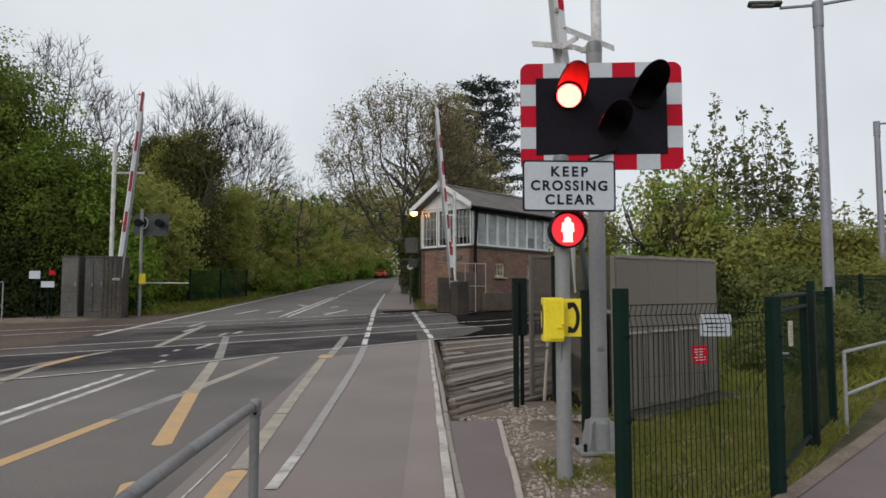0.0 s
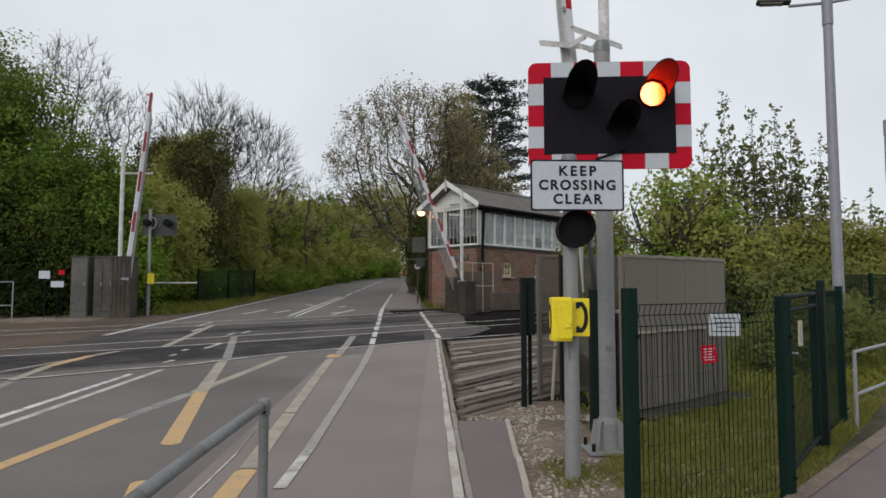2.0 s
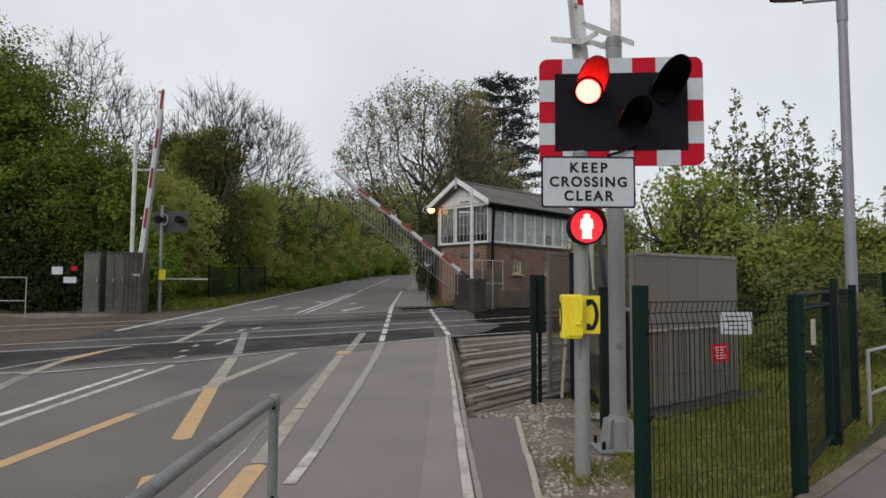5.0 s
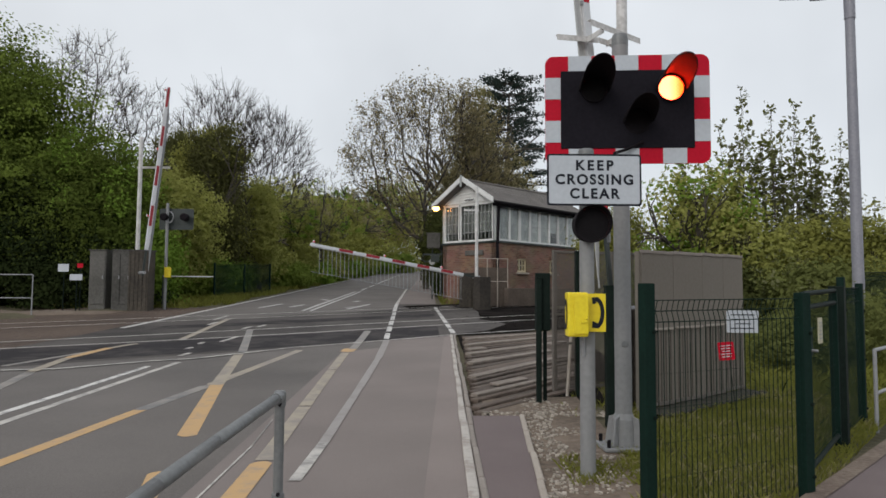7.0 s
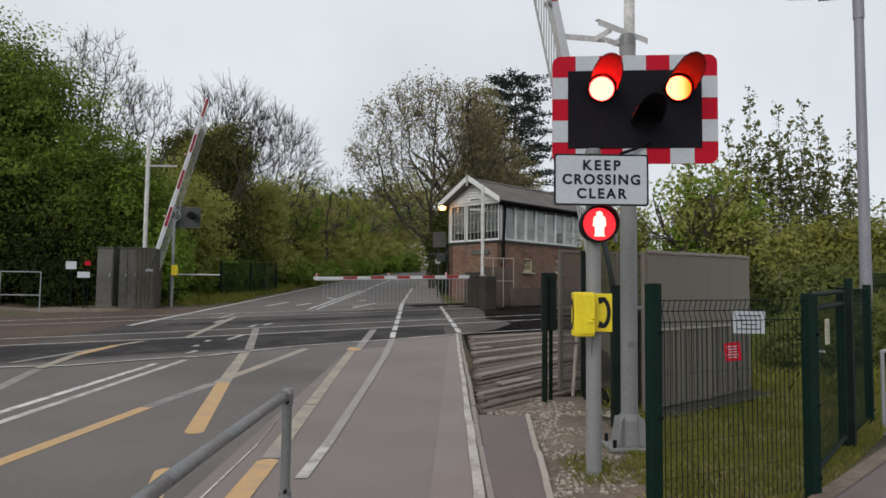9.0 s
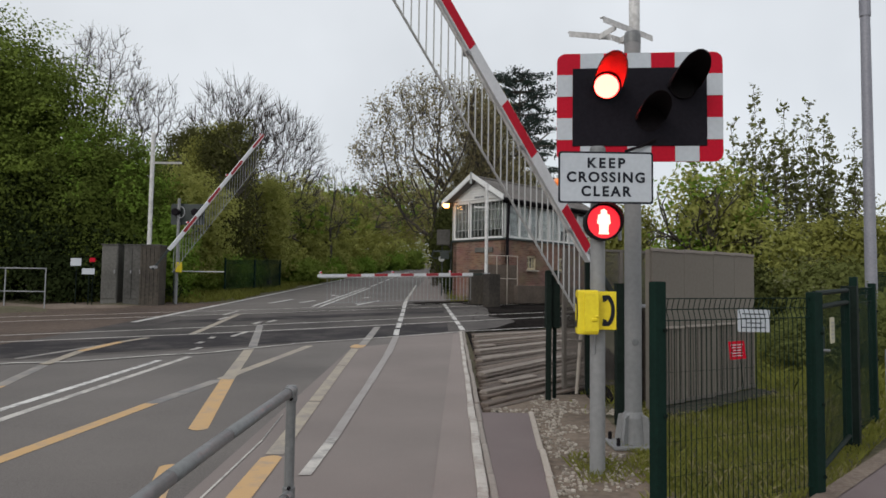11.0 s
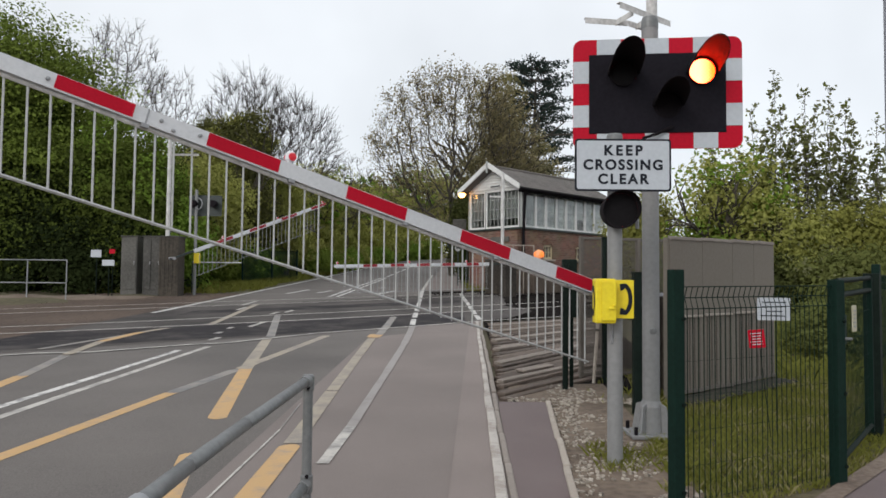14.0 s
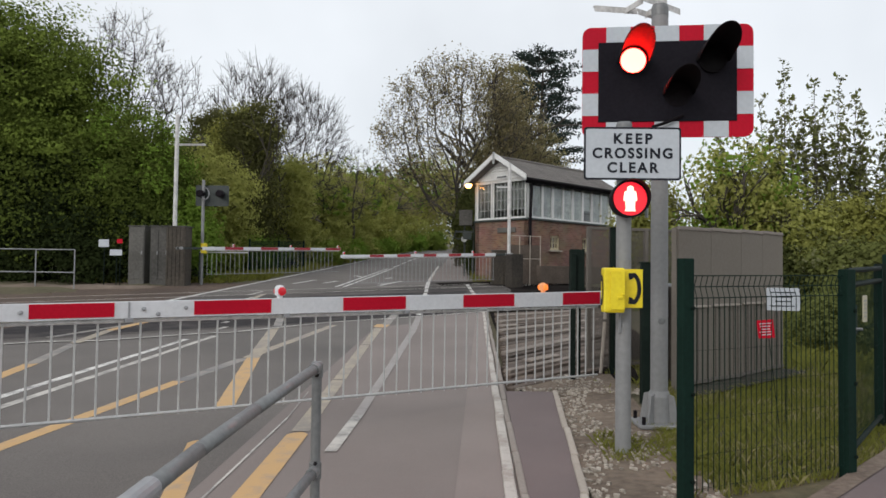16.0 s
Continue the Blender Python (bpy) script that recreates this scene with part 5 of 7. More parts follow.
rest_mast(2.2, 7.9, 6.2, 4.12, (((0.17, -0.07, 0), (-0.52, -0.61, 0)), ((-0.02, 0.11, -0.004), (-0.3, -0.09, -0.004)), ((-0.3, -0.09, -0.004), (-0.79, -0.175, -0.004)), ((-0.08, -0.26, -0.01), (-0.16, 0.0, -0.01)), ((-0.3, -0.43, -0.01), (-0.42, -0.12, -0.01))), "white steel mast with forked rest for the barrier boom")
rest_mast(-10.05, 24.4, 6.0, 4.95, (((-0.1, -0.05, 0), (1.05, -0.1, 0.0)),), "white steel mast with crossbar rest beside the cabinets", 0.068)
rest_mast(1.83, 26.9, 4.65, 3.75, (((0.1, 0, 0), (-0.5, -0.1, 0.0)),), "white steel mast with crossbar rest beside the signal box", 0.06)


# ---- cabinets and small kit beside the far barriers ----
def cabinet(x, y, w, d, h, material, label, ribs=0, doors=1, lid=True):
    c = thing("cabinet", pose(x, y, lie(y)), label, "cabinet", "trackside cabinets")
    bm = bmesh.new()
    bx(bm, (0, 0, h / 2 - 0.05), (w, d, h + 0.1), None, 0.02)
    body = part("body", bm, material, c)
    if lid:
        bm = bmesh.new()
        bx(bm, (0, 0, h + 0.01), (w + 0.06, d + 0.06, 0.04), None, 0.008)
        part("lid", bm, M_CABINET_GREY, body)
    for k in range(doors):
        bm = bmesh.new()
        bx(bm, (-w / 2 + w * (k + 0.5) / doors, -d / 2 - 0.012, h * 0.52), (w / doors - 0.06, 0.02, h * 0.84), None, 0.006)
        dr = part("door", bm, material, body)
        bm = bmesh.new()
        bx(bm, (-w / 2 + w * (k + 0.85) / doors, -d / 2 - 0.035, h * 0.55), (0.03, 0.03, 0.12), None, 0.004)
        part("handle", bm, M_GALV, dr)
    for k in range(ribs):
        bm = bmesh.new()
        bx(bm, (-w / 2 + w * (k + 0.5) / ribs, -d / 2 - 0.008, h * 0.5), (0.03, 0.02, h * 0.96), None, 0.004)
        part("rib", bm, material, body)
    return c


cabinet(-11.32, 24.5, 0.56, 0.5, 2.04, M_CABINET_PALE, "tall grey steel trackside cabinet", 0, 1)
cabinet(-10.5, 24.5, 0.62, 0.6, 2.04, M_CABINET_GREY, "grey-brown double door trackside cabinet", 0, 2)
cabinet(-9.86, 24.35, 0.68, 0.6, 2.04, M_CABINET_BROWN, "dark brown ribbed barrier machine housing", 5, 0)
cabinet(1.55, 27.4, 0.7, 0.5, 1.3, M_CABINET_BROWN, "brown barrier machine housing by the signal box", 4, 0)
small_sign("notice", -11.86, 23.05, 2.235, 0.35, 0.25, M_PLATE, "white notice plate on a post in the shade", 0, None, 1.5)
small_sign("notice", -11.42, 23.0, 1.93, 0.41, 0.195, M_PLATE, "white notice plate on a post in the shade", 0, None, 1.2)
small_sign("notice", -11.35, 23.1, 2.31, 0.19, 0.14, M_RED, "small red notice plate on a post", 0, None, 1.5)


def back_signal(x, y):
    s = thing("wig_wag_signal", pose(x, y, lie(y)), "dark wig-wag signal seen from behind on a thin post", "traffic signal")
    bm = bmesh.new()
    rod(bm, (0, 0, -0.05), (0, 0, 3.75), 0.055, None, 10)
    part("column", bm, M_POST_GREY, s)
    bm = bmesh.new()
    slab_xz(bm, outline(1.2, 0.75, 0.06), 0, 0.02)
    board = part("backboard", bm, M_DARK_TRIM, s, "dark back of the signal board", pose(0.28, 0.12, 3.2))
    for px in (-0.35, 0.35):
        bm = bmesh.new()
        lathe(bm, [(0.1, 0.0), (0.13, 0.1), (0.13, 0.32), (0.1, 0.34), (0, 0.34)], 18, pose(px, 0.0, 0.05, 90, 0, 0))
        part("lamp_housing", bm, M_HOOD, board)
    bm = bmesh.new()
    pts = [(0.1 + 0.14 * math.sin(a * 0.5), -0.1, 3.25 + 0.2 * math.cos(a * 0.5)) for a in range(10)]
    for p, q in zip(pts, pts[1:]):
        rod(bm, p, q, 0.02, None, 6)
    part("cable", bm, M_GALV, s)
    bm = bmesh.new()
    bx(bm, (0.1, -0.08, 1.3), (0.2, 0.15, 0.36), None, 0.02)
    part("telephone_box", bm, M_YELLOW, s, "small yellow telephone box")


back_signal(-9.25, 24.9)
low = thing("barrier_rail", pose(-9.6, 25.6, lie(25.6)), "low pale rail beside the verge", "railing")
for z in (1.15,):
    bm = bmesh.new()
    rod(bm, (0, 0, z), (1.75, 0.2, z), 0.02, None, 8)
    part("rail", bm, M_WHITE_POST, low)
bm = bmesh.new()
rod(bm, (0.0, 0, -0.05), (0.0, 0, 1.17), 0.022, None, 8)
part("post", bm, M_DARK_TRIM, low)


# ---- the signal box ----
def brick_wall_material():
    m = bpy.data.materials.new("weathered_brick")
    m.use_nodes = True
    n, l = m.node_tree.nodes, m.node_tree.links
    p = n["Principled BSDF"]
    co, br, no, mx = n.new("ShaderNodeTexCoord"), n.new("ShaderNodeTexBrick"), n.new("ShaderNodeTexNoise"), n.new("ShaderNodeMix")
    se, su, sw = n.new("ShaderNodeSeparateXYZ"), n.new("ShaderNodeMath"), n.new("ShaderNodeCombineXYZ")
    l.new(co.outputs["Object"], se.inputs[0])
    l.new(se.outputs["X"], su.inputs[0])
    l.new(se.outputs["Y"], su.inputs[1])
    l.new(su.outputs[0], sw.inputs["X"])
    l.new(se.outputs["Z"], sw.inputs["Y"])
    br.inputs["Scale"].default_value = 1.0
    br.inputs["Brick Width"].default_value, br.inputs["Row Height"].default_value, br.inputs["Mortar Size"].default_value = 0.225, 0.075, 0.01
    br.inputs["Color1"].default_value, br.inputs["Color2"].default_value, br.inputs["Mortar"].default_value = (0.185, 0.096, 0.068, 1), (0.31, 0.17, 0.122, 1), (0.25, 0.183, 0.145, 1)
    no.inputs["Scale"].default_value, no.inputs["Detail"].default_value = 1.3, 5
    mx.data_type, mx.blend_type = "RGBA", "MULTIPLY"
    mx.inputs["Factor"].default_value = 0.55
    l.new(sw.outputs[0], br.inputs["Vector"])
    l.new(co.outputs["Object"], no.inputs["Vector"])
    l.new(br.outputs["Color"], mx.inputs["A"])
    l.new(no.outputs["Color"], mx.inputs["B"])
    l.new(mx.outputs["Result"], p.inputs["Base Color"])
    p.inputs["Roughness"].default_value = 0.9
    bp = n.new("ShaderNodeBump")
    bp.inputs["Strength"].default_value, bp.inputs["Distance"].default_value = 0.4, 0.01
    l.new(br.outputs["Fac"], bp.inputs["Height"])
    bp.invert = True
    l.new(bp.outputs[0], p.inputs["Normal"])
    return m


M_BRICK = brick_wall_material()


def wall_with_holes(bm, length, z0, z1, holes, thick, along):
    """A wall panel along local x (length) with rectangular holes (x0, x1, za, zb); along maps (x, depth, z) into the box."""
    xs_ = sorted({0.0, length, *(h[0] for h in holes), *(h[1] for h in holes)})
    zs_ = sorted({z0, z1, *(h[2] for h in holes), *(h[3] for h in holes)})
    for xa, xb in zip(xs_, xs_[1:]):
        for za, zb in zip(zs_, zs_[1:]):
            cx, cz = (xa + xb) / 2, (za + zb) / 2
            if any(h[0] < cx < h[1] and h[2] < cz < h[3] for h in holes):
                continue
            n0 = len(bm.verts)
            bx(bm, (cx, thick / 2, cz), (xb - xa, thick, zb - za))
            bm.verts.ensure_lookup_table()
            for v in bm.verts[n0:]:
                v.co = along @ v.co
    bmesh.ops.remove_doubles(bm, verts=bm.verts, dist=0.0005)


def signal_box():
    ox, oy = 2.68, 28.2
    base = lie(27.5)
    s = thing("signal_box", pose(ox, oy, base, 0, 0, 44), "small brick signal box with white windows and slate gable roof", "signal box")
    L, W = 5.78, 2.97
    zb, zs, zw, ze = -0.4, 3.64 - base, 5.12 - base, 5.3 - base
    front, gable = Matrix(), pose(0, W, 0, 0, 0, -90)   # gable: local x runs from the far corner back to the near one
    gable = Matrix(((0, 1, 0, 0), (-1, 0, 0, W), (0, 0, 1, 0), (0, 0, 0, 1)))
    small = [(1.4, 2.02, 2.4 - base, 2.99 - base), (3.62, 4.18, 2.4 - base, 2.99 - base)]
    for name, length, holes, along in (("wall_front", L, small, front), ("wall_gable", W, [], gable),
                                       ("wall_back", L, [], Matrix(((-1, 0, 0, L), (0, -1, 0, W), (0, 0, 1, 0), (0, 0, 0, 1)))),
                                       ("wall_end", W, [], Matrix(((0, -1, 0, L), (1, 0, 0, 0), (0, 0, 1, 0), (0, 0, 0, 1))))):
        bm = bmesh.new()
        wall_with_holes(bm, length, zb, zs - 0.06, holes, 0.22, along)
        part("brick_wall", bm, M_BRICK, s, "weathered red-brown brick lower wall")
    # lower windows with arched heads
    for x0, x1, za, zc in small:
        bm = bmesh.new()
        for c, d in (((x0 + 0.03, 0.08), (0.06, zc - za)), ((x1 - 0.03, 0.08), (0.06, zc - za))):
            bx(bm, (c[0], c[1], (za + zc) / 2), (d[0], 0.08, d[1]), None, 0.006)
        for z in (za + 0.04, zc - 0.04):
            bx(bm, ((x0 + x1) / 2, 0.08, z), (x1 - x0, 0.08, 0.08), None, 0.006)
        for k in (1, 2):
            bx(bm, (x0 + (x1 - x0) * k / 3, 0.08, (za + zc) / 2), (0.03, 0.05, zc - za))
        bx(bm, ((x0 + x1) / 2, 0.08, (za + zc) / 2), (x1 - x0, 0.05, 0.03))
        win = part("small_window", bm, M_CREAM, s, "small cream barred window")
        bm = bmesh.new()
        bx(bm, ((x0 + x1) / 2, 0.1, (za + zc) / 2), (x1 - x0, 0.006, zc - za))
        part("pane", bm, M_GLASS, win)
        bm = bmesh.new()
        bx(bm, ((x0 + x1) / 2, -0.03, za - 0.04), (x1 - x0 + 0.14, 0.16, 0.06), None, 0.01)
        part("sill", bm, M_CONCRETE, win)
        bm = bmesh.new()
        n = 9
        for k in range(n):
            a = radians(150 - 120 * k / (n - 1))
            r = (x1 - x0) * 0.58
            bx(bm, (0, 0, 0), (0.07, 0.03, 0.17), pose((x0 + x1) / 2 + r * math.cos(a), -0.012, zc - r * 0.5 + r * math.sin(a) + 0.04, 0, 90 - math.degrees(a), 0))
        part("brick_arch", bm, M_BRICK, win)
    # plinth band and dark sill band
    bm = bmesh.new()
    bx(bm, (L / 2, -0.01, zs - 0.03), (L + 0.1, 0.12, 0.08), None, 0.01)
    part("sill_band", bm, M_DARK_TRIM, s)
    bm = bmesh.new()
    bx(bm, (-0.01, W / 2, zs - 0.03), (0.12, W + 0.1, 0.08), None, 0.01)
    part("sill_band", bm, M_DARK_TRIM, s)
    bm = bmesh.new()
    bx(bm, (L / 2, W / 2, zs - 0.04), (L - 0.3, W - 0.3, 0.06))
    part("upper_floor", bm, M_ROOM, s)
    bm = bmesh.new()
    bx(bm, (L / 2, W - 0.05, (zs + ze) / 2), (L, 0.08, ze - zs))
    part("upper_back_wall", bm, M_BOX_GREY, s)
    bm = bmesh.new()
    bx(bm, (L - 0.05, W / 2, (zs + ze) / 2), (0.08, W, ze - zs))
    part("upper_end_wall", bm, M_BOX_GREY, s)
    bm = bmesh.new()
    bx(bm, (L / 2, W / 2, ze + 0.0), (L - 0.1, W - 0.1, 0.05))
    part("inner_ceiling", bm, M_ROOM, s)

    def window_row(along, bays, cols, rows, blind, zw=zw):
        """A run of framed sashes; bays: list of (x0, x1)."""
        for x0, x1 in bays:
            bm = bmesh.new()
            fr = 0.055
            for x in (x0 + fr / 2, x1 - fr / 2):
                bx(bm, (x, 0.03, (zs + zw) / 2), (fr, 0.08, zw - zs), along, 0.006)
            for z in (zs + 0.05, zw - 0.03):
                bx(bm, ((x0 + x1) / 2, 0.03, z), (x1 - x0 - 2 * fr, 0.08, 0.08), along, 0.006)
            w = part("window", bm, M_BOX_WHITE, s, "white painted sash window")
            bm = bmesh.new()
            for k in range(1, cols):
                bx(bm, (x0 + (x1 - x0) * k / cols, 0.03, (zs + zw) / 2), (0.022 if cols > 2 else 0.014, 0.04, zw - zs - 0.14), along)
            for k in range(1, rows):
                bx(bm, ((x0 + x1) / 2, 0.031, zs + (zw - zs) * k / rows), (x1 - x0 - 2 * fr, 0.036, 0.022 if cols > 2 else 0.016), along)
            part("glazing_bar", bm, M_BOX_GREY, w)
            bm = bmesh.new()
            bx(bm, ((x0 + x1) / 2, 0.045, (zs + zw) / 2), (x1 - x0 - 2 * fr, 0.005, zw - zs - 0.15), along)
            part("pane", bm, M_GLASS, w).visible_shadow = False
            # front blinds' pale tone also carries the sky reflected in the panes
            if blind:
                bm = bmesh.new()
                lo = zs + (random.choice((0.1, 0.1, 0.3, 0.55)) if blind > 1 else 0.45)
                n = 14
                wv = [(x0 + fr + (x1 - x0 - 2 * fr) * k / n, (0.07 if blind > 1 else 0.13) + (0.004 if blind > 1 else 0.012) * (k % 2)) for k in range(n + 1)]
                va = [bm.verts.new(along @ Vector((x, y, lo))) for x, y in wv]
                vb = [bm.verts.new(along @ Vector((x, y, zw - 0.05))) for x, y in wv]
                for k in range(n):
                    bm.faces.new((va[k], va[k + 1], vb[k + 1], vb[k]))
                part("blind", bm, M_CURTAIN if blind > 1 else M_NET, w)

    step = (L - 0.3) / 8
    bays = []
    for k in range(4):
        bays += [(0.22 + step * 2 * k, 0.22 + step * (2 * k + 1) - 0.0), (0.22 + step * (2 * k + 1) + 0.0, 0.22 + step * (2 * k + 2) - 0.03)]
    window_row(front, bays, 1, 4, 2)
    gw = (W - 0.15) / 3
    window_row(gable, [(0.08 + gw * k, 0.08 + gw * (k + 1) - 0.06) for k in range(3)], 4, 4, 1, 5.25 - base)
    # corner posts and the strip over the windows
    for m in (front, gable):
        ln = L if m is front else W
        for x in (0.05, ln - 0.05) if m is front else (0.03,):
            bm = bmesh.new()
            bx(bm, (x, 0.03, (zs + zw) / 2), (0.09, 0.11, zw - zs), m, 0.008)
            part("corner_post", bm, M_BOX_GREY, s)
        bm = bmesh.new()
        top = 5.25 - base if m is gable else zw
        bx(bm, (ln / 2, 0.035, (top + ze + 0.02) / 2), (ln, 0.1, ze + 0.02 - top), m, 0.006)
        part("head_board", bm, M_BOX_WHITE if m is gable else M_DARK_TRIM, s)
    # gable boarding
    ridge = 6.12 - base
    for k in range(7):
        z0, z1 = ze + (ridge - ze) * k / 7, ze + (ridge - ze) * (k + 1) / 7
        half = (W / 2) * (1 - (k + 0.15) / 7)
        half1 = (W / 2) * (1 - (k + 1) / 7)
        bm = bmesh.new()
        v = [bm.verts.new((x - (0.04 if x < 0 and z == z0 else 0.0), y, z)) for x in (-0.03, 0.05) for y, z in ((W / 2 - half, z0), (W / 2 + half, z0), (W / 2 + half1, z1), (W / 2 - half1, z1))]
        if half1 > 0.01:
            bm.faces.new((v[3], v[2], v[1], v[0]))
            bm.faces.new((v[4], v[5], v[6], v[7]))
            for i in range(4):
                bm.faces.new((v[i], v[(i + 1) % 4], v[4 + (i + 1) % 4], v[4 + i]))
        else:
            bmesh.ops.remove_doubles(bm, verts=bm.verts, dist=0.02)
            bmesh.ops.convex_hull(bm, input=bm.verts)
        bmesh.ops.recalc_face_normals(bm, faces=bm.faces)
        part("gable_board", bm, M_BOX_WHITE, s)
    # name strip under the gable, its writing too small to read
    bm = bmesh.new()
    bx(bm, (-0.085, W * 0.46, ze + 0.1), (0.02, 0.6, 0.12), None, 0.004)
    board = part("name_strip", bm, M_BOX_WHITE, s)
    for k in range(6):
        bm = bmesh.new()
        bx(bm, (-0.098, W * 0.46 - 0.22 + 0.088 * k, ze + 0.1), (0.006, 0.062, 0.07), None, 0.002)
        part("writing_bar", bm, M_INK, board)
    # roof: two slopes of slates laid in courses, with barge boards
    over, eave_drop = 0.42, 0.1
    run = W / 2 + 0.24
    rise = (ridge + 0.08) - (ze - eave_drop)
    for side in (0, 1):
        bm = bmesh.new()
        n = 12
        y0, y1 = (W / 2 - run, W / 2) if side == 0 else (W / 2 + run, W / 2)
        z0, z1 = ze - eave_drop - 0.03, ze - eave_drop + rise - 0.03
        v = [bm.verts.new((x, y, z)) for x in (-over, L + over) for y, z in ((y0, z0), (y1, z1), (y1, z1 - 0.04), (y0, z0 - 0.04))]
        for q in ((0, 1, 2, 3), (7, 6, 5, 4), (0, 4, 5, 1), (1, 5, 6, 2), (2, 6, 7, 3), (3, 7, 4, 0)):
            bm.faces.new([v[i] for i in q])
        bmesh.ops.recalc_face_normals(bm, faces=bm.faces)
        slope = part("roof_slope", bm, M_ROOF, s, "grey slate roof slope")
        for k in range(n):
            bm = bmesh.new()
            a, b = k / n, (k + 1.25) / n
            pts = []
            for f in (a, min(b, 1.0)):
                y = (W / 2 - run * (1 - f)) if side == 0 else (W / 2 + run * (1 - f))
                z = ze - eave_drop + rise * f + (0.016 if f == a else 0.0) + 0.03
                pts.append((y, z))
            (y0, z0), (y1, z1) = pts
            v = [bm.verts.new(p) for p in ((-over, y0, z0), (L + over, y0, z0), (L + over, y1, z1), (-over, y1, z1), (-over, y0, z0 - 0.05), (L + over, y0, z0 - 0.05), (L + over, y1, z1 - 0.05), (-over, y1, z1 - 0.05))]
            for q in ((0, 1, 2, 3), (7, 6, 5, 4), (0, 4, 5, 1), (1, 5, 6, 2), (2, 6, 7, 3), (3, 7, 4, 0)):
                bm.faces.new([v[i] for i in q])
            bmesh.ops.recalc_face_normals(bm, faces=bm.faces)
            part("slate_course", bm, M_ROOF, slope)
        # barge board on the gable end
        bm = bmesh.new()
        y0, y1 = (W / 2 - run - 0.02, W / 2) if side == 0 else (W / 2 + run + 0.02, W / 2)
        z0, z1 = ze - eave_drop - 0.08, ridge + 0.05
        v = [bm.verts.new((x, y, z)) for x in (-over - 0.05, -over - 0.005) for y, z in ((y0, z0), (y1, z1), (y1, z1 + 0.22), (y0, z0 + 0.22))]
        for q in ((0, 1, 2, 3), (7, 6, 5, 4), (0, 4, 5, 1), (1, 5, 6, 2), (2, 6, 7, 3), (3, 7, 4, 0)):
            bm.faces.new([v[i] for i in q])
        bmesh.ops.recalc_face_normals(bm, faces=bm.faces)
        part("barge_board", bm, M_BOX_WHITE, s, "white barge board")
    bm = bmesh.new()
    rod(bm, (-over, W / 2, ridge + 0.12), (L + over, W / 2, ridge + 0.12), 0.07, None, 8)
    part("ridge_tile", bm, M_ROOF, s)
    bm = bmesh.new()
    bx(bm, (-over - 0.06, W / 2, ridge + 0.05), (0.05, 0.09, 0.5), None, 0.01)
    part("finial", bm, M_BOX_GREY, s)
    # gutter and downpipe
    bm = bmesh.new()
    rod(bm, (-over, W / 2 - run - 0.03, ze - eave_drop - 0.04), (L + over, W / 2 - run - 0.03, ze - eave_drop - 0.04), 0.065, None, 10)
    part("gutter", bm, M_HOOD, s)
    bm = bmesh.new()
    bx(bm, (L / 2, W / 2 - run + 0.05, ze - eave_drop - 0.12), (L + 2 * over - 0.04, 0.03, 0.14), None, 0.004)
    part("fascia", bm, M_HOOD, s)
    bm = bmesh.new()
    tube_run(bm, [(0.55, W / 2 - run - 0.03, ze - 0.15), (0.1, -0.1, zw - 0.1), (0.02, -0.1, zs), (0.02, -0.1, zs - 1.2)], 0.06, 8)
    part("downpipe", bm, M_HOOD, s)
    # plain plate on the gable's brickwork
    bm = bmesh.new()
    bx(bm, (-0.04, W * 0.38, zs - 0.45), (0.04, 1.0, 0.2), None, 0.006)
    part("sign_plate", bm, M_CABINET_PALE, s, "plain grey plate")
    return s


signal_box()
yard = thing("yard_lamp", pose(0.3, 30.1, 5.16), "glowing orange lamp under the signal box eaves", "lamp")
bm = bmesh.new()
lathe(bm, [(0.0, -0.12), (0.1, -0.1), (0.15, 0.0), (0.12, 0.06), (0, 0.07)], 16)
part("glass", bm, M_SODIUM, yard, smooth=True)
bm = bmesh.new()
lathe(bm, [(0.16, 0.06), (0.13, 0.11), (0.03, 0.13), (0, 0.13)], 16)
part("shade", bm, M_DARK_TRIM, yard)
bm = bmesh.new()
rod(bm, (0, 0, 0.1), (0.5, -0.1, 0.12), 0.02, None, 6)
part("bracket", bm, M_DARK_TRIM, yard)

# timber screen in front of the signal box
screen = thing("timber_screen", pose(1.83, 26.9, lie(26.9) + 0.02, 0, 0, 20), "brown timber screen fence with pale frame", "fence")
for k in range(13):
    bm = bmesh.new()
    bx(bm, (0.05 + 0.1 * k, 0, 0.78), (0.094, 0.02, 1.5), None, 0.003)
    part("board", bm, M_TIMBER, screen)
for k in (0, 0.44, 0.88, 1.32):
    bm = bmesh.new()
    bx(bm, (k, -0.025, 0.95), (0.03, 0.03, 1.9), None, 0.004)
    part("upright", bm, M_CONCRETE, screen)
for z in (1.0, 1.88):
    bm = bmesh.new()
    bx(bm, (0.66, -0.028, z), (1.36, 0.026, 0.03), None, 0.004)
    part("rail", bm, M_CONCRETE, screen)
bank = thing("brick_plinth", pose(4.0, 28.4, lie(28.4), 0, 0, 35.3), "low brown timber platform edge at the signal box", "platform")
bm = bmesh.new()
bx(bm, (0.2, -0.5, 0.35), (3.6, 0.25, 0.7), None, 0.02)
part("edge", bm, M_TIMBER, bank)

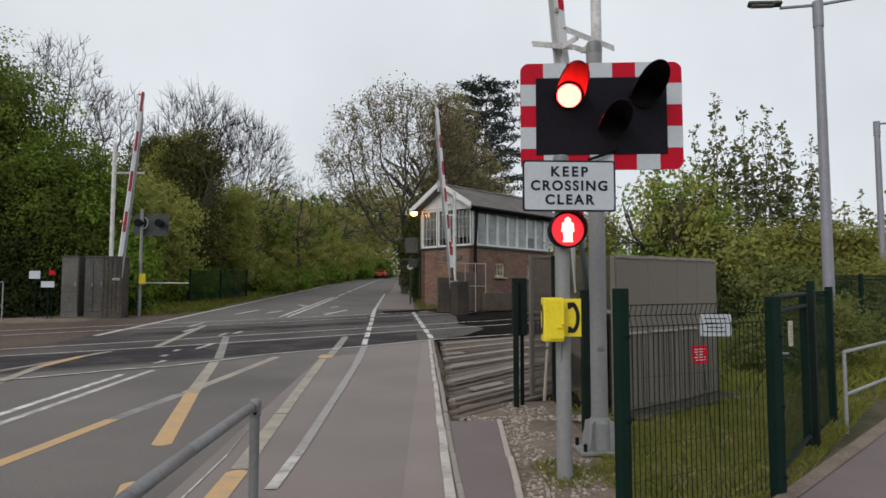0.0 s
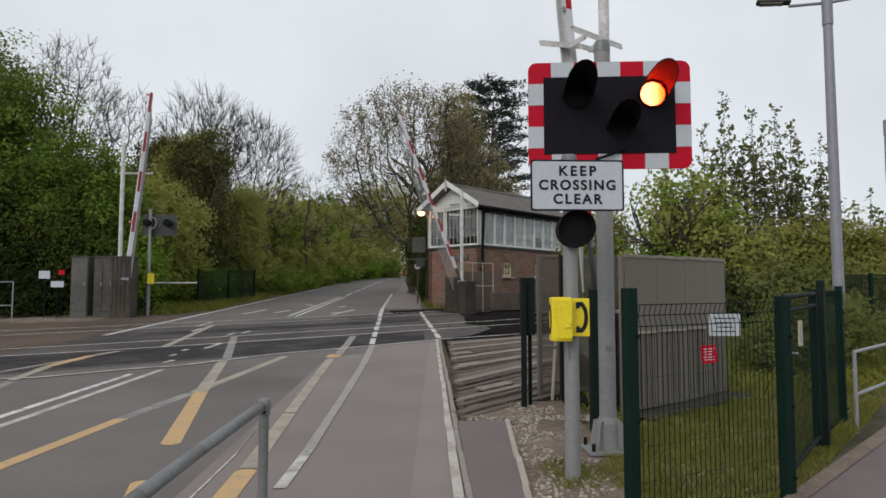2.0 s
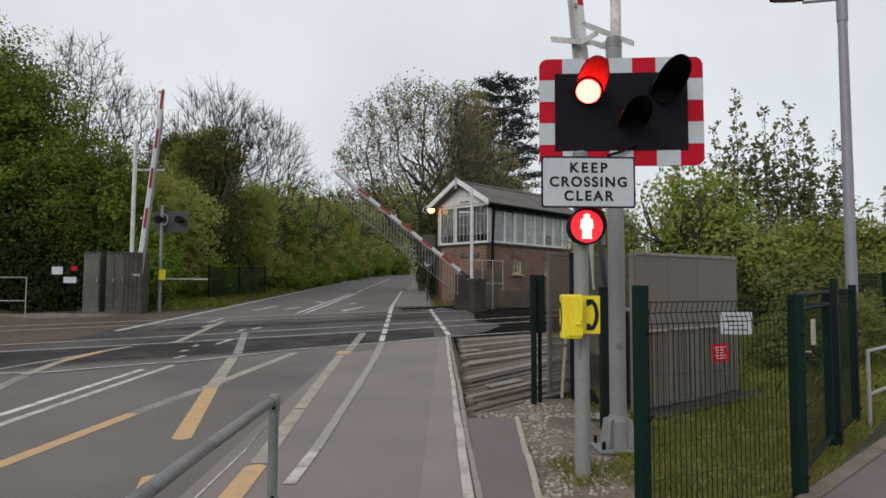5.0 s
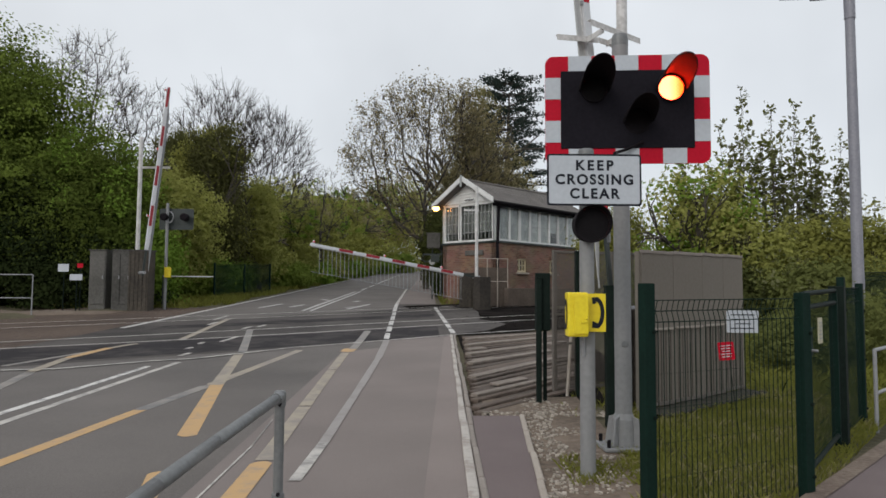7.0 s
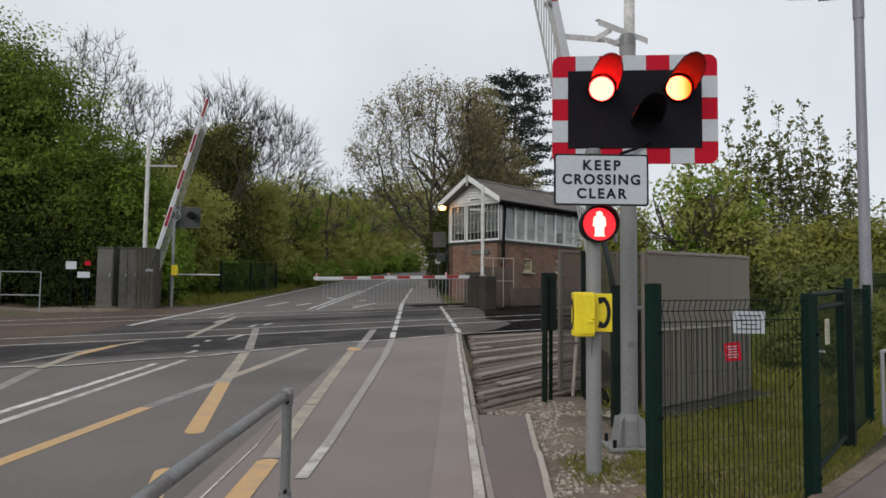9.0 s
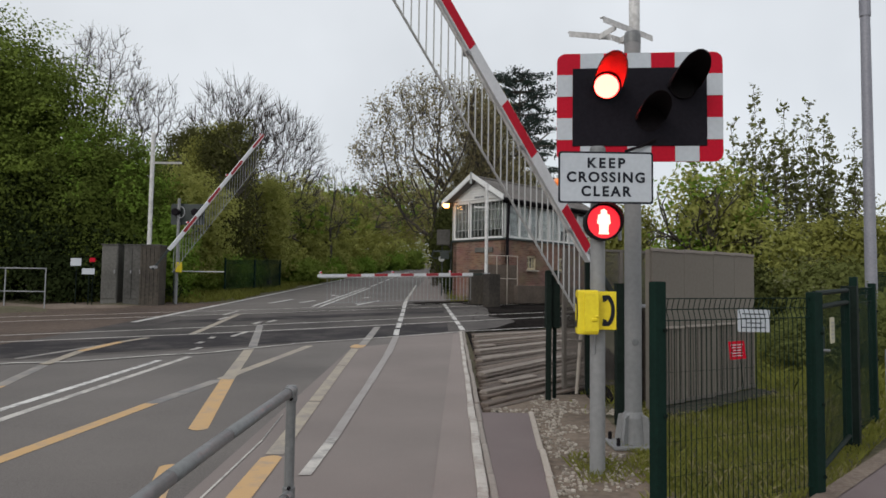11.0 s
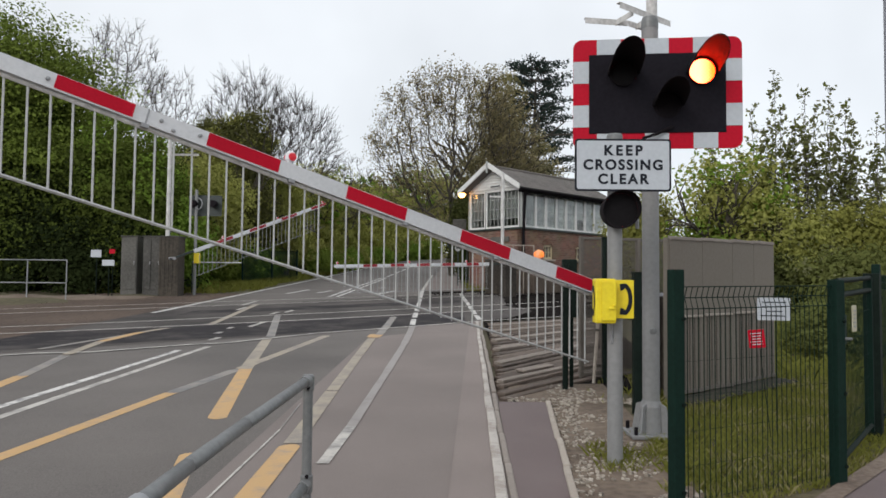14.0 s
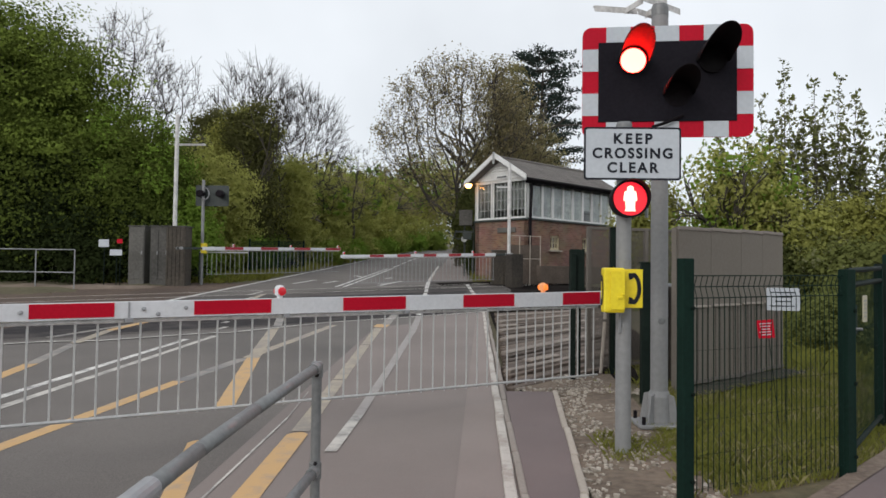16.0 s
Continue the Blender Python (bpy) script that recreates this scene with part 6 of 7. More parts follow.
# equipment post left of the signal box
kit = thing("equipment_post", pose(0.17, 33.0, lie(33)), "grey equipment box on a dark post by the signal box", "equipment")
bm = bmesh.new()
rod(bm, (0, 0, -0.1), (0, 0, 3.1), 0.035, None, 8)
part("post", bm, M_DARK_TRIM, kit)
bm = bmesh.new()
bx(bm, (0.05, -0.1, 2.75), (0.62, 0.3, 0.72), None, 0.02)
part("box", bm, M_CABINET_GREY, kit)
bm = bmesh.new()
lathe(bm, [(0.14, 0), (0.14, 0.02), (0, 0.02)], 18, pose(-0.02, -0.2, 1.75, 90, 0, 0))
part("disc_sign", bm, M_BOX_GREY, kit)
bm = bmesh.new()
bx(bm, (0.0, -0.05, 2.1), (0.9, 0.08, 0.08), None, 0.01)
part("crossarm", bm, M_DARK_TRIM, kit)
bm = bmesh.new()
bx(bm, (0.12, -0.1, 1.9), (0.42, 0.26, 0.34), None, 0.02)
part("relay_case", bm, M_DARK_TRIM, kit)
bm = bmesh.new()
rod(bm, (0.42, 0.05, -0.1), (0.42, 0.05, 2.6), 0.03, None, 8)
part("back_post", bm, M_DARK_TRIM, kit)
bm = bmesh.new()
tube_run(bm, [(-0.42, -0.05, 2.1), (-0.5, -0.05, 1.85), (-0.3, -0.05, 1.75), (0.0, -0.05, 1.85)], 0.025, 6)
part("cable", bm, M_DARK_TRIM, kit)


# ---- two cars driving away ----
def car(colour, glass_tint, label):
    c = thing("car", pose(0, 0, 0), label, "car", "cars driving away")
    body_m = mat(label.split()[0] + "_car_paint", colour, tuple(min(1, v * 1.15) for v in colour), 0.3, 0.3, bump=0)
    prof = [(-2.0, 0.35), (-2.02, 0.75), (-1.8, 0.92), (-1.35, 0.98), (-0.75, 1.42), (0.6, 1.45), (1.15, 1.0), (1.9, 0.85), (2.05, 0.6), (2.0, 0.35)]
    bm = bmesh.new()
    prof = [(y, 0.1 + z * 0.86) for y, z in prof]
    a = [bm.verts.new((-0.84 * (0.86 if z > 1.15 else 1), y, z)) for y, z in prof]
    b = [bm.verts.new((0.84 * (0.86 if z > 1.15 else 1), y, z)) for y, z in prof]
    bm.faces.new(a), bm.faces.new(b[::-1])
    for k in range(len(prof)):
        bm.faces.new((a[(k + 1) % len(prof)], a[k], b[k], b[(k + 1) % len(prof)]))
    bmesh.ops.recalc_face_normals(bm, faces=bm.faces)
    bmesh.ops.bevel(bm, geom=bm.edges[:], offset=0.05, segments=2, affect="EDGES")
    part("body", bm, body_m, c, smooth=True)
    bm = bmesh.new()
    bx(bm, (0, -1.09, 1.13), (1.2, 0.03, 0.3), pose(0, 0, 0) @ Matrix.Translation((0, 0, 0)), 0.01)
    part("rear_window", bm, M_DARK_TRIM, c)
    for x in (-0.66, 0.66):
        bm = bmesh.new()
        bx(bm, (x, -2.03, 0.78), (0.26, 0.06, 0.14), None, 0.02)
        part("tail_lamp", bm, M_RED, c)
    for x in (-0.78, 0.78):
        for y in (-1.25, 1.3):
            bm = bmesh.new()
            lathe(bm, [(0.2, -0.1), (0.31, -0.09), (0.31, 0.09), (0.2, 0.1)], 18, pose(x, y, 0.31, 0, 90, 0))
            wheel = part("wheel", bm, M_TYRE, c)
            bm = bmesh.new()
            lathe(bm, [(0.19, -0.105), (0.19, 0.105)], 14, pose(x, y, 0.31, 0, 90, 0))
            part("rim", bm, M_GALV, wheel)
    bm = bmesh.new()
    bx(bm, (0, -2.04, 0.55), (0.52, 0.02, 0.11))
    part("plate", bm, M_YELLOW, c)
    return c


CAR_RED = car((0.4, 0.02, 0.02), None, "red hatchback car driving away up the road")
CAR_SILVER = car((0.45, 0.47, 0.48), None, "silver hatchback car driving away up the road")


# ---- foliage ----
def quads(name, verts, material, parent, sides=4, smooth=False):
    """A mesh of separate polygons with the given number of corners, from an (n * sides, 3) array."""
    n = len(verts) // sides
    me = bpy.data.meshes.new(name)
    me.vertices.add(len(verts))
    me.vertices.foreach_set("co", np.ascontiguousarray(verts, dtype=np.float32).ravel())
    me.loops.add(n * sides)
    me.loops.foreach_set("vertex_index", np.arange(n * sides, dtype=np.int32))
    me.polygons.add(n)
    me.polygons.foreach_set("loop_start", np.arange(0, n * sides, sides, dtype=np.int32))
    me.materials.append(material)
    me.update(calc_edges=True)
    ob = new(name, me)
    ob.parent = parent
    return ob


def leaf_quads(rng, pts, size, face=None, loose=0.75):
    """Small kite-shaped leaves about the points, facing roughly outward and up where faces are given."""
    n = len(pts)
    if face is None:
        face = np.zeros((n, 3))
    nor = face + rng.normal(size=(n, 3)) * loose
    nor /= np.linalg.norm(nor, axis=1, keepdims=True) + 1e-9
    a = np.cross(nor, rng.normal(size=(n, 3)))
    a /= np.linalg.norm(a, axis=1, keepdims=True) + 1e-9
    b = np.cross(nor, a)
    s = 0.8 * size * rng.uniform(0.6, 1.35, size=(n, 1))
    out = np.stack([pts + a * s * 0.55, pts + b * s * 0.34, pts - a * s * 0.5, pts - b * s * 0.34], axis=1)
    return out.reshape(-1, 3)


def clumps(rng, blobs, count, per, spread, shell=0.55):
    """Leaf places in clumps within ellipsoids (x, y, z, rx, ry, rz), and the way each leaf faces."""
    vol = np.array([b[3] * b[4] * b[5] for b in blobs]) ** 0.67
    pick = rng.choice(len(blobs), size=count, p=vol / vol.sum())
    d = rng.normal(size=(count, 3))
    d /= np.linalg.norm(d, axis=1, keepdims=True)
    r = (shell + (1 - shell) * rng.uniform(size=(count, 1))) * rng.uniform(0.72, 1.14, size=(count, 1))
    bl = np.array(blobs)[pick]
    c = bl[:, :3] + d * r * bl[:, 3:]
    each = int(per * 2.2)
    flat = np.repeat(c, each, axis=0)
    off = rng.normal(size=flat.shape) * spread
    off[:, 2] *= 0.7
    face = 0.75 * np.repeat(d, each, axis=0) + 0.55 * off / (spread + 1e-9) + np.array([0, 0, 0.55])
    return flat + off, face


def branches(rng, base, height, lean, levels, kids, first, ratio, angle, up, radius):
    """Tapered limbs by repeated forking. Returns segments and the tips' places."""
    segs, tips = [], []

    def fork(p, d, length, r, level):
        n = 3 if level < 2 else 2
        q = p
        for k in range(n):
            d = (d + Vector(rng.normal(size=3) * 0.09) + Vector((0, 0, up))).normalized()
            e = q + d * (length / n)
            r1 = r * (1 - 0.22 * (k + 1) / n)
            segs.append((*q, *e, r * (1 - 0.22 * k / n), r1))
            if level > 0 and k < n - 1 and level < levels:
                side = (d + Vector(rng.normal(size=3)).normalized() * angle).normalized()
                fork(e, side, length * ratio * 0.8, r1 * 0.5, level + 1)
            q = e
        if level >= levels:
            tips.append(tuple(q))
            return
        for _ in range(kids + (level < 2)):
            side = (d + Vector(rng.normal(size=3)).normalized() * angle).normalized()
            fork(q, side, length * ratio * rng.uniform(0.8, 1.15), r * 0.66, level + 1)

    fork(Vector(base), Vector((lean[0], lean[1], 1)).normalized(), first, radius, 0)
    return np.array(segs), np.array(tips)


def limb_quads(segs, sides, thin=1.0):
    """Sides of the tapered limbs as separate quads."""
    p, q, r0, r1 = segs[:, :3], segs[:, 3:6], segs[:, 6:7] * thin, segs[:, 7:8] * thin
    d = q - p
    d /= np.linalg.norm(d, axis=1, keepdims=True) + 1e-9
    ref = np.where(np.abs(d[:, 2:3]) < 0.9, np.array([[0, 0, 1.0]]), np.array([[1.0, 0, 0]]))
    u = np.cross(d, ref)
    u /= np.linalg.norm(u, axis=1, keepdims=True)
    v = np.cross(d, u)
    out = []
    for k in range(sides):
        a0, a1 = math.tau * k / sides, math.tau * (k + 1) / sides
        e0, e1 = u * math.cos(a0) + v * math.sin(a0), u * math.cos(a1) + v * math.sin(a1)
        out.append(np.stack([p + e0 * r0, p + e1 * r0, q + e1 * r1, q + e0 * r1], axis=1).reshape(-1, 3))
    return np.concatenate(out)


def limbs(name, segs, material, parent, thick=0.035):
    big = segs[segs[:, 6] >= thick]
    small = segs[segs[:, 6] < thick]
    v = [limb_quads(big, 7)] if len(big) else []
    if len(small):
        v.append(limb_quads(small, 3))
    return quads(name, np.concatenate(v), material, parent)


def grow(rng, height, crown, count, step):
    """Limbs that grow towards points spread through the crown (cx, cy, cz, rx, ry, rz). Returns nodes and their parents."""
    d = rng.normal(size=(count, 3))
    d /= np.linalg.norm(d, axis=1, keepdims=True)
    goal = np.array(crown[:3]) + d * np.array(crown[3:]) * rng.uniform(0.25, 1.0, size=(count, 1)) ** 0.5
    goal = goal[goal[:, 2] > height * 0.2]
    base = max(0.12 * height, crown[2] - crown[5] * 0.95)
    n0 = max(3, int(base / step))
    nodes = [np.array([crown[0] * 0.6 * k / n0 + rng.normal() * 0.05, crown[1] * k / n0, base * k / n0]) for k in range(n0 + 1)]
    parent = [-1] + list(range(n0))
    near = np.full(len(goal), n0)
    dist = np.linalg.norm(goal - nodes[n0], axis=1)
    for _ in range(70):
        if not len(goal):
            break
        first = len(nodes)
        for k in np.unique(near):
            who = near == k
            w = goal[who] - nodes[k]
            v = (w / (np.linalg.norm(w, axis=1, keepdims=True) + 1e-9)).mean(axis=0) + rng.normal(size=3) * 0.09 + np.array([0, 0, 0.06])
            nodes.append(nodes[k] + v / (np.linalg.norm(v) + 1e-9) * step)
            parent.append(int(k))
        fresh = np.array(nodes[first:])
        dd = np.linalg.norm(goal[:, None, :] - fresh[None], axis=2)
        best = dd.argmin(axis=1)
        bd = dd[np.arange(len(goal)), best]
        closer = bd < dist
        near[closer], dist[closer] = best[closer] + first, bd[closer]
        # a stalled limb gives its goal up
        keep = (dist > step * 0.9) & (closer | (rng.uniform(size=len(goal)) < 0.6))
        goal, near, dist = goal[keep], near[keep], dist[keep]
    return np.array(nodes), np.array(parent)


def bare_tree(x, y, height, crown, seed, label, count=420, step=0.42, buds=None, bud_size=0.12, bud_n=2, radius=0.24, twig=0.011, spray=4, reach=0.8):
    """A crown of natural limbs that end in sprays of fine twigs."""
    rng = np.random.default_rng(seed)
    t = thing("tree", pose(x, y, lie(y) - 0.1), label, "tree", "trees round the crossing")
    nodes, parent = grow(rng, height, crown, count, step)
    n = len(nodes)
    area = np.zeros(n)
    kids = np.zeros(n, int)
    for k in range(n - 1, 0, -1):
        if area[k] == 0:
            area[k] = 1.0
        area[parent[k]] += area[k]
        kids[parent[k]] += 1
    r = np.maximum(radius * (area / area[0]) ** 0.52, twig)
    k = np.arange(1, n)
    segs = np.concatenate([nodes[parent[k]], nodes[k], np.minimum(r[parent[k]], r[k] * 1.3)[:, None], r[k][:, None]], axis=1)
    tips = np.concatenate([np.repeat(nodes[kids == 0], spray, axis=0), np.repeat(nodes[r < 0.03], 2, axis=0)])
    mid = np.array(crown[:3]) - np.array([0, 0, crown[5] * 0.5])
    out = tips - mid
    way = out / (np.linalg.norm(out, axis=1, keepdims=True) + 1e-9) * 0.8 + rng.normal(size=tips.shape) * 0.45 + np.array([0, 0, 0.3])
    way /= np.linalg.norm(way, axis=1, keepdims=True)
    ends = tips + way * reach * rng.uniform(0.3, 1.1, size=(len(tips), 1))
    rr = np.full((len(tips), 1), twig * 0.9)
    fine = np.concatenate([tips, ends, rr, rr * 0.6], axis=1)
    limbs("trunk", segs[segs[:, 6] >= 0.04], M_BARK, t)
    limbs("twig_spray", np.concatenate([segs[segs[:, 6] < 0.04], fine]), M_TWIG, t)
    if buds is not None:
        pts = np.repeat(ends, bud_n, axis=0)
        pts = pts + rng.normal(size=pts.shape) * 0.22
        quads("crown", leaf_quads(rng, pts, bud_size, np.tile([[0, 0, 0.6]], (len(pts), 1))), buds, t)
    return t


def leafy_tree(x, y, blobs, count, per, spread, size, material, seed, label, category="tree", trunk=0.2, name="tree", shell=0.5, extra=None, limbs_on=True):
    """blobs are in the tree's own space, z over the ground."""
    rng = np.random.default_rng(seed)
    t = thing(name, pose(x, y, lie(y) - 0.05), label, category, "trees round the crossing" if name == "tree" else "bushes round the crossing")
    top = max(b[2] + b[5] * 0.5 for b in blobs)
    if limbs_on:
        segs, _ = branches(rng, (0, 0, -0.1), top, (0, 0), 4, 2, 1.0, 0.75, 0.6, 0.05, 0.07)
        s = top / segs[:, 5].max()
        segs[:, :6] *= s
        segs[:, 6:] = np.maximum(segs[:, 6:] * (trunk / segs[0, 6]), 0.012)
        limbs("trunk", segs, M_BARK, t)
    pts, face = clumps(rng, blobs, count, per, spread, shell)
    on = pts[:, 2] > 0.02
    quads("crown", leaf_quads(rng, pts[on], size * 0.92, face[on]), material, t)
    if not extra:
        extra = (max(20, count // 6), per, size * 0.9, 0.1, material)
    # a second leaf tone, only above the height extra[3]
    if extra:
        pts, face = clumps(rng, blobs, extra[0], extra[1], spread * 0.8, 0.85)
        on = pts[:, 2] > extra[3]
        quads("second_leaves", leaf_quads(rng, pts[on], extra[2], face[on]), extra[4], t)
    return t


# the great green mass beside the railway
# brighter leaf tone kept to the crown above 4.6 m
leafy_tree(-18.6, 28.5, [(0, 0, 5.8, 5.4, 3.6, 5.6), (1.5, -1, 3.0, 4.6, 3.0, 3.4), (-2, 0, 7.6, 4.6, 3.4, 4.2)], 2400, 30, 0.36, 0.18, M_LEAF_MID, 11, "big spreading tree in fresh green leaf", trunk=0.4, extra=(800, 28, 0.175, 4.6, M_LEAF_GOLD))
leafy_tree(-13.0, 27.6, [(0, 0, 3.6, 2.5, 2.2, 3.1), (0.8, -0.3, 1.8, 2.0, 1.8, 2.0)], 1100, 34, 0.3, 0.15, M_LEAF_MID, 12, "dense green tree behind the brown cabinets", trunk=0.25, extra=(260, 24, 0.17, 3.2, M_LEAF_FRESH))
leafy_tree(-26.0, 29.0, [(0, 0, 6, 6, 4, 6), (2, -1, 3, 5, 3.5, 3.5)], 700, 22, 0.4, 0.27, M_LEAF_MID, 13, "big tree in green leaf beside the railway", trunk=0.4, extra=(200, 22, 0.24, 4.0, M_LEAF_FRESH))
# undergrowth coloured near black to carry the deep shade under the trees
leafy_tree(-16.5, 25.95, [(0, -0.2, 0.6, 6.8, 0.9, 1.5), (0, 0, 1.5, 6.5, 1.0, 1.9), (-1, 0.4, 3.0, 6.2, 1.0, 2.2)], 1150, 20, 0.25, 0.17, M_LEAF_SHADE, 14, "leaf mass coloured dark as the shade under the trees", "bush", 0.05, "bush", limbs_on=False)
leafy_tree(-10.6, 27.0, [(0, 0, 1.6, 1.3, 0.9, 1.7)], 240, 22, 0.22, 0.15, M_LEAF_FRESH, 15, "green bush behind the brown cabinets", "bush", 0.05, "bush")
leafy_tree(-12.0, 33, [(0, 0, 3.2, 2.4, 2.0, 3.0)], 420, 24, 0.28, 0.19, M_LEAF_PALE, 16, "leafy olive green tree by the verge", trunk=0.2)

# bare trees behind it
bare_tree(-23.4, 48, 17.6, (0, 0, 11.5, 3.3, 3, 5.9), 21, "tall bare tree just coming into bud", 760, 0.5, twig=0.017, radius=0.18, spray=5, reach=1.0, buds=M_LEAF_TINY, bud_size=0.1, bud_n=1)
bare_tree(-20.4, 50, 15.2, (0, 0, 10.0, 2.0, 2, 4.9), 22, "slender bare tree just coming into bud", 360, 0.5, twig=0.0145, radius=0.13, spray=4, reach=1.0)
bare_tree(-13.6, 46, 13.8, (0, 0, 8.8, 3.3, 2.6, 4.6), 23, "bare spreading tree without leaves", 950, 0.5, twig=0.0145, radius=0.11, spray=7, reach=1.3)
bare_tree(-11.0, 48, 12.5, (0, 0, 7.9, 2.8, 2.4, 4.3), 24, "bare spreading tree without leaves", 850, 0.5, twig=0.0145, radius=0.1, spray=7, reach=1.3)
bare_tree(-8.6, 56, 9.4, (0, 0, 6.2, 2.0, 2, 3), 29, "small bare tree without leaves", 320, twig=0.0125, radius=0.1, spray=5)
leafy_tree(-15.0, 42, [(0, 0, 7.6, 1.5, 1.4, 2.2), (-0.6, 0, 5, 1.7, 1.5, 3)], 420, 24, 0.28, 0.2, M_LEAF_IVY, 25, "dark evergreen tree behind the others", trunk=0.25)
leafy_tree(-11.1, 37, [(0, 0, 6.9, 1.45, 1.3, 2.3), (0.1, 0, 3.4, 1.5, 1.4, 3.3), (-0.7, 0, 7.4, 1.0, 1.0, 1.5)], 620, 26, 0.3, 0.17, M_LEAF_IVY, 26, "tall tree trunk smothered in dark ivy", trunk=0.12, extra=(90, 18, 0.16, 2.0, M_LEAF_OLIVE))
leafy_tree(-12.8, 38, [(0, 0, 6.0, 1.2, 1.2, 2.6)], 260, 24, 0.26, 0.18, M_LEAF_OLIVE, 27, "olive green tree behind the ivy tree", trunk=0.25)
leafy_tree(-9.6, 40, [(0, 0, 3.8, 1.2, 1.2, 3.2)], 260, 24, 0.26, 0.18, M_LEAF_PALE, 28, "tree covered in pale green ivy", trunk=0.25)

# hedge and woods along the far side of the road
leafy_tree(-11.3, 33.8, [(0, 0, 0.9, 1.6, 1.8, 1.15), (-1.2, 2.5, 1.0, 1.6, 2.0, 1.3)], 460, 24, 0.2, 0.16, M_LEAF_GOLD, 31, "bright green hedge bush beside the verge", "bush", 0.05, "bush", limbs_on=False)
leafy_tree(-10.7, 39, [(0, 0, 0.9, 1.2, 2.6, 1.2)], 360, 22, 0.2, 0.17, M_LEAF_GOLD, 32, "green hedge beside the verge", "bush", 0.05, "bush", limbs_on=False)
leafy_tree(-10.6, 36.5, [(0, 0, 0.8, 1.3, 3.0, 1.1), (-0.8, 4, 0.9, 1.3, 3.2, 1.2)], 420, 22, 0.22, 0.18, M_LEAF_FRESH, 33, "fresh green nettles and hedge along the verge", "bush", 0.05, "bush", limbs_on=False)
WOODS = ((-11.8, 46, 6.0, 2.3, M_LEAF_PALE), (-10.6, 52, 7.0, 2.4, M_LEAF_PALE), (-12.5, 57, 7.6, 2.8, M_LEAF_PALE), (-10.4, 63, 8.4, 2.6, M_LEAF_PALE), (-10.9, 73, 9.2, 3.0, M_LEAF_OLIVE),
         (-10.2, 84, 10.4, 3.2, M_LEAF_PALE), (-10.3, 96, 11.6, 3.4, M_LEAF_OLIVE), (-9.2, 108, 12.6, 3.6, M_LEAF_PALE), (-7.6, 122, 17.0, 4.2, M_LEAF_OLIVE), (-5.0, 138, 19.5, 4.8, M_LEAF_PALE),
         (-0.5, 152, 18.8, 4.8, M_LEAF_OLIVE), (5.5, 166, 19.5, 5.0, M_LEAF_PALE), (13, 176, 17.5, 5.5, M_LEAF_OLIVE), (22, 182, 18, 6, M_LEAF_PALE),
         (-17, 64, 9.5, 3.6, M_LEAF_OLIVE), (-17, 82, 12, 4.2, M_LEAF_PALE), (-17, 104, 14, 4.6, M_LEAF_PALE), (-24, 58, 11, 4.5, M_LEAF_OLIVE))
for k, (x, y, h, r, m) in enumerate(WOODS):
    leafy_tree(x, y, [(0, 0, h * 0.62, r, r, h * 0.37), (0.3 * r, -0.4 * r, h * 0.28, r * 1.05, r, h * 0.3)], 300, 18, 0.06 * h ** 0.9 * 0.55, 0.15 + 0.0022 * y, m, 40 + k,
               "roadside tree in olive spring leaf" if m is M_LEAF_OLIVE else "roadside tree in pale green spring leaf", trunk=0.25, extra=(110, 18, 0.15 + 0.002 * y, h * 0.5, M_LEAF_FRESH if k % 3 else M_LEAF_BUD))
for k, (x, y, h, r) in enumerate(((-9.1, 47, 1.6, 1.3), (-9.0, 56, 1.8, 1.4), (-9.1, 66, 2.0, 1.5), (-8.7, 78, 2.2, 1.6), (-8.4, 90, 2.6, 1.8), (-7.0, 104, 3, 2.2), (-4.6, 118, 3.4, 2.4))):
    leafy_tree(x, y, [(0, 0, h * 0.45, r, r * 2.2, h * 0.55)], 170, 20, 0.26, 0.16 + 0.002 * y, M_LEAF_FRESH if k % 2 else M_LEAF_GOLD, 70 + k, "green roadside bush on the verge", "bush", 0.05, "bush", limbs_on=False)
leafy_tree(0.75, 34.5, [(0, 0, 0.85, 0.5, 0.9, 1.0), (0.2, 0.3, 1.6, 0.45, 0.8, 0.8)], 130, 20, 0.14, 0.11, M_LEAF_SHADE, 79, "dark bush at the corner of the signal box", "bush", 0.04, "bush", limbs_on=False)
for k, (x, y, h, r) in enumerate(((1.1, 37, 4.4, 0.8), (0.7, 43, 5.2, 1.2), (1.9, 52, 6.0, 1.8), (3.0, 62, 7.5, 2.6), (3.6, 76, 8.5, 3.0), (5.5, 92, 9.5, 3.4), (9.0, 110, 11, 4))):
    leafy_tree(x, y, [(0, 0, h * 0.5, r, r, h * 0.5)], 200, 22, 0.28, 0.15 + 0.0018 * y, M_LEAF_DARK if k < 3 else M_LEAF_MID, 80 + k, "dark roadside tree past the signal box", trunk=0.15)

# the big budding tree behind the signal box, its neighbour and the dark conifer
bare_tree(-0.2, 46, 13.9, (0, 0, 8.2, 5.5, 3.4, 5.5), 95, "large spreading tree coming into small pale leaf", 1900, 0.46, M_LEAF_TINY, 0.18, 4, 0.24, 0.012, 5, 0.85)
leafy_tree(2.9, 49, [(0, 0, 11.0, 2.1, 1.8, 4.0), (-0.5, 0, 6.6, 2.6, 2.0, 3.2), (0.9, 0, 8.2, 1.7, 1.5, 3.2), (2.4, 0, 7.0, 2.1, 1.5, 3.0)], 1250, 14, 0.3, 0.18, M_LEAF_BUD, 97, "tan and olive tree in budding leaf", trunk=0.3, extra=(220, 14, 0.2, 3.0, M_LEAF_TAN), shell=0.25)


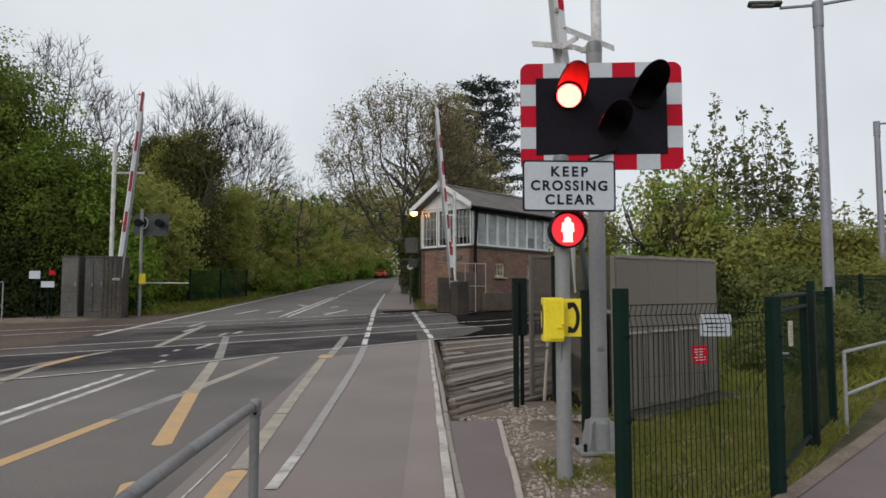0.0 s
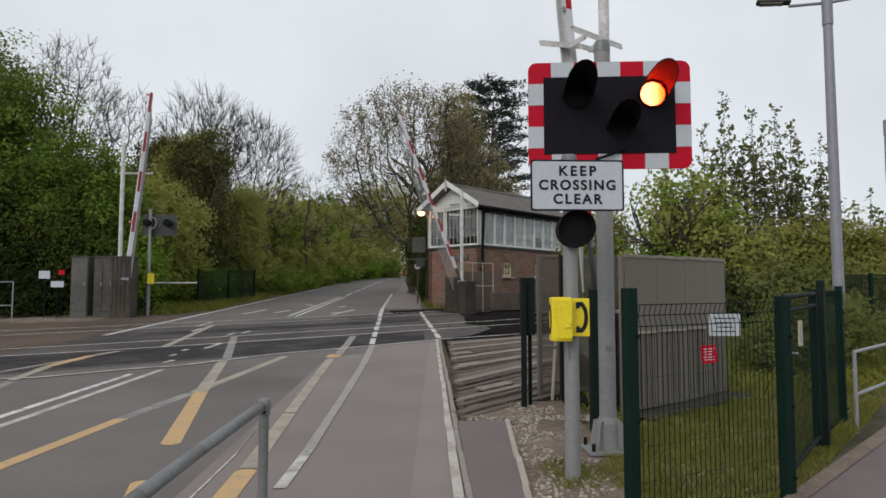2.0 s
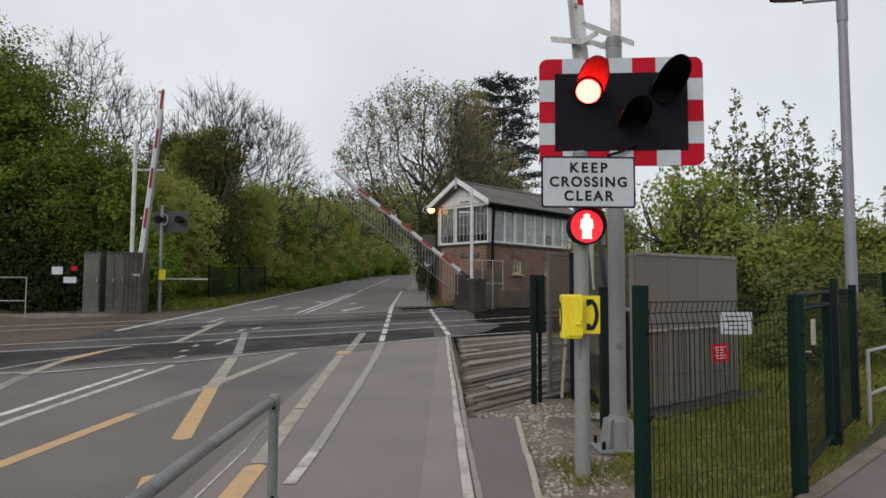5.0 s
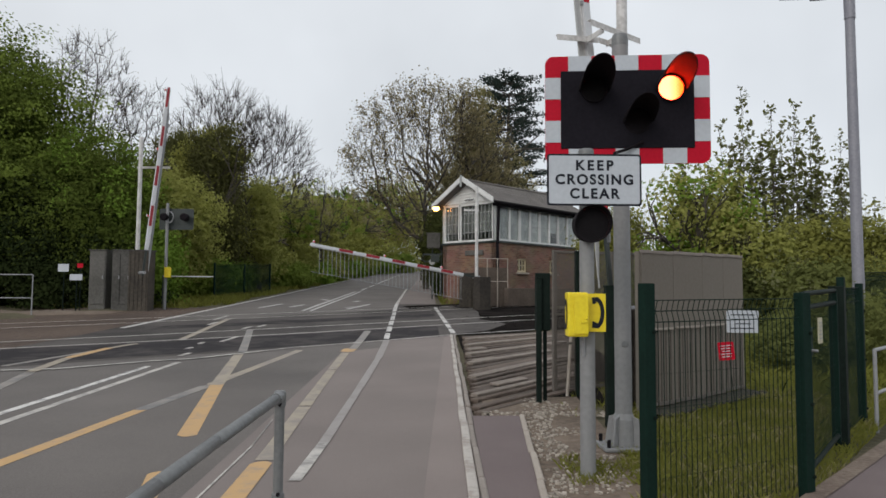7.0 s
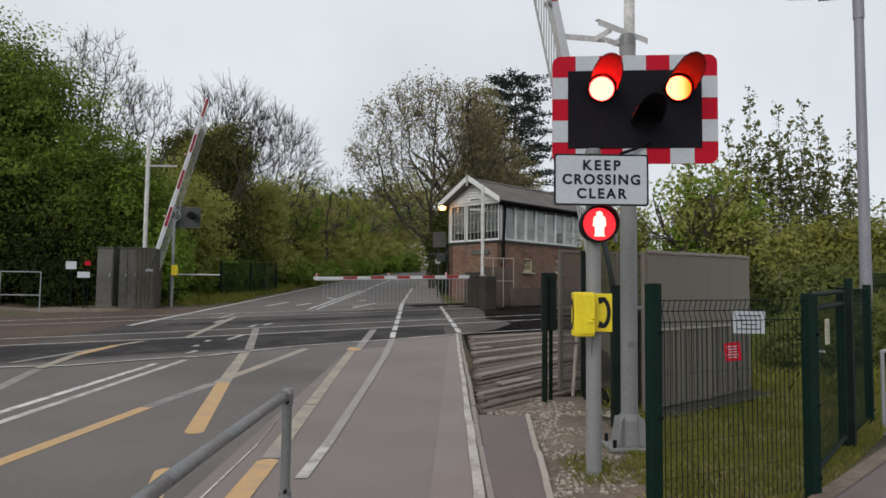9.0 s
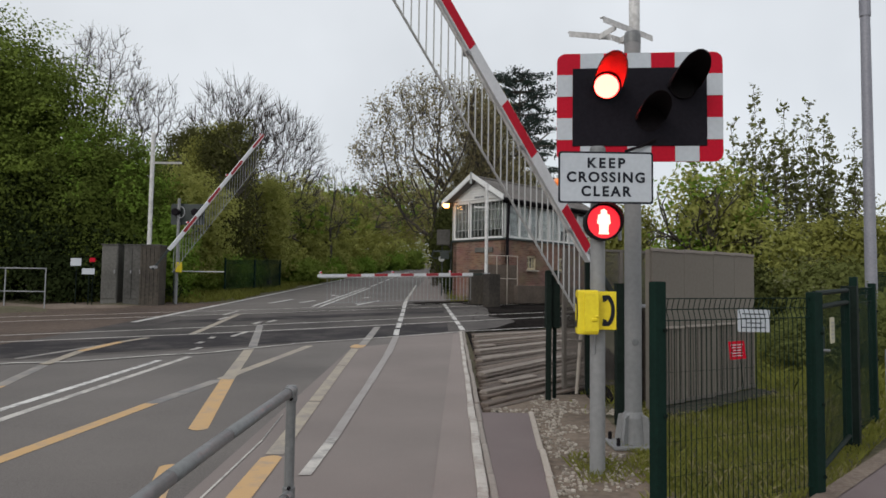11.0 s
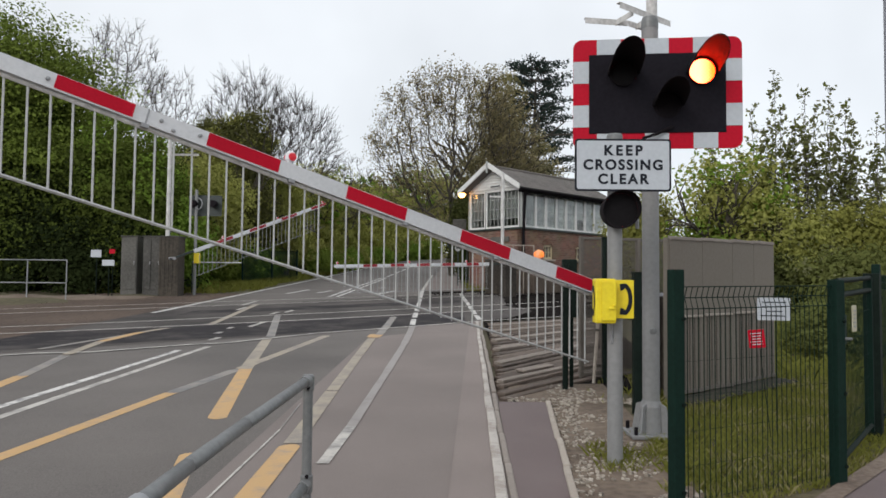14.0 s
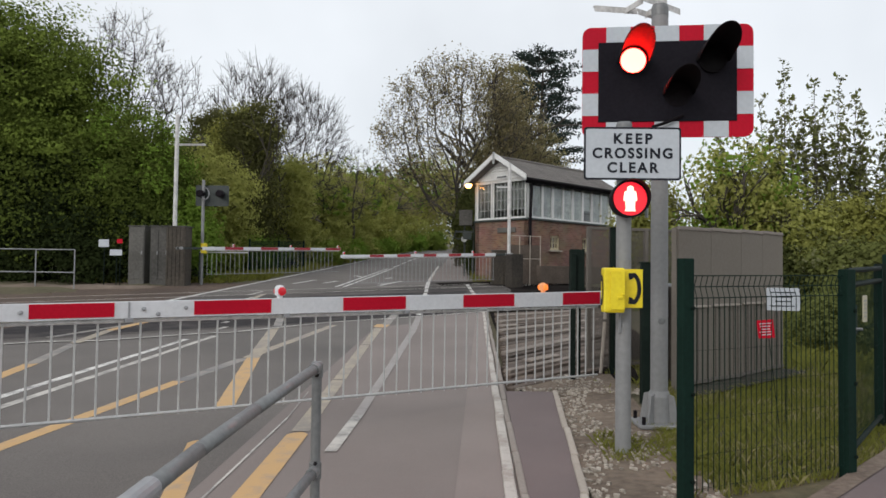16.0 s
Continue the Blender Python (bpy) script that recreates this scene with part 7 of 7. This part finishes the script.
def conifer(x, y, height, seed):
    rng = np.random.default_rng(seed)
    t = thing("tree", pose(x, y, lie(y)), "tall black-green conifer with layered boughs", "tree", "trees round the crossing")
    segs, pts = [(0, 0, -0.1, 0, 0, height * 0.55, 0.35, 0.22), (0, 0, height * 0.55, 0.2, 0, height * 0.93, 0.22, 0.06)], []
    # boughs in tiers with open sky between them, broad to the flat top
    tiers = 13
    for k in range(tiers):
        z = height * (0.3 + 0.68 * k / (tiers - 1))
        wide = 4.6 * (1 - 0.42 * max(0.0, (k - 5) / (tiers - 6)) ** 1.5)
        spin = rng.uniform(0, math.tau)
        for i in range(7):
            a = spin + i * math.tau / 7 + rng.uniform(-0.35, 0.35)
            reach = wide * rng.uniform(0.55, 1.05)
            lift = reach * rng.uniform(0.02, 0.16)
            e = np.array([math.cos(a) * reach, math.sin(a) * reach, z + lift])
            segs.append((0, 0, z, *e, 0.07, 0.015))
            for f in np.linspace(0.38, 1.05, 9):
                c = np.array([e[0] * f, e[1] * f, z + lift * f + 0.12])
                pts.append(c + rng.normal(size=(20, 3)) * np.array([0.34, 0.34, 0.13]))
    limbs("trunk", np.array(segs), M_BARK, t)
    quads("crown", leaf_quads(rng, np.concatenate(pts), 0.27), M_NEEDLE, t)


conifer(6.7, 60, 17.7, 5)

# bushes and young trees beyond the fences
leafy_tree(7.9, 21.4, [(0.5, 0, 3.3, 1.7, 1.4, 1.6), (0.2, 0, 1.4, 1.9, 1.4, 1.5)], 250, 13, 0.3, 0.19, M_LEAF_PALE, 101, "round green bushy tree behind the fence", trunk=0.12, extra=(120, 10, 0.19, 1.0, M_LEAF_FRESH), shell=0.2)
leafy_tree(6.2, 23.4, [(0, 0, 2.2, 1.2, 1.2, 1.6)], 240, 22, 0.24, 0.15, M_LEAF_OLIVE, 102, "olive green bush behind the fence", trunk=0.1, extra=(70, 12, 0.12, 0.8, M_LEAF_SPIRE))


def spire_tree(x, y, height, spread, n, seed):
    """A few upright shoots set with short side twigs and bunches of small leaves, the tallest in the middle."""
    rng = np.random.default_rng(seed)
    t = thing("tree", pose(x, y, lie(y)), "upright young tree in sparse olive spring leaf", "tree", "trees round the crossing")
    segs, pts = [], []
    for k in range(n):
        a, r = k * 2.4 + rng.uniform(-0.4, 0.4), (0.0 if k == 0 else rng.uniform(0.45, 1) * spread)
        b = Vector((math.cos(a) * r * 0.4, math.sin(a) * r * 0.4, 0.2))
        top = Vector((math.cos(a) * r, math.sin(a) * r * 0.7, height * (1.0 if k == 0 else rng.uniform(0.66, 0.88))))
        last = b
        for i in range(1, 6):
            q = b.lerp(top, i / 5) + Vector(rng.normal(size=3) * 0.04)
            segs.append((*last, *q, 0.04 * (1.15 - i / 5), 0.04 * (1.0 - i / 5) + 0.007))
            last = q
        steps = int(height * 3.4)
        for i in range(steps):
            f = 0.28 + 0.72 * i / (steps - 1)
            c = np.array(b.lerp(top, f))
            side = 0.07 + 0.45 * (1.0 - f) ** 1.2
            for _ in range(3 if f < 0.8 else 2):
                tip = c + rng.normal(size=3) * np.array([side, side, 0.1]) + np.array([0, 0, 0.12])
                segs.append((*c, *tip, 0.008, 0.006))
                pts.append(tip + rng.normal(size=(6, 3)) * (0.06 + 0.07 * (1 - f)))
    limbs("trunk", np.array(segs), M_BARK, t)
    p = np.concatenate(pts)
    pick = rng.uniform(size=len(p)) < 0.5
    up = np.array([[0, 0, 0.7]])
    quads("crown", leaf_quads(rng, p[pick], 0.17, np.repeat(up, pick.sum(), axis=0)), M_LEAF_SPROUT, t)
    quads("second_leaves", leaf_quads(rng, p[~pick], 0.17, np.repeat(up, (~pick).sum(), axis=0)), M_LEAF_SPIRE, t)


for k, (x, y, h, spread, n) in enumerate(((9.97, 22.0, 7.15, 0.5, 3), (10.94, 22.0, 6.8, 0.45, 3), (11.7, 22.0, 6.7, 0.45, 3), (12.25, 22.1, 6.3, 0.45, 3), (13.27, 22.2, 5.8, 0.5, 3), (9.32, 22.1, 6.1, 0.6, 3),
                                         (11.4, 22.3, 6.2, 0.5, 3), (12.6, 22.3, 5.95, 0.5, 3), (13.75, 22.4, 4.95, 0.6, 3), (10.4, 22.4, 6.3, 0.6, 4), (8.74, 22.2, 5.2, 0.8, 4), (8.15, 22.3, 5.0, 0.8, 4), (16.9, 23.6, 4.4, 0.8, 3), (15.6, 23.2, 4.0, 0.7, 3))):
    spire_tree(x, y, h, spread, n, 111 + k)
for k, (x, y, h, r, m) in enumerate(((9.6, 20.6, 3.6, 1.7, M_LEAF_PALE), (11.6, 21.0, 3.5, 1.8, M_LEAF_OLIVE), (13.6, 21.2, 3.4, 1.8, M_LEAF_OLIVE), (15.8, 22.0, 3.5, 2.0, M_LEAF_OLIVE), (18.4, 23.0, 3.6, 2.2, M_LEAF_MID), (7.6, 19.0, 1.9, 1.6, M_LEAF_DARK), (10.2, 18.2, 1.9, 1.8, M_LEAF_SPROUT), (13.0, 19.0, 2.0, 2.0, M_LEAF_OLIVE), (21.5, 24, 4.2, 2.6, M_LEAF_OLIVE), (5.6, 17.6, 1.5, 1.1, M_LEAF_MID))):
    leafy_tree(x, y, [(0, 0, h * 0.55, r, r * 0.8, h * 0.45), (0, -0.3, h * 0.25, r * 1.1, r * 0.8, h * 0.3)], 330, 22, 0.22, 0.16, m, 120 + k, "dense green hedge bush behind the fences", "bush", 0.08, "bush", limbs_on=k < 5, extra=(40, 12, 0.11, h * 0.5, M_LEAF_SPIRE))
for k, (x, y, h, r) in enumerate(((5.6, 10.6, 1.0, 0.8), (6.5, 11.0, 1.3, 0.9), (7.6, 12.6, 1.4, 1.0))):
    leafy_tree(x, y, [(0, 0, h * 0.5, r, r * 0.8, h * 0.5)], 110, 20, 0.12, 0.075, M_LEAF_SPROUT, 140 + k, "low scrubby bush in the grass", "bush", 0.03, "bush", limbs_on=False)


# ---- grass, stones, timber ----
def blades(name, rng, xy, height, width, material, label):
    n = len(xy)
    z = np.array([lie(y) - 0.03 for _, y in xy])
    base = np.column_stack([xy, z])
    a = rng.uniform(0, math.tau, n)
    d = np.column_stack([np.cos(a), np.sin(a), np.zeros(n)])
    lean = rng.normal(size=(n, 3)) * 0.4
    lean[:, 2] = 0
    h = height * rng.uniform(0.4, 1.3, size=(n, 1))
    w = width * rng.uniform(0.7, 1.3, size=(n, 1))
    up = np.array([[0, 0, 1.0]])
    v = np.stack([base - d * w, base + d * w, base + lean * h * 0.5 + up * h * 0.65 + d * w * 0.6, base + lean * h * 1.1 + up * h], axis=1)
    ob = quads(name, v.reshape(-1, 3), material, None)
    return tagged(ob, label, "grass", kind="stuff")


rng = np.random.default_rng(7)


def scatter(n, x0, x1, y0, y1, keep):
    p = np.column_stack([rng.uniform(x0, x1, n), rng.uniform(y0, y1, n)])
    return p[[bool(keep(x, y)) for x, y in p]]


inside = lambda x, y: x > 1.3 and x > 1.48 + 0.2 * (y - 5.4) and not (x > 2.2 and -0.05 < (x - 2.24) * 0.645 - (y - 7.42) * 0.764 < 0.3 + 0.16 * noise.noise((x * 4, y * 4, 1))) and y > 0.5 * x + 3.46 and y > 1.17 * x + 1.75 - 0.05 and not (x < 1.5 and y < 5.2 and noise.noise((x * 3, y * 3, 0)) < 0.1)
blades("grass", rng, scatter(52000, 1.3, 5.6, 4.0, 9.5, inside), 0.065, 0.0042, M_GRASS, "rough green grass behind the mesh fence")
blades("dry_grass", rng, scatter(14000, 1.3, 5.6, 4.0, 9.5, lambda x, y: inside(x, y) and noise.noise((x * 1.5, y * 1.5, 4)) > (-0.6 if y < 0.49 * x + 3.9 else 0.0)), 0.075, 0.0042, M_GRASS_DRY, "straw coloured dry grass among the green")
blades("grass", rng, scatter(3600, 1.0, 1.9, 4.3, 5.9, lambda x, y: noise.noise((x * 2.2, y * 2.2, 2)) > 0.02), 0.075, 0.0045, M_GRASS, "grass tufts at the foot of the posts")
blades("grass", rng, scatter(300, 1.45, 2.2, 7.2, 8.6, lambda x, y: noise.noise((x * 2, y * 2, 3)) > 0.05), 0.09, 0.005, M_GRASS, "weeds along the foot of the fence")
blades("grass", rng, scatter(26000, 4.2, 16, 8.5, 20, lambda x, y: y > 0.9 * x + 3.2), 0.2, 0.014, M_GRASS, "rough grass in front of the hedge")
blades("grass", rng, scatter(22000, -13.5, -7.9, 25.5, 60, lambda x, y: x < -7.9 - 0.8 * (0.5 + noise.noise((x, y * 0.4, 0)))), 0.24, 0.016, M_GRASS, "green grass verge along the far road")
blades("grass", rng, scatter(5000, 0.5, 2.2, 29, 60, lambda x, y: True), 0.25, 0.016, M_GRASS, "grass along the far footway")


def stones(name, xy, lo, hi, label, material):
    """Loose angular stones, each a bent block."""
    cube = np.array([(-1, -1, -1), (1, -1, -1), (1, 1, -1), (-1, 1, -1), (-1, -1, 1), (1, -1, 1), (1, 1, 1), (-1, 1, 1)], float)
    faces = np.array([(3, 2, 1, 0), (4, 5, 6, 7), (0, 1, 5, 4), (1, 2, 6, 5), (2, 3, 7, 6), (3, 0, 4, 7)])
    n = len(xy)
    s = rng.uniform(lo, hi, size=(n, 1, 1)) * rng.uniform(0.6, 1.2, size=(n, 1, 3))
    v = cube[None] * s * rng.uniform(0.6, 1.15, size=(n, 8, 3))
    a = rng.uniform(0, math.tau, n)
    c, q = np.cos(a)[:, None], np.sin(a)[:, None]
    x, y = v[..., 0] * c - v[..., 1] * q, v[..., 0] * q + v[..., 1] * c
    v[..., 0], v[..., 1] = x, y
    v[..., 2] *= 0.75
    v += np.column_stack([xy, [lie(yy) for _, yy in xy]])[:, None, :] + np.array([0, 0, 0.3])[None, None] * s[:, :, 2:3]
    me = bpy.data.meshes.new(name)
    me.from_pydata(v.reshape(-1, 3).tolist(), [], (faces[None] + 8 * np.arange(n)[:, None, None]).reshape(-1, 4).tolist())
    me.materials.append(material)
    ob = new(name, me)
    return tagged(ob, label, "stones", kind="stuff")


stones("chippings", scatter(1900, 0.72, 1.55, 3.2, 8.2, lambda x, y: x > 0.62 + (y - 3) * 0.083 and noise.noise((x * 1.7, y * 1.7, 9)) > -0.1 + 0.7 * (x - 1.1 - 0.06 * (y - 4))), 0.006, 0.0175, "pale limestone chippings beside the tarmac", M_STONE)
stones("chippings", scatter(170, 0.55, 2.0, 7.2, 7.45, lambda x, y: True), 0.008, 0.018, "pale limestone chippings at the deck's edge", M_STONE)
stones("chippings", scatter(420, -13, -7.9, 13, 25, lambda x, y: noise.noise((x, y, 5)) > -0.1), 0.008, 0.024, "loose stones on the bare earth", M_EDGE_EARTH)
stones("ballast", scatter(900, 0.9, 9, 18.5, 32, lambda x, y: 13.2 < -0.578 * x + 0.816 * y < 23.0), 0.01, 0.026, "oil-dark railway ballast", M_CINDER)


def timber_deck():
    d = thing("timber_deck", pose(0, 0, 0), "weathered grey timber deck of uneven sleepers beside the footway", "timber deck")
    # where each pale batten meets the kerb and the fence, with the planks that lie between it and the next
    runs = [(0.47, 7.24, 1.36, 8.3, 4), (0.51, 8.16, 1.56, 9.51, 5), (0.58, 9.65, 1.91, 11.6, 5), (0.64, 11.15, 2.13, 12.95, 4),
            (0.68, 12.46, 2.37, 14.37, 5), (0.74, 14.0, 2.6, 15.77, 4), (0.79, 15.2, 2.75, 16.66, 3), (0.82, 16.2, 2.86, 17.34, 0)]

    def plank(name, material, a, b, width, high, tilt, tall=0.09):
        ln = (b - a).length
        c = (a + b) / 2
        yaw = math.degrees(math.atan2(b.y - a.y, b.x - a.x))
        slope = -math.degrees(math.atan2(lie(b.y) - lie(a.y), ln))
        bm = bmesh.new()
        bx(bm, (0, 0, 0), (ln, width, tall), None, 0.012)
        for v in bm.verts:
            v.co += Vector((0, 0.012 * noise.noise((v.co.x * 2 + c.y, c.x, 0)), 0.012 * noise.noise((v.co.x * 1.5, c.y * 3, 5))))
        part(name, bm, material, d, m=pose(c.x, c.y, (lie(a.y) + lie(b.y)) / 2 - tall / 2 + high, tilt, slope, yaw))

    for (ax, ay, bx_, by, n), (cx, cy, ex, ey, _) in zip(runs, runs[1:]):
        a, b, c, e = Vector((ax, ay)), Vector((bx_, by)), Vector((cx, cy)), Vector((ex, ey))
        for k in range(n):
            f = (k + 0.5) / n
            p, q = a.lerp(c, f), b.lerp(e, f)
            out = q + (q - p).normalized() * random.uniform(1.0, 1.3)
            wide = abs((c - a).cross((q - p).normalized())) / n
            start = p + (q - p).normalized() * random.uniform(0.0, 0.05)
            plank("sleeper", M_WOOD_OLD, start, out, wide - random.uniform(0.008, 0.03), random.uniform(-0.008, 0.035), random.uniform(-3, 4))
        if ay > 7.5:
            side = (b - a).normalized()
            plank("batten", M_WOOD_PALE, a + side * 0.02, b + side * random.uniform(0.0, 0.9), random.uniform(0.09, 0.14), random.uniform(0.055, 0.08), random.uniform(4, 9), 0.05)
    for x, y, yaw, ln in ((0.93, 11.6, 44, 0.5), (1.05, 9.2, 50, 0.7), (0.9, 13.3, 40, 0.45)):
        turn = Vector((math.cos(radians(yaw)), math.sin(radians(yaw)))) * ln / 2
        plank("loose_board", M_WOOD_PALE, Vector((x, y)) - turn, Vector((x, y)) + turn, 0.14, 0.075, 5, 0.035)
    return d


timber_deck()
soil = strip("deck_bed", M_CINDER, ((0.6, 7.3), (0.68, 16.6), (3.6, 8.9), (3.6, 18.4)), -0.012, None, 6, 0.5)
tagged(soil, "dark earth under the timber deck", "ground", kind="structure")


# ---- what moves ----
def lane(y, off):
    return off + bend(y)


def drive(thing_, start, speed, off):
    rows = []
    for k in range(17):
        y = start + speed * k
        slope = (bend(y + 1) - bend(y - 1)) / 2
        rows.append((k, pose(lane(y, off), y, lie(y) + 0.01, math.degrees(math.atan((lie(y + 2) - lie(y - 2)) / 4)), 0, -math.degrees(math.atan(slope)))))
    walk(thing_, rows)


def flash(lens, x, y, z, lit):
    """lit: rows of (on, off) seconds; the lens shows its lit face between them, its dark one otherwise."""
    rows, turn = [], 0.0
    first = lit[0][0] <= 0
    turn = 0.0 if first else 180.0
    rows.append((0, pose(x, y, z, 0, 0, turn)))
    changes = sorted([t for pair in lit for t in pair if 0.05 < t < 15.95])
    for t in changes:
        # the turn takes three steps, and rests on the whole half seconds
        f0 = round(t * FPS) - 1
        for f in (f0 + 1, f0 + 2):
            if f % (FPS // 2) == 0:
                f0 = f if t * FPS >= f else f - 3
                break
        for k in range(4):
            rows.append(((f0 + k) / FPS, pose(x, y, z, 0, 0, turn + 60 * k)))
        turn += 180
    rows.append((16.0, pose(x, y, z, 0, 0, turn)))
    walk(lens, rows)


def motions():
    for boom, rods, low, angles, drop, flare, (start, end), tall, axis in BARRIERS:
        walk(boom, [(t, pose(axis[0] * math.cos(radians(a)) - axis[1] * math.sin(radians(a)), 0, axis[0] * math.sin(radians(a)) + axis[1] * math.cos(radians(a)), 0, -a, 0)) for t, a in angles])
        for ob, px, pz in rods:
            walk(ob, [(t, pose(px, 0, pz, 0, a, 0)) for t, a in angles])
        # the lower rail joins the rods' ends
        rows = []
        for t, a in angles:
            c, s = math.cos(radians(a)), math.sin(radians(a))
            l0, l1 = drop * (1 + flare * (1 - start / end)) * 0.96, drop * 0.96
            x0, z0 = start - l0 * s, -tall / 2 - 0.02 - l0 * c
            x1, z1 = end - l1 * s, -tall / 2 - 0.01 - l1 * c
            rows.append((t, pose(x0, 0, z0, 0, -math.degrees(math.atan2(z1 - z0, x1 - x0)), 0)))
        walk(low, rows)
    beat = 0.8406
    on = [(0.585 + beat * k, 0.585 + beat * k + 0.43) for k in range(-1, 19)]
    off = [(b, a) for (_, b), (a, _) in zip(on, on[1:])]
    (l_lens, lx, lz), (r_lens, rx, rz) = LENSES
    flash(l_lens, lx, -0.03, lz, on)
    flash(r_lens, rx, -0.03, rz, [(a, b + 0.016) for a, b in off])
    flash(PED_LENS, 0, -0.016, 0, on)
    drive(CAR_RED, 114, 15, -5.35)
    drive(CAR_SILVER, 133, 15, -6.0)


motions()
